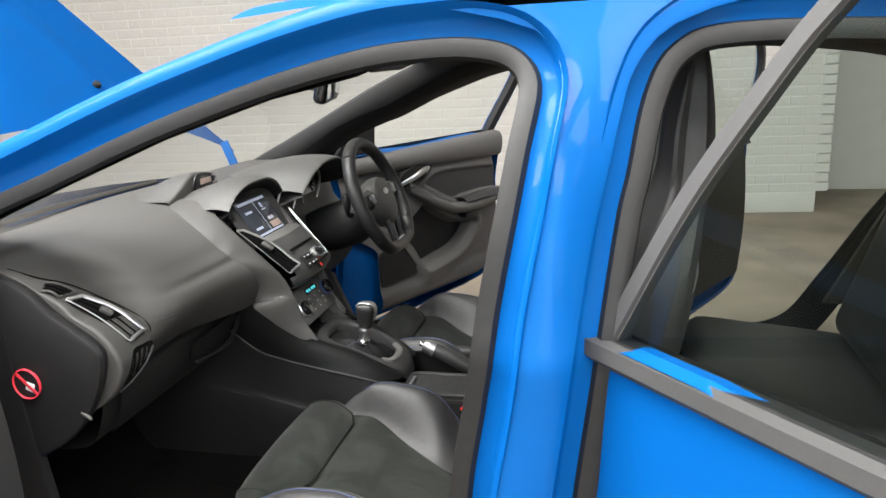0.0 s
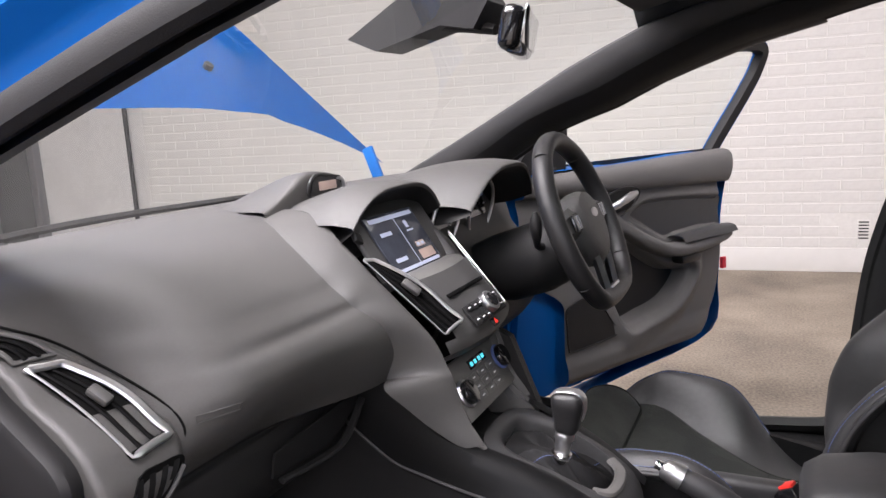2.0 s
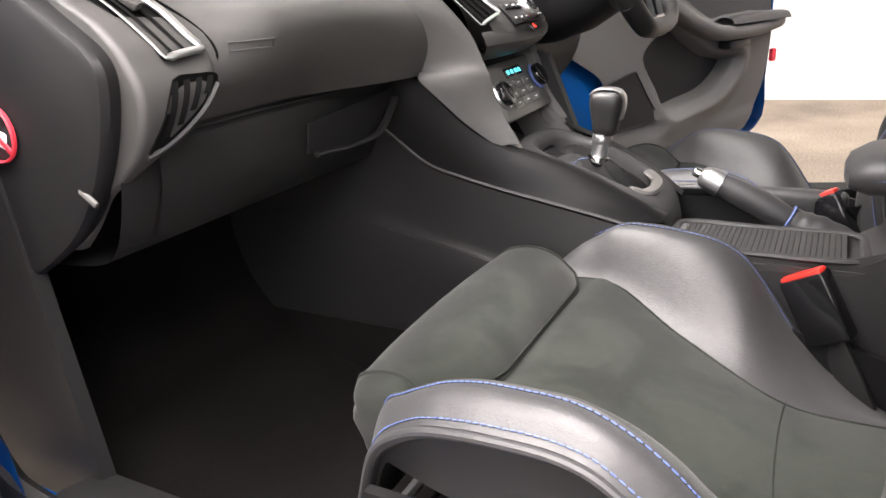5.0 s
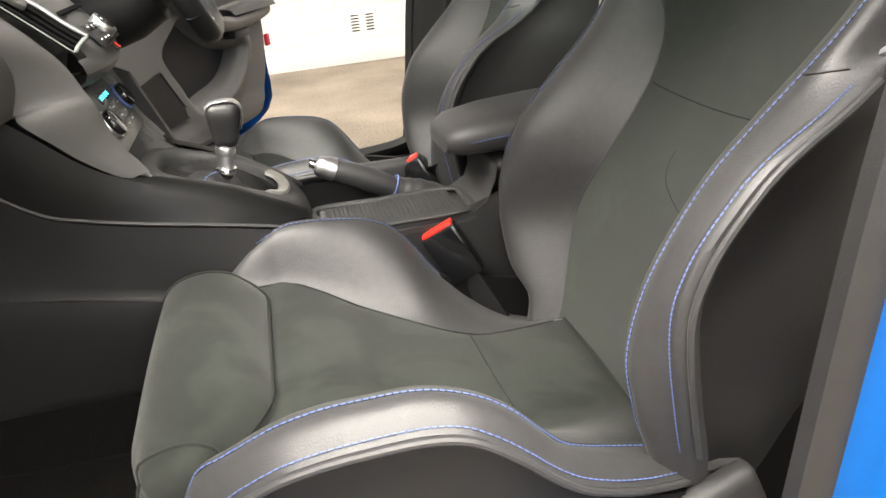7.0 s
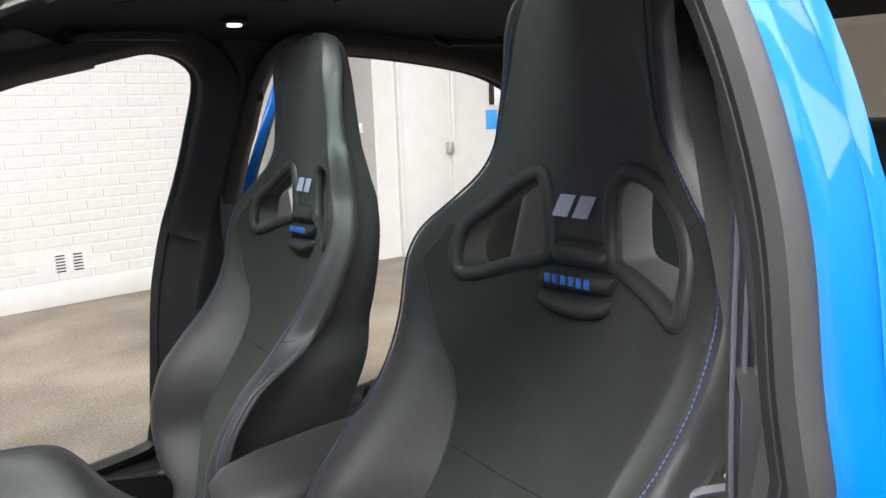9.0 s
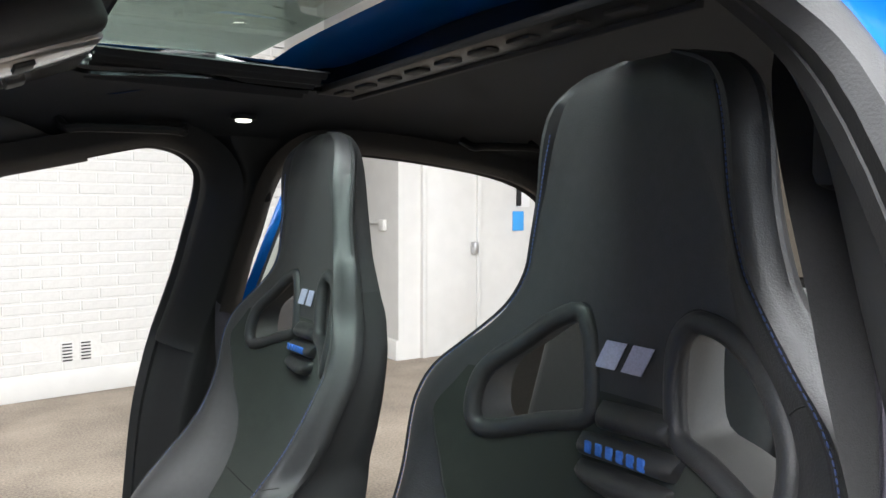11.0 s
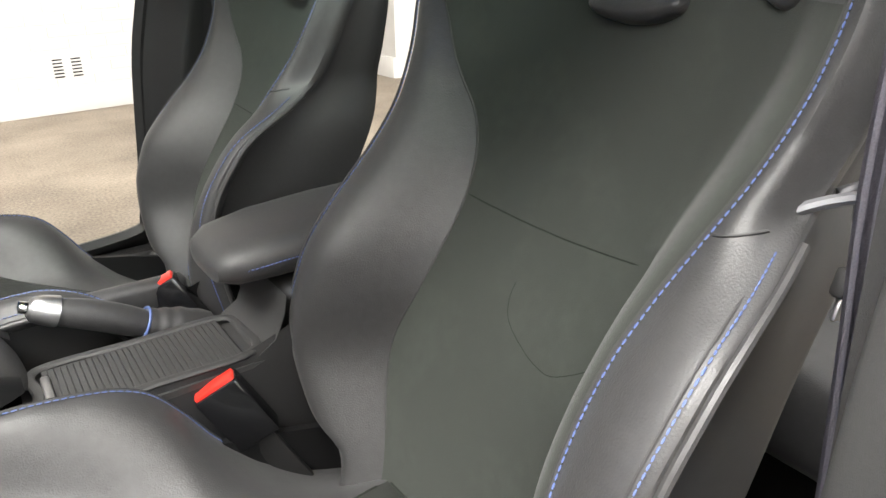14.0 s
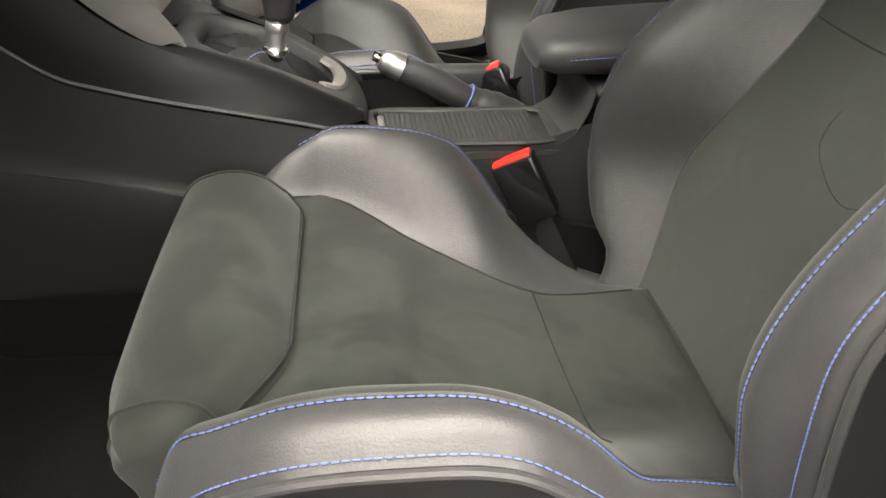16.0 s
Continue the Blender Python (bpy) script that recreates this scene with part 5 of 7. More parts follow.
CRZ = [(-0.375, 0.423), (-0.36, 0.464), (-0.345, 0.491), (-0.309, 0.516), (-0.27, 0.54), (-0.225, 0.556), (-0.18, 0.562), (-0.14, 0.565), (-0.1, 0.556), (-0.066, 0.535), (-0.04, 0.507), (-0.01, 0.47), (0.04, 0.434), (0.08, 0.418), (0.14, 0.4), (0.2, 0.388)]
CEV = [(-0.375, 0.250), (-0.345, 0.268), (-0.319, 0.284), (-0.27, 0.303), (-0.226, 0.311), (-0.185, 0.316), (-0.14, 0.320), (-0.10, 0.325), (-0.066, 0.324), (-0.015, 0.315), (0.05, 0.300), (0.1, 0.288), (0.2, 0.265)]
CEZ = [(-0.375, 0.385), (-0.36, 0.420), (-0.345, 0.458), (-0.319, 0.494), (-0.27, 0.531), (-0.226, 0.545), (-0.185, 0.551), (-0.14, 0.553), (-0.105, 0.546), (-0.066, 0.516), (-0.03, 0.478), (0.0, 0.452), (0.05, 0.424), (0.1, 0.406), (0.2, 0.385)]
CHI = [(-0.375, -0.01), (-0.335, 0.012), (-0.312, 0.030), (-0.29, 0.044), (-0.25, 0.063), (-0.21, 0.078), (-0.17, 0.092), (-0.125, 0.102), (-0.09, 0.100), (-0.065, 0.088), (-0.045, 0.066), (-0.02, 0.034), (0.01, 0.004), (0.04, -0.022), (0.10, -0.055), (0.20, -0.08)]
CPI = [(-0.375, 0.185), (-0.33, 0.195), (-0.257, 0.194), (-0.19, 0.163), (-0.14, 0.134), (-0.09, 0.109), (-0.045, 0.086), (0.0, 0.070), (0.06, 0.076), (0.14, 0.092), (0.20, 0.10)]
CWI = [(-0.375, 0.214), (-0.35, 0.232), (-0.30, 0.244), (-0.2, 0.252), (0.0, 0.252), (0.20, 0.245)]


def cush_out(x):
    """Half a section on the outer side: suede up to the stitched crest, leather strip, piped edge, dark side."""
    zc, p, cv, cz, ev, ezz, zb = (curve_of(c, x) for c in (CZ, CP, CRV, CRZ, CEV, CEZ, CB))
    zb = min(zb, ezz - 0.035)
    h = [(zc + 0.006 * (1 - (i / 8) ** 2), p * i / 8) for i in range(9)]
    h += [(zc + (cz - zc) * math.sin(math.pi * i / 16) ** 1.5, p + (cv - p) * i / 8) for i in range(1, 9)]
    h += [(cz + (ezz - cz) * i / 5 + 0.009 * math.sin(math.pi * i / 5), cv + (ev - cv) * i / 5) for i in range(1, 6)]
    h += [(ezz - 0.004, ev + 0.005), (ezz - 0.012, ev + 0.006), (ezz - 0.020, ev), (ezz - 0.026, ev - 0.010)]
    h += [(zb + (ezz - 0.026 - zb) * 0.5, ev - 0.010), (zb, ev - 0.012), (min(zb, zc - 0.04), ev * 0.7), (min(zb, zc - 0.05), 0.0)]
    return h


def cush_in(x):
    zc, zb, h, w, p = (curve_of(c, x) for c in (CZ, CB, CHI, CWI, CPI))
    zb = min(zb, zc + h - 0.02, zc - 0.04)
    h2 = [(zc + 0.006 * (1 - (i / 8) ** 2), p * i / 8) for i in range(9)]
    for i in range(1, 11):
        q = i / 10
        h2.append((zc + h * math.sin(math.pi * 0.5 * min(1, q / 0.9)) ** 1.35 - max(0, (q - 0.9) / 0.1) ** 2 * (0.012 + 0.20 * max(0, h)), p + (w - p) * q))
    zt = h2[-1][0]
    h2 += [(zt + (zb - zt) * q, w + 0.006 * math.sin(math.pi * q) - 0.012 * q) for q in (0.15, 0.4, 0.7, 1.0)]
    return h2 + [(zb, 0.0)]


xs = [-0.375 + 0.575 * (i / 84) for i in range(85)]
NCO, NCI = len(cush_out(0)), len(cush_in(0))
rings = [[Vector((x, SY - v, z)) for z, v in cush_out(x)] + [Vector((x, SY + v, z)) for z, v in cush_in(x)[-2:0:-1]] for x in xs]


def cush_mat(i, j):
    if j < NCO - 1:
        return 0 if j < 16 else 1 if j < 24 else 2
    k = NCO + NCI - 3 - j
    return 0 if k < 8 else 1 if k < 22 else 2


bm = loft(rings, True, False, True, None, cush_mat)
for f in bm.faces:
    if len(f.verts) > 4:
        f.material_index = 2
craw = new("cushion_raw", mesh_of(bm, [SUEDEPAD, LEATHER, LOWERM], 50))
pieces = split_by_material(craw, ["cushion_panel", "cushion_bolster", "cushion_base"], [SUEDEPAD, LEATHER, LOWERM], seat, ["grey suede cushion", "black leather cushion bolsters", "dark grey cloth cushion side"])
for s in (-1, 1):
    bm = bmesh.new()
    bm.from_mesh(pieces[1].data)
    bmesh.ops.delete(bm, geom=[f for f in bm.faces if (f.calc_center_median().y - SY) * s < 0], context="FACES")
    part("cushion_bolster", bm, LEATHER, seat, "black leather cushion bolster", 42)
bpy.data.objects.remove(pieces[1])


def on_cush(x, v, off=0.0):
    return Vector((x, SY + v, along(cush_in(x)[:19] if v > 0 else cush_out(x)[:22], abs(v)) + off))


# thigh pad: a roll of its own in front of the cushion
PADX = [(-0.350, 0.385), (-0.385, 0.402), (-0.409, 0.426), (-0.420, 0.452), (-0.415, 0.480), (-0.398, 0.500), (-0.37, 0.510), (-0.34, 0.511), (-0.31, 0.503), (-0.288, 0.489), (-0.274, 0.470), (-0.268, 0.450), (-0.275, 0.42)]
PV0, PV1 = -0.224, 0.208


def pad_ring(u):
    """A section of the thigh pad; it rounds off at both ends, and its rear line swings forward at the outer end."""
    v = PV0 + (PV1 - PV0) * u
    e0, e1 = (v - PV0) / 0.026, (PV1 - v) / 0.030
    e = min(1.0, e0, e1)
    k = 0.70 + 0.30 * (1 - (1 - max(0, e)) ** 2.4) ** 0.5
    back = 0.060 * ease(-0.10 - v, 0.135) + 0.024 * ease(v - 0.13, 0.07)
    out = []
    for x, z in PADX:
        q = max(0.0, (x + 0.40) / 0.132)
        xx, zz = x - back * q * q + 0.016 * ease(-0.14 - v, 0.085) * (q == 0), z - 0.012 * (v / 0.22) ** 2 * (z > 0.47)
        out.append(Vector((-0.345 + (xx + 0.345) * (0.5 + 0.5 * k), SY + v, 0.44 + (zz - 0.44) * k)))
    return smoothline(out, 3)


us = [0, 0.004, 0.012, 0.024, 0.04, 0.058] + [0.08 + 0.84 * k / 22 for k in range(23)] + [0.94, 0.96, 0.976, 0.988, 0.996, 1.0]
part("thigh_pad", loft([pad_ring(u) for u in us], False, False, True), SUEDEPAD, seat, "grey suede thigh pad")
for u in (0.052, 0.94):
    part("pad_piping", tube(pad_ring(u)[2:-6], 0.0026, 6), SUEDEPAD, seat)
part("thigh_seam", tube([pad_ring(0.06 + 0.88 * k / 20)[-7] + Vector((0.001, 0, 0.002)) for k in range(21)], 0.0018, 6), SUEDEDARK, seat, "deep seam behind the thigh pad")
part("cushion_cross_seam", tube(smoothline([on_cush(0.004 - 0.010 * (1 - (v / 0.16) ** 2), v, 0.0) for v in [-0.190 + 0.0265 * k for k in range(11)]], 3), 0.0010, 6), SUEDEDARK, seat)
line1, line2 = [], []
for x in [-0.372 + 0.0262 * k for k in range(21)]:
    line1.append(Vector((x, SY - curve_of(CRV, x), curve_of(CRZ, x) + 0.0016)))
    line2.append(Vector((x, SY - curve_of(CEV, x) - 0.001, curve_of(CEZ, x) + 0.0012)))
stitches("cushion_stitching", line1, seat)
stitches("edge_stitching", line2, seat)
part("cushion_piping", tube(smoothline([p + Vector((0, -0.006, -0.010)) for p in line2], 3), 0.0040, 8), LEATHER, seat, "leather piping along the cushion")
part("cushion_seam", tube(smoothline([p + Vector((0, 0.004, -0.002)) for p in line1], 3), 0.0020, 6), SHELL, seat)
inner = []
for x in [-0.33 + 0.0315 * k for k in range(16)]:
    w, p = curve_of(CWI, x), curve_of(CPI, x)
    inner.append(on_cush(x, p + (w - p) * 0.88, 0.0018))
stitches("cushion_stitching", inner, seat)
part("cushion_seam", tube(smoothline([p + Vector((0, 0.006, -0.002)) for p in inner], 3), 0.0026, 6), SHELL, seat)
part("cushion_seam", tube(smoothline([on_cush(x, curve_of(CPI, x), 0.0) for x in [-0.31 + 0.04 * k for k in range(12)]], 3), 0.0016, 6), SUEDEDARK, seat)
part("back_joint", tube(smoothline([(0.139, SY + 0.07, 0.386), (0.140, SY - 0.04, 0.386), (0.135, SY - 0.127, 0.388), (0.128, SY - 0.20, 0.394), (0.118, SY - 0.24, 0.404)], 5), 0.0020, 6), SUEDEDARK, seat, "dark joint between backrest and cushion")
# frame, slotted side valance and slide rails
for s in (-1, 1):
    vy = SY + s * (0.296 if s < 0 else 0.236)
    ol = [(-0.340, vy, 0.430), (-0.1, vy, 0.430), (0.06, vy, 0.398), (0.13, vy, 0.380), (0.16, vy, 0.27), (-0.385, vy, 0.295)]
    pl = part("side_valance", slab(ol, (0, -s, 0), 0.012, 0.002), VALANCEM, seat, "black slotted side panel")
    for k in range(3):
        part("slot", rbox(0.013, 0.006, 0.052, pose(-0.168 + 0.034 * k, vy + s * 0.002, 0.372, 0, 12, 0), 0.003), PIANO, pl, "narrow dark slot")
    if s < 0:
        part("valance_screw", cyl(0.007, 0.004, frame_at((-0.07, vy - 0.002, 0.342), (1, 0, 0), (0, -1, 0)), 14, 0.001), SATIN, pl, "bright screw head")
    part("slide_rail", rbox(0.55, 0.04, 0.035, pose(-0.10, SY + s * 0.20, 0.235), 0.006), STEEL, seat, "grey steel slide rail")
    part("recliner_cover", rbox(0.090, 0.030, 0.070, pose(0.158, SY + s * (0.300 if s < 0 else 0.262), 0.362, 0, -24, 0), 0.012, 3), GREYTRIM, seat, "grey plastic hinge cover")
    part("rail_foot", rbox(0.06, 0.05, 0.02, pose(-0.38, SY + s * 0.20, 0.222), 0.006), STEEL, seat)
part("slide_bar", tube([(-0.36, SY - 0.18, 0.30), (-0.40, SY - 0.17, 0.285), (-0.40, SY + 0.17, 0.285), (-0.36, SY + 0.18, 0.30)], 0.008, 8), SATIN, seat, "bare metal slide bar")
copy_thing(seat, pose(-0.112, SY + 0.774, 0.205) @ Matrix.Diagonal((1, 0.95, 1, 1)))

# buckles
def buckle(x, y, z):
    b = empty("seat_belt_buckle", (x, y, z - 0.1), "black seat belt buckle with a red button", "buckle", "seat belt buckles")
    F = pose(x, y, z, 0, -29, -18)
    part("body", rbox(0.060, 0.032, 0.095, F @ pose(0.0, 0, -0.054), 0.006), PIANO, b)
    part("button", rbox(0.054, 0.023, 0.009, F @ pose(0.0, 0, -0.007), 0.003), RED, b, "red release button")
    part("stalk", rbox(0.034, 0.012, 0.12, F @ pose(0.0, 0, -0.14), 0.004), RUBBER, b)


buckle(-0.006, -0.136, 0.490)
buckle(0.000, 0.132, 0.522)
buckle(0.98, -0.36, 0.47)

# ---- rear bench ----
rb = empty("rear_bench", (0.9, 0, 0.2), "black leather rear bench with three headrests", "car seat")
for y, w in ((-0.42, 0.50), (0.18, 0.66)):
    part("cushion", rbox(0.50, w, 0.16, pose(0.80, y, 0.42, 0, 6, 0), 0.05, 4), LEATHER, rb)
    part("backrest", rbox(0.14, w, 0.58, pose(1.12, y, 0.74, 0, 18, 0), 0.05, 4), LEATHER, rb)
for y in (-0.42, 0.05, 0.42):
    part("headrest", rbox(0.09, 0.24, 0.14, pose(1.22, y, 1.06, 0, 18, 0), 0.04, 4), LEATHER, rb, "black rear headrest")

# ---- dashboard ----
dash = empty("dashboard", (-0.8, 0, 0.5), "dark grey soft-touch dashboard with satin-framed vents", "dashboard")
# main moulding: profiles from the windscreen down to the glovebox, one for each place across the car
def dash_profile(y):
    e = abs(y) / 0.66
    k = 0.105 * e ** 4                         # the ends sweep forward
    top = 0.992 + 0.006 * (1 - e * e)
    g = ease(y + 0.40, 0.24)                   # the inner end swells towards the cabin
    bul = 0.0 if y > 0 else 0.012 * math.exp(-((y + 0.33) / 0.2) ** 2)
    if y < 0:
        p = [(-1.04 + 0.10 * e * e, top - 0.015), (-0.95, top), (-0.85, top + 0.002), (-0.76 - k, top - 0.010), (-0.69 - k, top - 0.034), (-0.622 - k, top - 0.079),
             (-0.599 - k * 0.85, 0.896), (-0.577 - k * 0.8, 0.879), (-0.568 - k * 0.6, 0.866), (-0.556 - k * 0.5 + bul * 0.7, 0.854), (-0.551 - k * 0.4 + bul + 0.012 * g, 0.828), (-0.580 + bul - k * 0.2 + 0.045 * g, 0.786), (-0.618 + 0.074 * g, 0.742), (-0.622 + 0.045 * g, 0.738), (-0.622 + 0.02 * g, 0.732),
             (-0.622, 0.71), (-0.636, 0.66), (-0.66, 0.615), (-0.70, 0.598), (-0.80, 0.59)]
        # flat seat for the side vents, blended in towards the door
        wv = ease(-0.45 - y, 0.10)
        seat_x = {5: -0.70, 6: -0.676, 7: -0.661, 8: -0.636, 9: -0.616, 10: -0.590, 11: -0.580}
        p = [(x + (seat_x[i] - x) * wv if i in seat_x else x, z) for i, (x, z) in enumerate(p)]
    else:
        p = [(-1.04 + 0.10 * e * e, top - 0.015), (-0.95, top), (-0.85, top + 0.003), (-0.76, top), (-0.70, top - 0.005), (-0.66, top - 0.03), (-0.645, 0.93),
             (-0.635, 0.90), (-0.625, 0.87), (-0.60, 0.84), (-0.58, 0.80), (-0.57, 0.76), (-0.575, 0.75), (-0.58, 0.74), (-0.60, 0.70), (-0.63, 0.66), (-0.66, 0.62), (-0.70, 0.598), (-0.80, 0.59)]
    return [(x, y, z) for x, z in p]


# outer and inner ends of the moulding, for each point of the profile
MEND = (-0.655, -0.655, -0.655, -0.652, -0.645, -0.612, -0.602, -0.600, -0.596, -0.585, -0.580, -0.580, -0.580)
CREASE = (-0.130, -0.133, -0.138, -0.150, -0.187, -0.204, -0.202, -0.2015, -0.197, -0.188, -0.172, -0.155, -0.158)
rows = []
for f in [k / 22 for k in range(23)]:
    yy = [a + (b - a) * f for a, b in zip(MEND, CREASE)]
    rows.append(smoothline([dash_profile(y)[i] for i, y in enumerate(yy)], 4))
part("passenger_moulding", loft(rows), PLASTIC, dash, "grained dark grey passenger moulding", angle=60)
ys = [-0.645, -0.635, -0.615, -0.59, -0.56, -0.52, -0.48, -0.44, -0.40, -0.36, -0.32, -0.28, -0.24, -0.205, -0.17, -0.10]
# shade under the bulge is put into the darker colour
part("lower_moulding", loft([smoothline(dash_profile(y)[12:], 3) for y in ys]), LOWERM, dash, "lower dash moulding, darkened for shade", angle=60)
ys = [0.08, 0.15, 0.25, 0.35, 0.45, 0.55, 0.645]
part("driver_moulding", loft([smoothline(dash_profile(y), 3) for y in ys]), PLASTIC, dash, angle=60)
part("top_pad", loft([smoothline(dash_profile(y)[:6], 3) for y in (-0.101, -0.05, 0.0, 0.05, 0.081)]), PLASTIC, dash)
# end panel by the open door; darker plastic paints in its unlit side
ep = smoothline([(-0.90, 0, 0.965), (-0.80, 0, 0.965), (-0.73, 0, 0.935), (-0.685, 0, 0.893), (-0.638, 0, 0.860), (-0.597, 0, 0.829), (-0.588, 0, 0.797), (-0.608, 0, 0.735), (-0.646, 0, 0.675), (-0.70, 0, 0.625), (-0.80, 0, 0.57), (-0.90, 0, 0.54)], 4)
rings = []
for off, sc in ((-0.640, 0.965), (-0.655, 0.99), (-0.664, 1.0), (-0.672, 0.985), (-0.676, 0.95)):
    rings.append([(-0.85 + (p.x + 0.85) * sc, off, 0.76 + (p.z - 0.76) * sc) for p in ep])
bm = loft(rings)
bm2 = [v for v in bm.verts if abs(v.co.y + 0.676) < 1e-4]
bm.faces.new(bm2)
part("end_panel", bm, PLASTIC2, dash, "removable end panel, darkened for its unlit side")
part("end_panel_clip", rbox(0.026, 0.005, 0.007, pose(-0.640, -0.674, 0.690, 0, 35, 0), 0.002), CLIMATE, dash, "pale clip")
S0 = Vector((-0.755, -0.681, 0.752))
part("warning_ring", tube([S0 + Vector((0.030 * math.cos(a), 0, 0.030 * math.sin(a))) for a in [2 * math.pi * k / 32 for k in range(32)]], 0.0032, 6, True, 0.5), STICKRED, dash, "red round warning sticker")
part("warning_face", cyl(0.031, 0.002, frame_at(S0 + Vector((0, 0.0015, 0)), (1, 0, 0), (0, -1, 0)), 32), PLASTIC2, dash)
part("warning_slash", rbox(0.058, 0.003, 0.006, Matrix.Translation(S0) @ pose(0, 0, 0, 0, 45, 0), 0.001), STICKRED, dash)
part("warning_mark", rbox(0.018, 0.002, 0.018, Matrix.Translation(S0 + Vector((0.006, 0.0005, -0.006))) @ pose(0, 0, 0, 0, 20, 0), 0.002), WHITE, dash)
# glovebox
part("glovebox_gap", tube(smoothline([(-0.620, -0.60, 0.734), (-0.619, -0.4, 0.735), (-0.606, -0.25, 0.735), (-0.596, -0.18, 0.735)], 5), 0.0014, 6), RUBBER, dash, "shut line of the glovebox")
part("glovebox_lid", loft([smoothline([(-0.617, y, 0.729), (-0.615, y, 0.712), (-0.622, y, 0.67), (-0.645, y, 0.625), (-0.655, y, 0.612)], 3) for y in (-0.60, -0.5, -0.4, -0.3, -0.2, -0.14)]), LOWERM, dash, "glovebox lid, darkened for shade")
# no hollow here: a flat black plate paints the handle recess's shade
part("recess_shade", slab([(-0.606, -0.36, 0.705), (-0.602, -0.15, 0.722), (-0.603, -0.145, 0.705), (-0.618, -0.22, 0.655), (-0.622, -0.35, 0.662)], (1, 0, 0), 0.004), RUBBER, dash, "black plate for the shade in the glovebox handle recess")
part("glovebox_handle", tube(smoothline([(-0.604, -0.35, 0.662), (-0.592, -0.28, 0.660), (-0.585, -0.22, 0.668), (-0.590, -0.16, 0.708)], 5), 0.0065, 8, False, 0.7), PLASTIC2, dash, "moulded glovebox handle")


def dash_pt(y, z):
    """A point on the passenger moulding."""
    p = dash_profile(y)[3:]
    for (x0, _, z0), (x1, _, z1) in zip(p, p[1:]):
        if z1 <= z <= z0:
            t = (z0 - z) / max(1e-6, z0 - z1)
            return Vector((x0 + (x1 - x0) * t, y, z))
    return Vector((p[0][0], y, z))


SURR = [(0.61, -0.634), (0.66, -0.634), (0.685, -0.636), (0.70, -0.632), (0.73, -0.600), (0.765, -0.556), (0.80, -0.533), (0.825, -0.530), (0.855, -0.540), (0.893, -0.560), (0.922, -0.585), (0.945, -0.618), (0.965, -0.632)]


def surround_pt(y, z, off=0.0):
    """A point on the moulding round the side vents, which stands a little proud of the dash."""
    low = curve_of([(0.60, -0.735), (0.64, -0.692), (0.68, -0.655), (0.70, -0.624), (0.73, -0.592), (0.765, -0.575), (0.80, -0.572)], z)
    w = ease(0.83 - z, 0.05)
    x = low if w >= 1 else dash_pt(max(y, -0.640), z).x * (1 - w) + low * w
    return Vector((x + 0.004 + off, y, z))


rows = []
for k in range(42):
    z = 0.965 - 0.35 * k / 41
    yr = curve_of(SURR, z)
    r = []
    for j in range(15):
        u = j / 14
        p = surround_pt(yr + (-0.638 - yr) * u, z)
        p.x -= 0.010 * (1 - ease(u, 0.12))
        r.append(p)
    e0 = r[-1]
    for j in range(1, 7):                      # rounded edge, then the wall beside the end panel
        an = math.pi / 2 * j / 6
        r.append(e0 + Vector((-0.009 * (1 - math.cos(an)), -0.009 * math.sin(an), 0)))
    r.append(e0 + Vector((-0.07, -0.007, 0)))
    rows.append(r)
part("vent_surround", loft(rows), PLASTIC, dash, "dark grey moulding round the side vents", 70)


def vent(name, corners, slats, label, tab=True, rim=SATIN, rr=0.005, on_dash=False, lift=0.006, bow=0.0):
    """A louvred vent between four corners: top outer, top inner, lower inner, lower outer."""
    a, b, c, d = [Vector(p) for p in corners]
    if on_dash:
        a, b, c, d = [surround_pt(p.y, p.z) for p in (a, b, c, d)]
    n = (b - a).cross(d - a).normalized()
    if n.x < 0:
        n = -n

    def at(u, v, h):
        p = a.lerp(b, u).lerp(d.lerp(c, u), v) + ((c - d) + (b - a)).normalized() * (bow * math.sin(math.pi * min(1, v * 1.25) * 0.8) * u)
        if on_dash:
            p += n * (0.006 * math.sin(math.pi * v))
        return p + n * h

    ol = [at(u, 0, lift) for u in (0, 0.25, 0.5, 0.75)] + [at(1, v, lift) for v in [k / 8 for k in range(8)]] + [at(1 - u, 1, lift) for u in (0, 0.25, 0.5, 0.75)] + [at(0, 1 - v, lift) for v in [k / 8 for k in range(8)]]
    ol = smoothline(ol, 2, True)
    rad = [rr * (0.9 if q < 4 / 24 else 1.0 if q < 12 / 24 else 0.85 if q < 16 / 24 else 0.3 if bow else 1.0) for q in [k / len(ol) for k in range(len(ol))]]
    V = part(name, tube(ol, rad, 8, True, 0.7), rim, dash, label)
    # flat near-black sheet paints the shade behind the louvres
    part("cavity", loft([[at(u, v, 0.0015) for v in [k / 8 for k in range(9)]] for u in [k / 4 for k in range(5)]]), VENTDARK, V, "near-black sheet for the shade in the vent")
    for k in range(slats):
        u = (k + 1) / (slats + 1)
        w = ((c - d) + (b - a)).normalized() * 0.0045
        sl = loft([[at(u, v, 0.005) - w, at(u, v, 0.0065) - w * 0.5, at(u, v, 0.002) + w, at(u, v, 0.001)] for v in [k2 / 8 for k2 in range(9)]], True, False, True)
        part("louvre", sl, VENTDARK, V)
    if tab:
        part("thumb_tab", rbox((c - b).length * 0.20, 0.014, 0.010, frame_at(at(0.5, 0.45, 0.010), c - b, n), 0.003), PLASTIC, V)
    return V


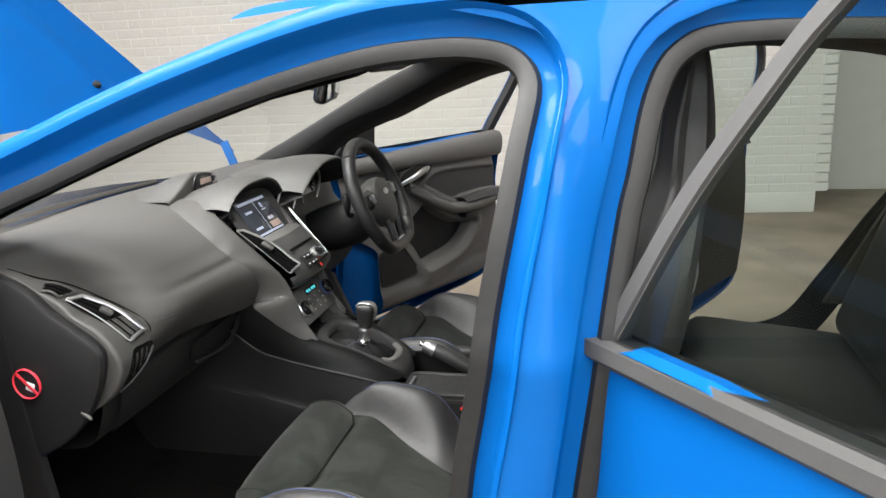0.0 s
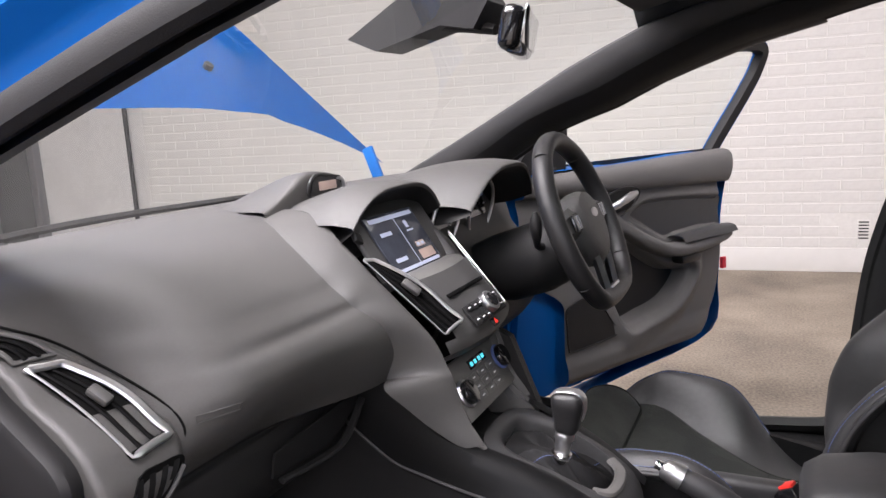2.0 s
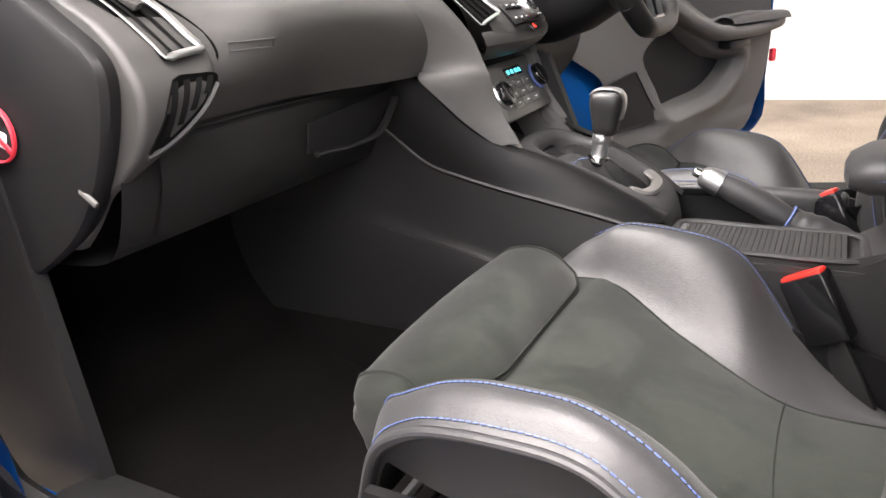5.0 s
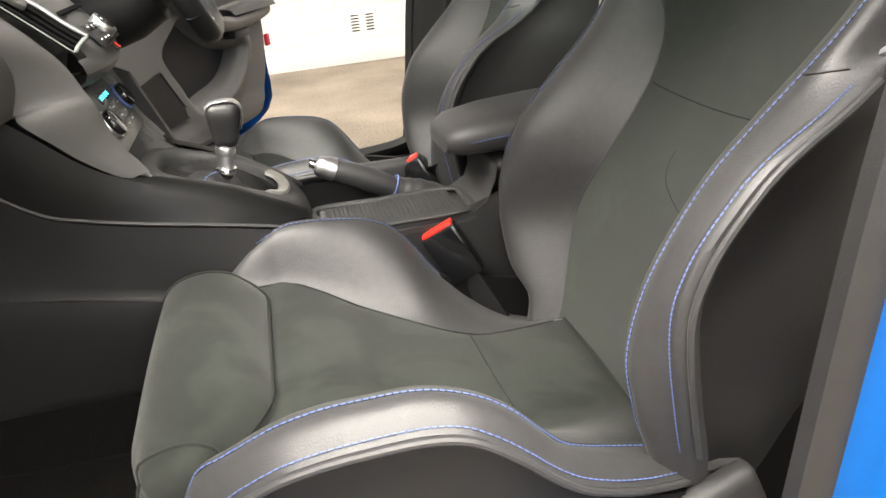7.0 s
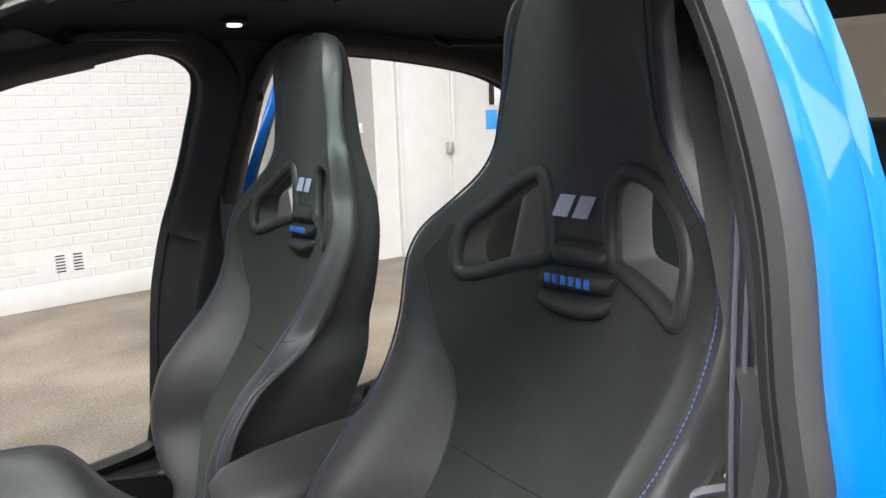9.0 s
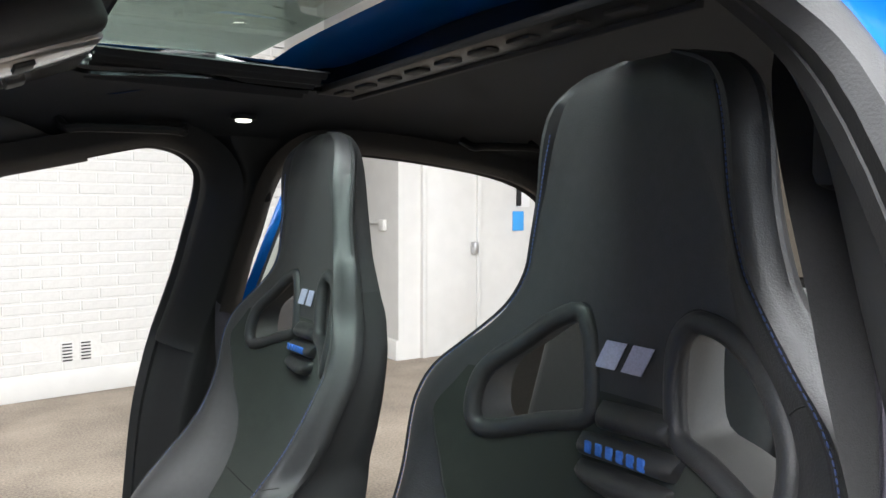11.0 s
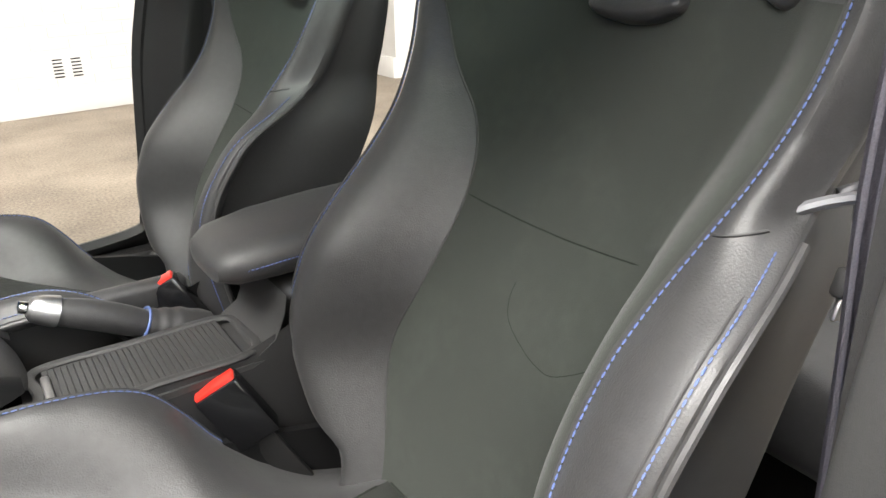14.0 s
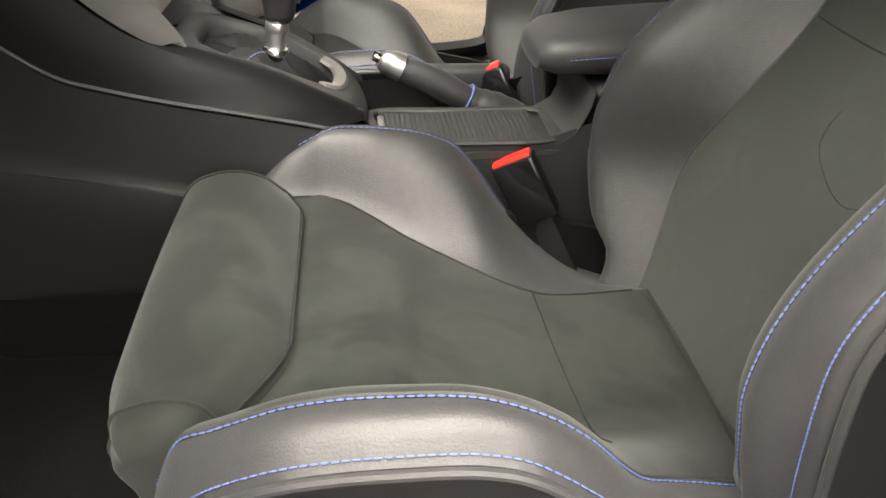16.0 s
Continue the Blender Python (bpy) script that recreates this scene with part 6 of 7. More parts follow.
part("badge_recess", tube([dash_pt(y, z) + Vector((0.0030, 0, 0.001)) for y, z in ((-0.512, 0.8225), (-0.487, 0.8225), (-0.462, 0.8225), (-0.462, 0.8135), (-0.487, 0.8135), (-0.512, 0.8135))], 0.0009, 5, True), PLASTIC, dash, "outline of a shallow oblong mark")
vent("side_vent", [(-0.687, -0.629, 0.902), (-0.660, -0.594, 0.898), (-0.586, -0.558, 0.817), (-0.579, -0.603, 0.813)], 2, "satin-framed side air vent", on_dash=True, rr=0.0054, lift=0.007, bow=0.010)
vent("demister_vent", [(-0.77, -0.642, 0.925), (-0.75, -0.618, 0.935), (-0.69, -0.590, 0.908), (-0.70, -0.632, 0.911)], 2, "narrow black demister vent", False, PLASTIC, 0.003, True, 0.003)
# flat near-black plate paints this vent's inner shade
lv = part("lower_side_vent", slab([surround_pt(p.y, p.z, 0.0012) for p in smoothline([(0, -0.604, 0.797), (0, -0.570, 0.799), (0, -0.546, 0.796), (0, -0.552, 0.782), (0, -0.580, 0.758), (0, -0.612, 0.736), (0, -0.634, 0.726), (0, -0.622, 0.760)], 3, True)], (1, 0, 0), 0.002), VENTDARK, dash, "three-cornered vent below the side vent, its shade a black plate")
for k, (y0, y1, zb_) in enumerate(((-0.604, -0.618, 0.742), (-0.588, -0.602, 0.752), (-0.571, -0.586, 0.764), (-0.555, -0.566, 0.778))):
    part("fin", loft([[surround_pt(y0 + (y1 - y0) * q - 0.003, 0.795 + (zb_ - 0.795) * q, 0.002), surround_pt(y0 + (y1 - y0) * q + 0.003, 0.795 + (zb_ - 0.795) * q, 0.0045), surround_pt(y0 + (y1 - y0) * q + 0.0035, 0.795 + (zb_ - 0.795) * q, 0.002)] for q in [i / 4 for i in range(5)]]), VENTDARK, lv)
part("vent_lip", tube(smoothline([surround_pt(y, z, 0.0025) for y, z in ((-0.548, 0.786), (-0.566, 0.766), (-0.590, 0.746), (-0.614, 0.731), (-0.634, 0.724))], 4), 0.0035, 6), GREYTRIM, lv, "grey lower lip of the vent")
part("vent_surround_seam", tube(smoothline([dash_pt(y, z) + Vector((0.001, 0.002, 0.001)) for z, y in SURR[:4:-1]], 5), 0.0016, 6), VENTDARK, dash, "seam round the vent moulding")
# centre wing running from the dash top down to the console
WINGA = [dash_profile(y)[i] for i, y in enumerate(CREASE)] + [(-0.535, -0.176, 0.748), (-0.529, -0.189, 0.738), (-0.506, -0.170, 0.706), (-0.484, -0.152, 0.676), (-0.458, -0.137, 0.650), (-0.434, -0.127, 0.632)]
WINGB = dash_profile(-0.10)[:3] + [(-0.740, -0.092, 0.996), (-0.680, -0.108, 0.985), (-0.634, -0.130, 0.958), (-0.597, -0.138, 0.930), (-0.567, -0.137, 0.900), (-0.537, -0.131, 0.868), (-0.514, -0.125, 0.842), (-0.494, -0.119, 0.818), (-0.476, -0.113, 0.790), (-0.463, -0.109, 0.757),
                                  (-0.455, -0.108, 0.738), (-0.450, -0.107, 0.718), (-0.443, -0.107, 0.694), (-0.432, -0.108, 0.672), (-0.416, -0.109, 0.650), (-0.406, -0.110, 0.634)]
for s in (-1, 1):
    rows = []
    for k, (a, b) in list(enumerate(zip(smoothline(WINGA, 3), smoothline(WINGB, 3))))[0 if s < 0 else 9:]:
        out = Vector((0.62, -0.45, 0.62)).normalized() * (0.005 * ease(k - 8, 9) * (1 - 0.5 * ease(k - 36, 12)))
        r = [a.lerp(b, q) + out * math.sin(math.pi * q) ** 0.9 for q in [j / 10 for j in range(11)]] + [b + Vector((-0.012, 0.010, -0.004)), b + Vector((-0.035, 0.014, -0.010))]
        rows.append([Vector((p.x, -s * p.y, p.z)) for p in r])
    part("centre_wing", loft(rows), PLASTIC, dash, "dark grey wing beside the centre stack", 60)
# stack face and the chin below it
rows = []
for z, hw, dx in ((0.798, 0.132, 0.0), (0.790, 0.134, 0.005), (0.778, 0.128, 0.006), (0.766, 0.118, -0.002), (0.756, 0.106, -0.018), (0.750, 0.098, -0.045)):
    rows.append([(-0.458 + dx + 0.018 * (1 - u * u), 0.010 + hw * u, z) for u in [-1 + 0.2 * k for k in range(11)]])
chin_rows = rows
def face_x(z):
    return curve_of([(0.745, -0.475), (0.765, -0.452), (0.80, -0.452), (0.85, -0.495), (0.916, -0.568), (0.93, -0.585)], z)


rows = []
for i in range(14):
    z = 0.794 + (0.882 - 0.794) * i / 13
    hw = curve_of([(0.794, 0.108), (0.82, 0.108), (0.85, 0.114), (0.882, 0.124)], z)
    rows.append([(face_x(z) + 0.016 * (1 - u * u), 0.012 + hw * u, z) for u in [-1 + 0.2 * k for k in range(11)]])
part("stack_face", loft(rows), STACKM, dash, "dark centre stack panel")
vent("centre_vent", [(-0.584, -0.137, 0.921), (-0.574, -0.122, 0.919), (-0.456, -0.083, 0.818), (-0.466, -0.110, 0.805)], 3, "satin-framed centre air vent", True, rr=0.0034, lift=0.006, bow=0.016)
vent("centre_vent", [(-0.566, 0.134, 0.914), (-0.580, 0.160, 0.918), (-0.458, 0.124, 0.797), (-0.452, 0.094, 0.802)], 3, "satin-framed centre air vent", False, rr=0.0020, lift=0.006)
FM = lambda y, z, lift=0.0: frame_at((face_x(z) + 0.016 * (1 - ((y - 0.012) / 0.115) ** 2) + lift * 0.72, y, z + lift * 0.68), (0, 1, 0), (0.72, 0, 0.68))
part("disc_slot", rbox(0.140, 0.007, 0.004, FM(0.014, 0.852, 0.001), 0.001), VENTDARK, dash, "thin disc slot")
part("control_plate", rbox(0.128, 0.040, 0.004, FM(0.016, 0.818, 0.0005), 0.003), PLASTIC2, dash)
part("volume_knob", cyl(0.019, 0.016, FM(0.028, 0.820, 0.007), 24, 0.002), SATIN, dash, "satin volume knob")
part("knob_cap", cyl(0.013, 0.004, FM(0.028, 0.820, 0.0155), 20, 0.001), PIANO, dash)
for y in (-0.036, -0.017, 0.002, 0.054, 0.071):
    for z in (0.826, 0.808):
        part("stack_button", rbox(0.015, 0.010, 0.004, FM(y, z, 0.005), 0.0015), PLASTIC2, dash)
        part("button_mark", rbox(0.007, 0.002, 0.001, FM(y, z, 0.0075), 0), WHITE, dash)
part("hazard_button", rbox(0.022, 0.014, 0.004, FM(0.016, 0.793, 0.003), 0.002), PLASTIC2, dash)
part("hazard_mark", slab([FM(0.016, 0.793, 0.0056) @ Vector(p) for p in ((-0.006, -0.004, 0), (0.006, -0.004, 0), (0, 0.006, 0))], (0.72, 0, 0.68), 0.001), RED, dash, "red hazard triangle")
# screen under its hood
sm = frame_at((-0.592, 0.014, 0.928), (0, 1, 0), (0.83, 0, 0.56))
part("screen_surround", rbox(0.255, 0.150, 0.012, sm @ pose(0.012, 0.006, -0.009), 0.005), STACKM, dash, "gloss black screen surround")
scn = part("screen", rbox(0.164, 0.114, 0.004, sm @ pose(0, 0, 0.0), 0.001), SCREENLIT, dash, "lit colour touch screen")
for (a, b, w, h, mt) in ((0.0, 0.048, 0.146, 0.008, SCREENBAR), (-0.045, 0.020, 0.036, 0.007, SCREENBAR), (0.035, 0.015, 0.022, 0.003, SCREENBAR), (0.040, -0.014, 0.030, 0.010, SCREENMAP), (-0.045, -0.030, 0.036, 0.007, SCREENBAR),
                         (0.0, -0.049, 0.146, 0.006, SCREENBAR), (0.045, -0.034, 0.05, 0.018, SCREENMAP), (0.033, 0.028, 0.010, 0.014, SCREENBAR), (0.047, -0.0145, 0.011, 0.006, SCREENBAR), (0.032, -0.0145, 0.011, 0.006, SCREENBAR)):
    part("screen_field", rbox(w, h, 0.0008, sm @ pose(a, b, 0.0026 + 0.0004 * (mt is SCREENBAR)), 0), mt, scn)
part("screen_lines", rbox(0.001, 0.09, 0.0006, sm @ pose(0.005, 0, 0.0025), 0), SCREENBAR, scn)
# the ledge's highlight is put into its paler grey
part("screen_shelf", loft([[(-0.575, y, 0.880), (-0.556, y * 0.98, 0.885), (-0.540, y * 0.97, 0.884), (-0.522, y * 0.95, 0.876)] for y in [-0.106 + 0.0236 * k for k in range(11)]]), CLIMATE, dash, "satin ledge below the screen")
part("stack_chin", loft(chin_rows), STACKM, dash, "rounded chin of the centre stack")
part("eject_key", rbox(0.026, 0.020, 0.010, frame_at((-0.612, -0.104, 0.952), (0, 1, -0.5), (0.8, 0, 0.6)), 0.004), SATINBLACK, dash)
rows, under = [], []
for k in range(17):
    u = -1 + 2 * k / 16
    y = 0.030 + 0.158 * u
    arch = (1 - abs(u) ** 3.2)
    zt = 0.968 + 0.055 * arch
    yi = 0.030 + (y - 0.030) * 0.95
    under.append(smoothline([(-0.668, yi, zt - 0.040 - 0.016 * arch), (-0.630 + 0.004 * arch, yi, zt - 0.020), (-0.606 + 0.006 * arch, y, zt - 0.006)], 3))
    rows.append(smoothline([(-0.606 + 0.006 * arch, y, zt - 0.006), (-0.603 + 0.006 * arch, y, zt + 0.001), (-0.615, y, zt + 0.005), (-0.66, y * 1.02, zt + 0.008), (-0.72, y * 1.0, zt - 0.005), (-0.80, y * 0.9, 0.992)], 3))
part("screen_hood", loft(rows), PLASTIC, dash, "arched hood over the screen")
part("hood_lining", loft(under), PLASTIC2, dash, "black underside of the screen hood")
# wedge-shaped pod on the dash top, its display facing the cabin
PODH = [(-0.145, 0.002), (-0.12, 0.010), (-0.09, 0.022), (-0.06, 0.036), (-0.035, 0.048), (-0.01, 0.055), (0.03, 0.053), (0.065, 0.047), (0.085, 0.038), (0.096, 0.020), (0.100, 0.002)]
rows = []
for k in range(33):
    y = -0.145 + 0.245 * k / 32
    h = curve_of(PODH, y)
    rows.append(smoothline([(-0.757, y, 0.990), (-0.759, y, 0.994 + h * 0.75), (-0.763, y, 0.995 + h * 0.96), (-0.775, y, 0.996 + h), (-0.815, y, 0.996 + h * 0.86), (-0.87, y * 0.92, 0.996 + h * 0.50), (-0.94, y * 0.8, 0.992)], 3))
pod = part("top_pod", loft(rows), PLASTIC, dash, "wedge-shaped instrument pod on the dash top")
PODF = [(-0.020, 1.008), (0.084, 1.006), (0.080, 1.030), (0.062, 1.038), (-0.004, 1.044)]
part("pod_face", slab([(-0.7575, y, z) for y, z in PODF], (1, 0, 0), 0.003), PIANO, pod)
part("pod_glow", rbox(0.002, 0.055, 0.016, pose(-0.7540, 0.035, 1.024), 0.001), SCREENMAP, pod, "dull red pod display")
part("pod_rim", tube(smoothline([(-0.755, y, z) for y, z in PODF], 4, True), 0.0032, 6, True), SATINBLACK, pod)
part("pod_trim", tube(smoothline([(-0.754, 0.070, 1.010), (-0.753, 0.084, 1.014), (-0.754, 0.082, 1.030), (-0.756, 0.066, 1.036)], 3), 0.0042, 6), SATIN, pod, "satin end of the pod frame")
# wheel-side instrument binnacle
rows, under = [], []
for k in range(19):
    u = -1 + 2 * k / 18
    y = 0.375 + 0.185 * u
    arch = (1 - abs(u) ** 2.8)
    zt = 0.955 + 0.078 * arch
    under.append(smoothline([(-0.665, y, zt - 0.035), (-0.60, y, zt - 0.026), (-0.542 + 0.02 * arch, y, zt - 0.008)], 3))
    rows.append(smoothline([(-0.542 + 0.02 * arch, y, zt - 0.008), (-0.540 + 0.02 * arch, y, zt), (-0.555 + 0.014 * arch, y, zt + 0.005), (-0.60, y, zt + 0.009), (-0.70, y, zt + 0.0), (-0.84, y, 0.995)], 3))
part("binnacle_hood", loft(rows), PLASTIC, dash, "hood over the instruments")
part("hood_lining", loft(under), PLASTIC2, dash, "black underside of the instrument hood")
part("binnacle_back", slab([(-0.66, y, z) for y, z in ((0.15, 0.84), (0.52, 0.84), (0.53, 0.96), (0.42, 1.01), (0.26, 1.01), (0.14, 0.96))], (-0.01, 0, 0), 1), PIANO, dash)
for y in (0.255, 0.445):
    dl = part("dial", cyl(0.062, 0.006, frame_at((-0.645, y, 0.925), (0, 1, 0), (1, 0, 0.25)), 32), PIANO, dash, "dark round dial")
    part("dial_ring", tube([(-0.625 + 0.016 * math.sin(a), y + 0.066 * math.cos(a), 0.925 + 0.066 * math.sin(a)) for a in [2 * math.pi * k / 28 for k in range(28)]], 0.004, 6, True), SATIN, dl, "satin dial ring")
    for k in range(11):
        a = math.pi * (1.25 - 1.5 * k / 10)
        part("dial_tick", rbox(0.002, 0.009, 0.002, Matrix.Translation((-0.638, y + 0.050 * math.cos(a), 0.926 + 0.050 * math.sin(a))) @ pose(0, 0, 0, math.degrees(a), 0, 0), 0), WHITE, dl)
part("info_display", rbox(0.004, 0.055, 0.05, pose(-0.645, 0.35, 0.95, 0, -14, 0), 0.001), SCREENLIT, dash)
part("info_bars", rbox(0.002, 0.008, 0.035, pose(-0.641, 0.335, 0.95, 0, -14, 0), 0), CYAN, dash)
# climate panel and the bin below it
cm = frame_at((-0.456, 0.010, 0.702), (0, 1, 0), (0.86, 0, 0.51))
cp = part("climate_panel", rbox(0.212, 0.096, 0.014, cm @ pose(0, 0, -0.006), 0.005), CLIMATE, dash, "grey climate control panel")
part("climate_display", rbox(0.066, 0.016, 0.003, cm @ pose(0.005, 0.026, 0.002), 0.001), PIANO, cp)
for a in (-0.02, -0.005, 0.012, 0.026):
    part("digit_bars", rbox(0.008, 0.007, 0.001, cm @ pose(a, 0.026, 0.0042), 0), CYAN, cp)
for a, ring in ((-0.080, SATIN), (0.080, SATIN)):
    kn = part("climate_knob", cyl(0.020, 0.016, cm @ pose(a, 0.005 if a > 0 else -0.006, 0.008), 26, 0.003), PIANO, cp, "dark temperature knob")
    part("knob_ring", tube([cm @ Vector((a + 0.0205 * math.cos(t_), (0.005 if a > 0 else -0.006) + 0.0205 * math.sin(t_), 0.004)) for t_ in [2 * math.pi * k / 24 for k in range(24)]], 0.003, 6, True), ring if a < 0 else STITCH, kn, "bright knob ring")
for a in (-0.036, 0.0, 0.036):
    for b in (0.006, -0.010, -0.026):
        part("climate_button", rbox(0.031, 0.013, 0.004, cm @ pose(a, b, 0.002), 0.0015), CLIMATE, cp)
        part("button_mark", rbox(0.008, 0.0018, 0.001, cm @ pose(a, b, 0.0045), 0), WHITE, cp)
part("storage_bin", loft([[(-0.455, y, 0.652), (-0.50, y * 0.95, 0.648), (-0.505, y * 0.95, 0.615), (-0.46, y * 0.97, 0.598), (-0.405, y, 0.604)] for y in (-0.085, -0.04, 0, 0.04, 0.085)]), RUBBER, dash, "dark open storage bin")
for s in (-1, 1):
    part("bin_cheek", slab([(-0.49, s * 0.095, 0.76), (-0.465, s * 0.095, 0.745), (-0.437, s * 0.095, 0.66), (-0.39, s * 0.10, 0.606), (-0.48, s * 0.10, 0.595), (-0.52, s * 0.1, 0.66)], (0, s, 0), 0.012), CLIMATE, dash)
part("lower_wing", slab([(-0.46, 0.107, 0.75), (-0.44, 0.107, 0.74), (-0.39, 0.112, 0.61), (-0.36, 0.112, 0.58), (-0.62, 0.112, 0.55), (-0.62, 0.107, 0.74)], (0, 1, 0), 0.02), PLASTIC2, dash)
part("knee_panel", loft([smoothline([(-0.56, y, 0.77), (-0.55, y, 0.74), (-0.57, y, 0.68), (-0.62, y, 0.62), (-0.70, y, 0.58)], 3) for y in (0.13, 0.25, 0.37, 0.50, 0.64)]), PLASTIC2, dash)

# ---- steering wheel and column ----
sw = empty("steering_wheel", (-0.42, 0.37, 0.90), "black leather flat-bottomed steering wheel with satin trim", "steering wheel")
SWM = frame_at((-0.368, 0.372, 0.910), (0, 1, 0), (0.93, 0, 0.37))      # its z axis points at the driver
def rim_pt(a, r=0.178):
    x, y = r * math.cos(a), r * math.sin(a)
    if y < -0.150:
        y = -0.150 + (y + 0.150) * 0.25
    return SWM @ Vector((x, y, 0))


rim = part("rim", tube([rim_pt(2 * math.pi * k / 72) for k in range(72)], 0.0182, 14, True, 1.15), WHEELM, sw, "black leather rim")
for a in (0.9, 2.24, 3.75, 5.67):
    part("rim_seam", tube([rim_pt(a - 0.006), rim_pt(a + 0.006)], 0.0184, 14, False, 1.15), RUBBER, rim)
hub = loft([[SWM @ Vector((w * math.cos(t_), c + h * math.sin(t_), zz)) for t_ in [2 * math.pi * k / 28 for k in range(28)]] for w, h, c, zz in ((0.080, 0.066, -0.014, -0.05), (0.090, 0.078, -0.014, -0.015), (0.088, 0.076, -0.012, 0.006), (0.078, 0.068, -0.010, 0.018), (0.058, 0.050, -0.008, 0.024), (0.028, 0.024, -0.006, 0.026))], True, False, True)
part("airbag_cover", hub, PLASTIC, sw, "dark airbag cover")
badge = loft([[SWM @ Vector((w * 0.021 * math.cos(t_), 0.012 + w * 0.010 * math.sin(t_), zz)) for t_ in [2 * math.pi * k / 24 for k in range(24)]] for w, zz in ((1.0, 0.020), (1.0, 0.0265), (0.9, 0.028))], True, False, True)
part("badge", badge, SATIN, sw, "plain oval badge")
for s in (-1, 1):
    sp = loft([[SWM @ Vector((s * x, y0 - h, zz - 0.008)), SWM @ Vector((s * x, y0 - h * 0.6, zz + 0.006)), SWM @ Vector((s * x, y0 + h * 0.6, zz + 0.006)), SWM @ Vector((s * x, y0 + h, zz - 0.008)), SWM @ Vector((s * x, y0, zz - 0.018))] for x, y0, h, zz in ((0.05, 0.005, 0.036, 0.006), (0.09, 0.008, 0.030, 0.006), (0.13, 0.008, 0.024, 0.002), (0.172, 0.006, 0.022, 0.0))], True, False, True)
    spo = part("spoke", sp, PLASTIC, sw)
    part("spoke_switch", rbox(0.036, 0.034, 0.008, SWM @ pose(s * 0.098, 0.008, 0.012), 0.004), PIANO, spo)
    part("switch_pad", tube([SWM @ Vector((s * 0.098 + 0.013 * c_, 0.008 + 0.013 * d_, 0.017)) for c_, d_ in ((-1, -1), (1, -1), (1, 1), (-1, 1))], 0.0012, 5, True), SATIN, spo)
    lo_ = loft([[SWM @ Vector((s * (x - 0.012), y, zz)), SWM @ Vector((s * x, y, zz + 0.008)), SWM @ Vector((s * (x + 0.012), y, zz)), SWM @ Vector((s * x, y, zz - 0.012))] for x, y, zz in ((0.045, -0.055, 0.008), (0.040, -0.09, 0.006), (0.034, -0.125, 0.002), (0.032, -0.150, 0.0))], True, False, True)
    part("lower_spoke", lo_, SATIN, sw, "satin lower spoke")
part("bottom_trim", rbox(0.07, 0.02, 0.010, SWM @ pose(0, -0.146, 0.006), 0.004), SATIN, sw)
cl = empty("steering_column", (-0.55, 0.37, 0.85), "black steering column shroud with control stalks", "steering column")
part("shroud", loft([[SWM @ Vector((w * math.cos(t_), c + h * math.sin(t_), zz)) for t_ in [2 * math.pi * k / 20 for k in range(20)]] for w, h, c, zz in ((0.062, 0.055, -0.02, -0.045), (0.075, 0.07, -0.03, -0.06), (0.075, 0.075, -0.035, -0.12), (0.07, 0.075, -0.03, -0.20), (0.06, 0.06, -0.02, -0.28))], True, False, True), PLASTIC2, cl)
for s in (-1, 1):
    stp = smoothline([SWM @ Vector((s * 0.07, -0.012, -0.080)), SWM @ Vector((s * 0.112, -0.004, -0.072)), SWM @ Vector((s * 0.136, 0.018, -0.056)), SWM @ Vector((s * 0.142, 0.058, -0.040))], 4)
    part("stalk", tube(stp, [0.008, 0.008, 0.008, 0.007, 0.007, 0.007, 0.008, 0.009, 0.011, 0.012, 0.012, 0.010, 0.004], 10), PLASTIC2, cl, "black control stalk")

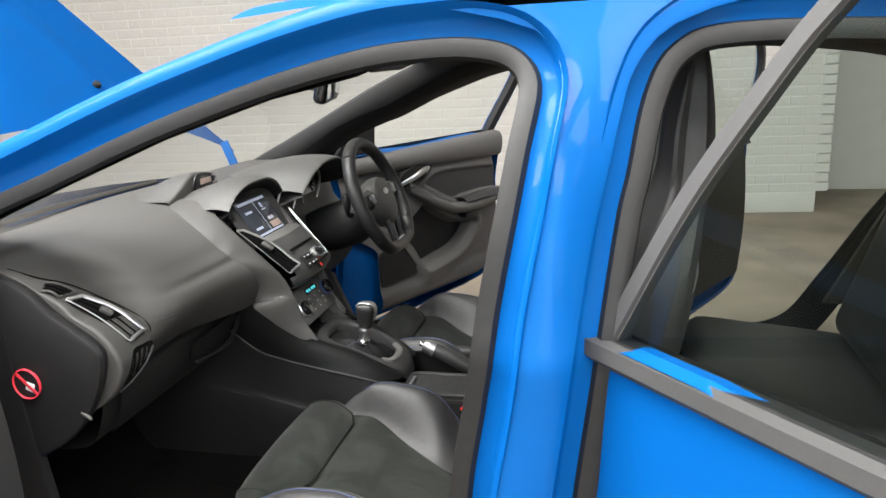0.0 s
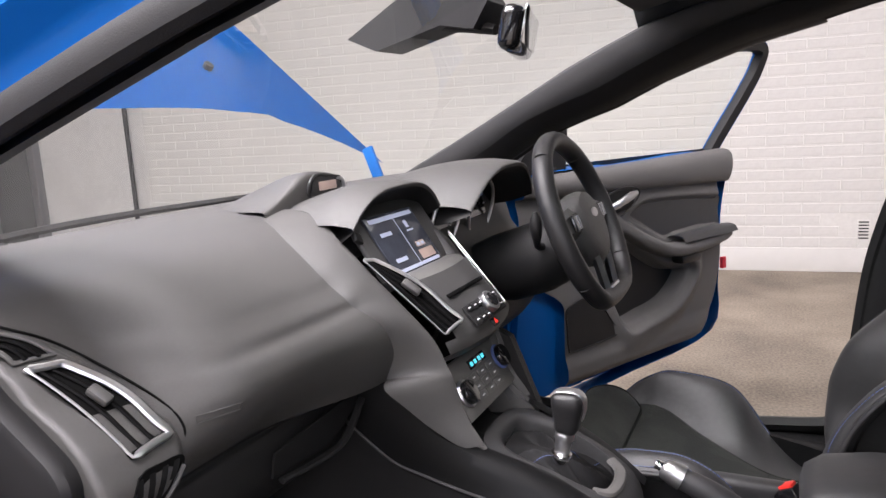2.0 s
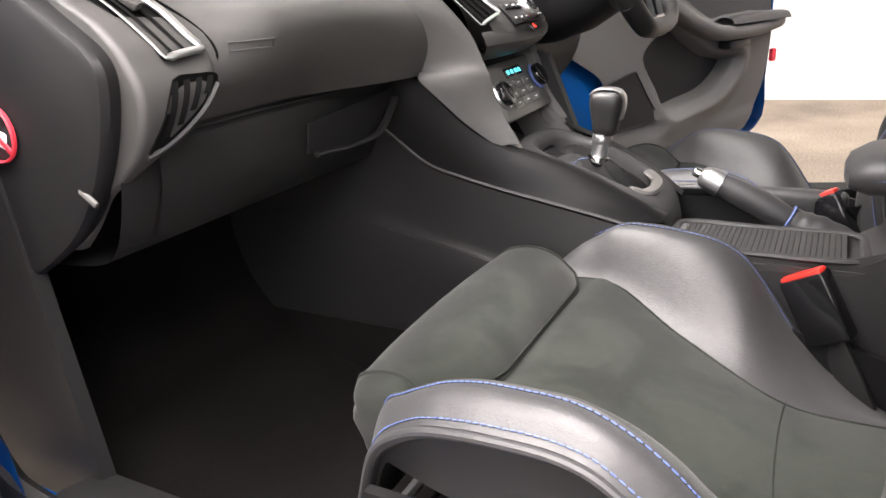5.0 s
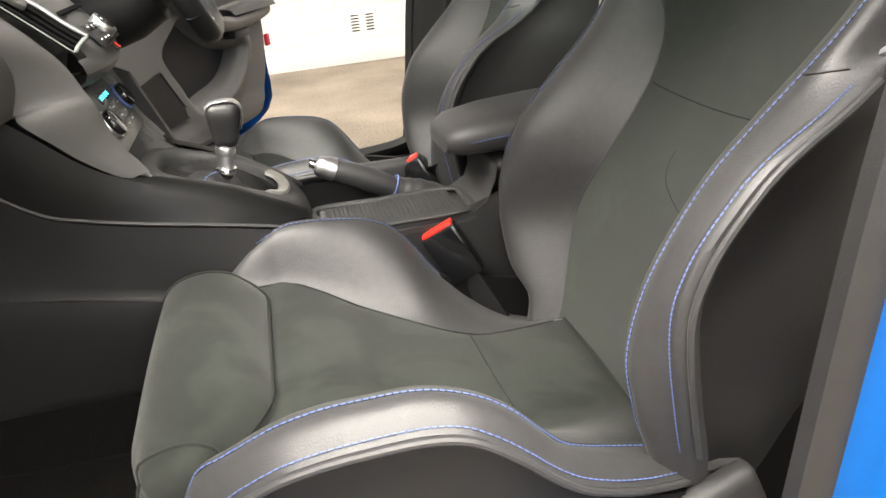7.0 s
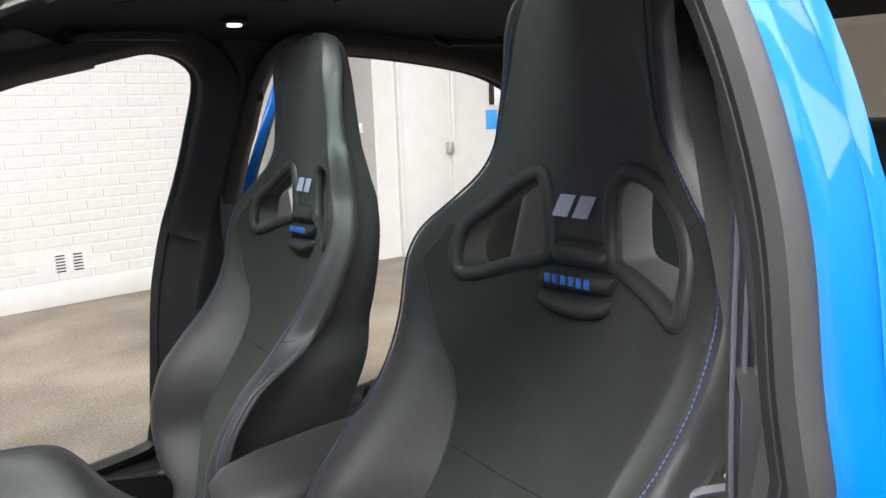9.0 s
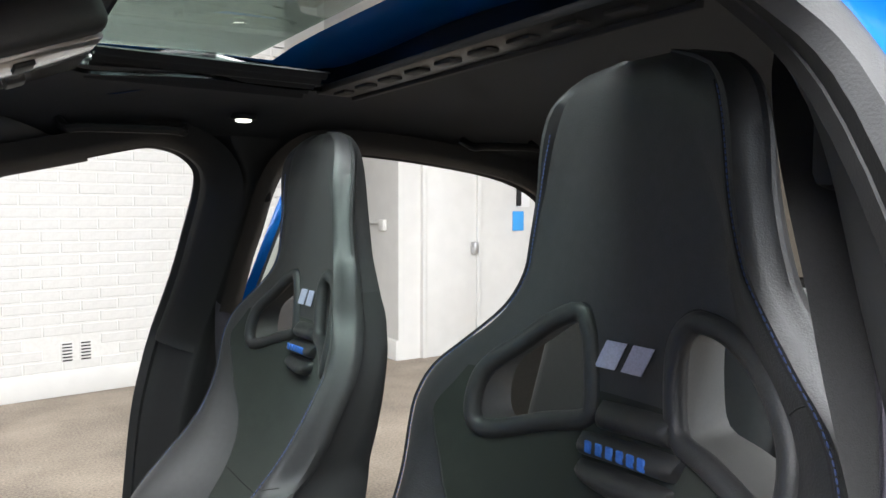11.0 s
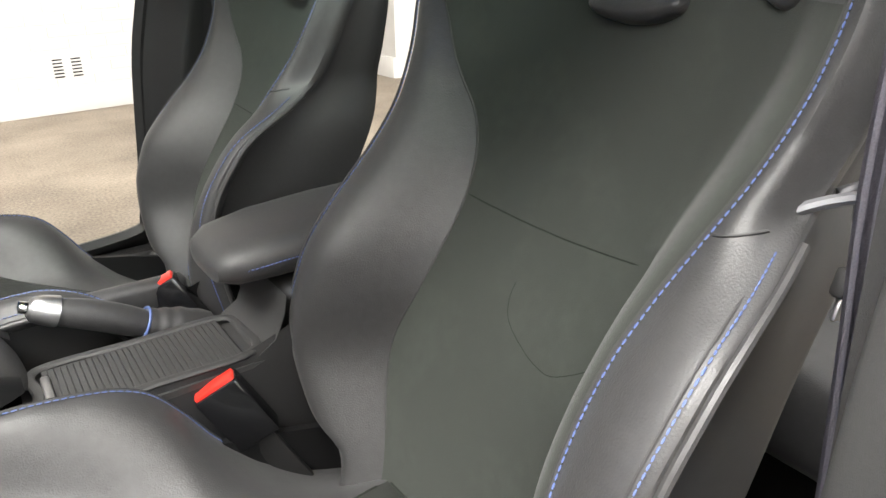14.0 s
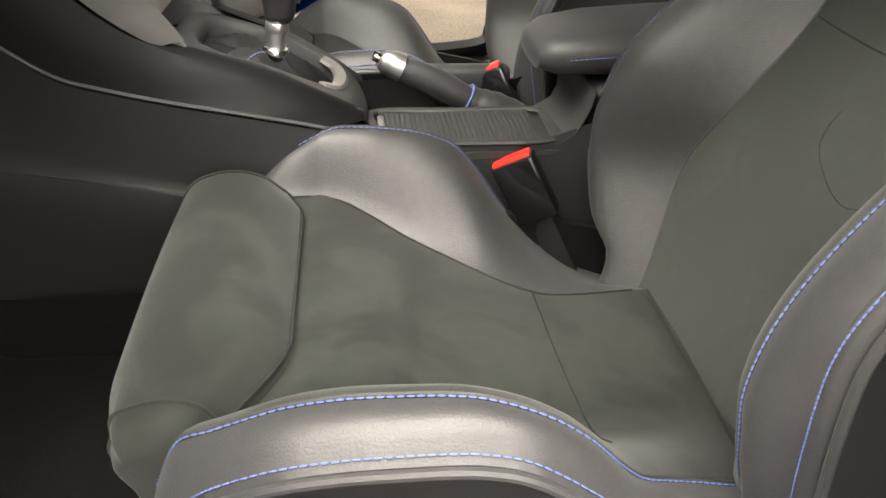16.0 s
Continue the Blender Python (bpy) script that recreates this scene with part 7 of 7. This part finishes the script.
# ---- centre console ----
con = empty("centre_console", (-0.15, 0, 0.2), "dark centre console with gear lever, tray and handbrake", "console")
for s in (-1, 1):
    # upper rail sweeping from the dash to the rear of the gear surround
    up = smoothline([(-1.0, s * 0.165, 0.90), (-0.75, s * 0.158, 0.84), (-0.60, s * 0.152, 0.765), (-0.543, s * 0.150, 0.722), (-0.48, s * 0.140, 0.662), (-0.42, s * 0.128, 0.626), (-0.32, s * 0.112, 0.590), (-0.245, s * 0.098, 0.552), (-0.195, s * 0.082, 0.520)], 5)
    lo_ = smoothline([(-1.0, s * 0.17, 0.86), (-0.80, s * 0.162, 0.78), (-0.66, s * 0.156, 0.69), (-0.608, s * 0.154, 0.650), (-0.55, s * 0.150, 0.606), (-0.50, s * 0.146, 0.588), (-0.425, s * 0.142, 0.569), (-0.34, s * 0.137, 0.551), (-0.25, s * 0.130, 0.530), (-0.20, s * 0.125, 0.512)], 5)
    part("console_rail", loft([[a + Vector((0, -s * 0.03, 0.004)), a + Vector((0, -s * 0.01, 0.006)), a, a.lerp(b, 0.25) + Vector((0, s * 0.004, 0)), a.lerp(b, 0.6) + Vector((0, s * 0.004, 0)), b] for a, b in zip(up, lo_)]), RAILM, con, "dark satin console side rail")
    part("rail_edge", tube(lo_, 0.003, 6), GREYTRIM, con)
    # lower side
    low = [p + Vector((0, s * 0.002, -0.004)) for p in lo_]
    rows = []
    for p in low:
        rows.append(smoothline([p, (p.x - 0.01, s * 0.150, p.z - 0.06), (p.x - 0.02, s * 0.156, curve_of([(-0.7, 0.515), (-0.42, 0.462), (-0.2, 0.42)], p.x)), (p.x - 0.02, s * 0.168, curve_of([(-0.7, 0.498), (-0.42, 0.446), (-0.2, 0.405)], p.x)), (p.x - 0.02, s * 0.172, 0.33), (p.x - 0.02, s * 0.170, 0.312)], 3))
    part("console_side", loft(rows), PLASTIC2, con, "black plastic tunnel side")
    part("tunnel_carpet", loft([[(x, s * 0.168, 0.33), (x, s * 0.176, 0.28), (x, s * 0.19, 0.213)] for x in (-1.0, -0.6, -0.2)]), CARPET, con, "black carpet along the tunnel")
    part("rear_side", loft([[(x, s * 0.118, zt), (x, s * 0.128, zt - 0.02), (x, s * 0.135, 0.35), (x, s * 0.15, 0.21)] for x, zt in ((-0.21, 0.502), (-0.1, 0.498), (0.05, 0.505), (0.12, 0.53), (0.2, 0.56), (0.32, 0.56), (0.34, 0.4))]), PLASTIC2, con)
# gear surround
def sq(c):
    return math.copysign(abs(c) ** 0.62, c)


def surround_z(x):
    return curve_of([(-0.46, 0.630), (-0.43, 0.622), (-0.38, 0.606), (-0.32, 0.588), (-0.27, 0.566), (-0.23, 0.545), (-0.205, 0.528), (-0.19, 0.508)], x)


def surround_ring(rx0, rx1, ry, dz):
    """A rounded outline round the lever: its reach forwards, rearwards and sideways, and its height over the console."""
    out = []
    for k in range(48):
        t = 2 * math.pi * k / 48
        c, d = sq(math.cos(t)), sq(math.sin(t))
        x = -0.318 + (rx1 if c > 0 else rx0) * c
        w = curve_of([(-0.43, 1.06), (-0.32, 0.98), (-0.23, 0.86), (-0.19, 0.74)], x)
        out.append(Vector((x, ry * w * d, surround_z(x) + dz)))
    return out


part("gear_surround", loft([surround_ring(0.118, 0.131, 0.104, -0.012), surround_ring(0.116, 0.128, 0.100, 0.002), surround_ring(0.100, 0.104, 0.080, 0.006), surround_ring(0.094, 0.093, 0.071, 0.004), surround_ring(0.090, 0.089, 0.068, -0.006), surround_ring(0.089, 0.088, 0.067, -0.036)], True), GREYTRIM, con, "dark grey gear lever surround", 60)


def gaiter_ring(q):
    """A ring of the slack leather bag, from its frame at 0 to the collar at 1, with hanging folds."""
    ring = []
    for k in range(48):
        t = 2 * math.pi * k / 48
        c, d = sq(math.cos(t)), sq(math.sin(t))
        rx, ry = 0.088 + (0.014 - 0.088) * q, 0.062 + (0.014 - 0.062) * q
        fold = math.sin(math.pi * q) * (0.0105 * math.sin(3 * t + 0.6 + 2 * q) + 0.0065 * math.sin(8 * t + 5 * q))
        sag = -0.026 * (1 - q) ** 1.3 + 0.010 * q ** 3
        ring.append(Vector((-0.318 + 0.007 * q + rx * c, (GY0 + 0.0) * q + ry * d, 0.588 - (0.038 * (1 - q)) * math.cos(t) + sag + fold)))
    return ring


GY0 = -0.026
part("gear_gaiter", loft([gaiter_ring(i / 18) for i in range(19)], True), GAITERM, con, "slack black leather gaiter")
for k in (9, 33):
    stitches("gaiter_stitching", [gaiter_ring(i / 6)[k] + Vector((0, 0, 0.0012)) for i in range(7)], con, r=0.0008, label="")
part("satin_bow", tube(smoothline([(-0.25, -0.055, 0.558), (-0.232, -0.038, 0.550), (-0.226, 0, 0.548), (-0.232, 0.038, 0.550), (-0.25, 0.055, 0.558)], 5), 0.010, 8, False, 0.6), CLIMATE, con, "pale grey bow behind the gaiter")
gl_ = empty("gear_lever", (-0.312, -0.022, 0.6), "black and silver gear lever", "gear lever")
GY = -0.024
part("collar", cyl(0.0175, 0.016, pose(-0.310, GY - 0.004, 0.594, 0, 6, 0), 24, 0.004), CHROME, gl_, "chrome collar")
part("shaft", cyl(0.0125, 0.060, pose(-0.307, GY - 0.001, 0.620, 0, 6, 0), 20), SATIN, gl_)
part("lift_ring", cyl(0.0155, 0.014, pose(-0.305, GY, 0.628, 0, 6, 0), 20, 0.003), SATIN, gl_)


def knob_ring(z):
    """A section of the knob: wider and deeper towards its top."""
    rx = curve_of([(0.634, 0.014), (0.640, 0.0185), (0.652, 0.0205), (0.668, 0.0235), (0.684, 0.0262), (0.695, 0.0250), (0.701, 0.0190), (0.704, 0.004)], z)
    ry = curve_of([(0.634, 0.013), (0.640, 0.0170), (0.652, 0.0188), (0.668, 0.0212), (0.684, 0.0235), (0.695, 0.0222), (0.701, 0.0165), (0.704, 0.003)], z)
    cx = -0.300 + 0.06 * (z - 0.65)
    return [Vector((cx + rx * math.copysign(abs(math.cos(t)) ** 0.66, math.cos(t)), GY + 0.002 + ry * math.copysign(abs(math.sin(t)) ** 0.66, math.sin(t)), z)) for t in [2 * math.pi * k / 28 for k in range(28)]]


part("knob", loft([knob_ring(z) for z in (0.634, 0.636, 0.640, 0.646, 0.652, 0.660, 0.668, 0.676, 0.684, 0.690, 0.695, 0.698, 0.701, 0.703, 0.704)], True, False, True), WHEELM, gl_, "black leather knob")
capl = smoothline([(-0.322, GY, 0.696), (-0.313, GY, 0.7025), (-0.298, GY, 0.7045), (-0.281, GY, 0.7025), (-0.272, GY, 0.693), (-0.2715, GY, 0.678), (-0.276, GY, 0.660)], 4)
part("knob_cap", loft([[p + Vector((0, w, 0)) + (p - Vector((-0.297, GY, 0.675))).normalized() * (0.0035 * (1 - (w / 0.0125) ** 4) - 0.001) for w in [-0.0125 + 0.0025 * j for j in range(11)]] for p in capl]), SATIN, gl_, "silver knob inlay")
for s in (-1, 1):
    part("knob_seam", tube([p + Vector((0, s * 0.0125, 0)) for p in capl], 0.0007, 5), SHELL, gl_)
part("start_button", cyl(0.017, 0.010, pose(-0.395, 0.089, 0.594, 0, 20, 0), 24, 0.003), SATIN, con, "round satin start button")
part("button_face", cyl(0.012, 0.004, pose(-0.394, 0.089, 0.601, 0, 20, 0), 24, 0.001), PIANO, con)
part("socket_cover", rbox(0.05, 0.03, 0.012, pose(-0.425, -0.055, 0.612, 0, 20, 0), 0.004), RUBBER, con)
# roller tray
part("tray_frame", tube(smoothline([(-0.178, -0.114, 0.499), (-0.182, -0.055, 0.497), (-0.178, 0.006, 0.496), (-0.06, 0.008, 0.496), (0.055, 0.004, 0.498), (0.067, -0.055, 0.501), (0.055, -0.116, 0.502), (-0.06, -0.116, 0.499)], 5, True), 0.007, 8, True, 0.6), GREYTRIM, con, "dark tray frame")
part("tray_top", slab([(-0.20, -0.128, 0.486), (0.09, -0.128, 0.492), (0.09, 0.020, 0.490), (-0.20, 0.020, 0.486)], (0, 0, -1), 0.01), GREYTRIM, con)
for k in range(30):
    x = -0.170 + k * 0.0073
    part("tray_slat", rbox(0.0071, 0.112, 0.004, pose(x, -0.055, 0.494 + 0.004 * (x + 0.17) / 0.22), 0.0009, 1), GREYTRIM, con)
part("tray_grip", rbox(0.010, 0.06, 0.010, pose(-0.172, -0.055, 0.499), 0.003), SATIN, con, "bright tray grip")
part("tray_rear_wall", loft([[(0.060, y, 0.497), (0.085, y, 0.512), (0.10, y, 0.545), (0.105, y, 0.57)] for y in (-0.124, -0.05, 0.02)]), GREYTRIM, con)
part("console_box", rbox(0.26, 0.20, 0.36, pose(0.235, -0.02, 0.395), 0.02, 3), PLASTIC2, con)
part("handbrake_well", slab([(-0.19, 0.018, 0.440), (0.10, 0.018, 0.444), (0.10, 0.115, 0.444), (-0.19, 0.115, 0.440)], (0, 0, -1), 0.01), RUBBER, con)
part("console_pad", rbox(0.27, 0.032, 0.05, pose(-0.09, 0.132, 0.500, 0, 0, 0), 0.012, 3), LEATHER, con, "black padded console edge")
# armrest
rings = []
for x, w, zt, zb_ in ((0.030, 0.03, 0.606, 0.592), (0.036, 0.060, 0.618, 0.582), (0.06, 0.078, 0.632, 0.576), (0.12, 0.084, 0.643, 0.575), (0.22, 0.086, 0.650, 0.578), (0.32, 0.086, 0.652, 0.580), (0.36, 0.08, 0.645, 0.585)):
    rings.append([Vector((x, -0.022 + w * math.copysign(abs(math.cos(t_)) ** 0.6, math.cos(t_)), (zt + zb_) / 2 + (zt - zb_) / 2 * math.copysign(abs(math.sin(t_)) ** 0.8, math.sin(t_)))) for t_ in [2 * math.pi * k / 28 for k in range(28)]])
ar = empty("armrest", (0.2, -0.02, 0.57), "padded black leather centre armrest", "armrest")
part("pad", loft(rings, True, False, True), LEATHER, ar)
stitches("armrest_stitching", [(0.34, -0.104, 0.618), (0.22, -0.1085, 0.615), (0.12, -0.107, 0.610), (0.065, -0.099, 0.604), (0.04, -0.078, 0.600), (0.032, -0.05, 0.599), (0.032, 0.0, 0.599)], ar)
part("hinge_post", rbox(0.10, 0.09, 0.08, pose(0.16, -0.02, 0.56), 0.012), PLASTIC2, ar)
# handbrake
hb = empty("handbrake", (-0.04, 0.062, 0.5), "leather handbrake lever with a silver tip", "handbrake")
HB = smoothline([(-0.140, 0.056, 0.546), (-0.11, 0.056, 0.534), (-0.075, 0.056, 0.517), (-0.045, 0.056, 0.500), (-0.030, 0.056, 0.493)], 4)
part("grip", tube(HB, [0.0165 + 0.003 * math.sin(math.pi * k / (len(HB) - 1)) for k in range(len(HB))], 14, False, 1.1), LEATHER, hb)
part("tip", tube([(-0.168, 0.056, 0.559), (-0.164, 0.056, 0.557), (-0.150, 0.056, 0.551), (-0.136, 0.056, 0.545)], [0.010, 0.015, 0.0185, 0.0190], 14, False, 1.1), SATIN, hb, "silver end cap")
part("release", cyl(0.008, 0.016, frame_at((-0.171, 0.056, 0.561), (0, 1, 0), (-1, 0, 0.45)), 16, 0.002), CHROME, hb)
gb = smoothline([(-0.035, 0.056, 0.496), (-0.015, 0.056, 0.486), (0.008, 0.056, 0.475), (0.04, 0.056, 0.455)], 5)
part("gaiter", tube(gb, [0.0205 + 0.014 * k / (len(gb) - 1) + 0.0010 * math.sin(k * 1.6) for k in range(len(gb))], 14), LEATHER, hb, "creased leather gaiter")
stitches("grip_stitching", [p + Vector((0, 0.0, 0.0195)) for p in HB], hb)
part("gaiter_ring", tube([Vector((-0.036 + 0.010 * math.sin(a), 0.056 + 0.0215 * math.cos(a), 0.4965 + 0.020 * math.sin(a))) for a in [2 * math.pi * k / 20 for k in range(20)]], 0.002, 6, True), STITCH, hb)

# ---- belts and footwell ----
for s, lb in ((-1, "black seat belt hanging beside the pillar"), (1, "black seat belt hanging on the far pillar")):
    bt = empty("seat_belt", (0.3, s * 0.70, 0.35), lb, "seat belt", "seat belts")
    dx = 0.0 if s < 0 else 0.05
    so = 0.012 if s < 0 else 0.0
    pts = [(0.335 + dx, s * (0.655 + so), 1.24), (0.305 + dx, s * (0.690 + so), 1.08), (0.288 + dx, s * (0.702 + so), 0.98), (0.290 + dx, s * (0.704 + so), 0.83), (0.308 + dx, s * (0.706 + so), 0.69), (0.332 + dx, s * (0.706 + so), 0.5), (0.34 + dx, s * (0.705 + so), 0.30)]
    wv = Vector((0.021, s * 0.012, 0))
    line = smoothline(pts, 5)
    bm = loft([[p + wv, p + Vector((-0.001, -s * 0.002, 0)), p - wv] for p in line])
    bmesh.ops.solidify(bm, geom=bm.faces[:], thickness=0.0016)
    web = part("webbing", bm, WEBBING, bt)
    for q in (-0.72, -0.28, 0.20, 0.66):       # woven ribs
        part("woven_rib", loft([[p + wv * (q - 0.10) + Vector((-0.0024, 0, 0)), p + wv * q + Vector((-0.0032, 0, 0)), p + wv * (q + 0.10) + Vector((-0.0024, 0, 0))] for p in line]), WEBRIB, web, "paler woven stripe")
    part("anchor_cover", rbox(0.06, 0.03, 0.09, pose(0.345 + dx, s * 0.640, 1.25, 0, 0, 0), 0.012), PLASTIC2, bt, "black upper belt anchor")
    part("belt_tongue", rbox(0.028, 0.005, 0.018, pose(0.296 + dx, s * 0.700, 0.735, 0, 20, 0), 0.002), SATIN, bt)
    part("tongue_grip", rbox(0.034, 0.012, 0.022, pose(0.296 + dx, s * 0.700, 0.755, 0, 20, 0), 0.004), RUBBER, bt)
# belt guide on the seat's shoulder
bg = empty("belt_guide", (0.27, -0.69, 0.82), "dull steel belt guide loop on the seat side", "belt guide")
part("loop", tube(smoothline([(0.272, -0.655, 0.798), (0.288, -0.680, 0.812), (0.312, -0.728, 0.830), (0.35, -0.738, 0.838), (0.36, -0.70, 0.825), (0.325, -0.665, 0.806)], 5), 0.0048, 8), STEEL, bg, "dull steel loop")
part("base", cyl(0.012, 0.012, frame_at((0.33, -0.690, 0.795), (1, 0, 0), (0, -1, 0)), 16, 0.002), RUBBER, bg)
fm = empty("floor_mat", (-0.6, -0.38, 0.22), "black carpet floor mat with a bound edge", "floor mat")
mo = smoothline([(-0.88, -0.20, 0.30), (-0.70, -0.19, 0.228), (-0.48, -0.20, 0.222), (-0.42, -0.30, 0.222), (-0.42, -0.50, 0.222), (-0.48, -0.60, 0.222), (-0.72, -0.61, 0.228), (-0.88, -0.58, 0.30)], 4, True)
bm = bmesh.new()
bm.faces.new([bm.verts.new(p) for p in mo])
bmesh.ops.triangulate(bm, faces=bm.faces[:])
bmesh.ops.solidify(bm, geom=bm.faces[:], thickness=-0.006)
part("carpet", bm, CARPET, fm)
part("bound_edge", tube(mo, 0.004, 6, True), CARPET, fm)

# ---- brickwork ----
def brick_mesh(w, d, h, material):
    bm = rbox(w, d, h, None, 0.004, 1)
    return mesh_of(bm, material, 30)


BW, BH, JT = 0.215, 0.065, 0.010
bme = [brick_mesh(BW + 0.006, 0.026, BH, BRICKW), brick_mesh(BW + 0.003, 0.027, BH - 0.002, BRICKW), brick_mesh(BW + 0.008, 0.025, BH + 0.001, BRICKW)]
half = brick_mesh(BW / 2 - 0.005, 0.026, BH, BRICKW)
rnd = random.Random(4)
rest_v, rest_f = [], []
tmpl = bmesh.new()
tmpl.from_mesh(bme[0])
tv = [v.co.copy() for v in tmpl.verts]
tf = [[v.index for v in f.verts] for f in tmpl.faces]
tmpl.free()
row = 0
z = 0.165
AX, AZ = 0.50, 0.278          # the air bricks
while z + BH < CEIL - 0.05:
    x = MAINX0 + (0.0 if row % 2 == 0 else (BW + JT) / 2)
    while x + BW < MAINX1 + 0.11:
        cx, cz = x + BW / 2, z + BH / 2
        dy = rnd.uniform(-0.0004, 0.0004)
        m = pose(cx, 0.0070 + dy, cz, rnd.uniform(-0.08, 0.08), rnd.uniform(-0.25, 0.25), rnd.uniform(-0.04, 0.04))
        if not (abs(cx - AX) < 0.20 and abs(cz - AZ) < 0.08):
            if -1.0 < cx < 1.55 and cz < 1.80:
                ob = new("brick", bme[rnd.randrange(3)])
                ob.parent = wall_main
                ob.matrix_basis = m
            else:
                k = len(rest_v)
                rest_v += [m @ v for v in tv]
                rest_f += [[k + i for i in f] for f in tf]
        x += BW + JT
    HB = BW / 2 - 0.005
    ends = ([MAINX0] if row % 2 else []) + ([x] if x + HB < MAINX1 + 0.11 else [])
    for xe in ends:                         # half bricks close the course
        ob = new("brick", half)
        ob.parent = wall_main
        ob.matrix_basis = pose(xe + HB / 2, 0.0085, z + BH / 2)
    z += BH + JT
    row += 1
me = bpy.data.meshes.new("mesh")
me.from_pydata([tuple(v) for v in rest_v], [], rest_f)
me.materials.append(BRICKW)
ob = new("brick_courses", me)
ob.parent = wall_main
tagged(ob, "white-painted brick courses", kind="stuff")
for dx in (-0.055, 0.055):
    ab = part("air_brick", rbox(0.075, 0.02, 0.13, pose(AX + dx, 0.004, AZ), 0.003), WALLP, wall_main, "white air brick with slots")
    for k in range(6):
        part("slot", rbox(0.058, 0.004, 0.009, pose(AX + dx, -0.0065, AZ - 0.052 + 0.021 * k), 0.001), RUBBER, ab, "dark slot")
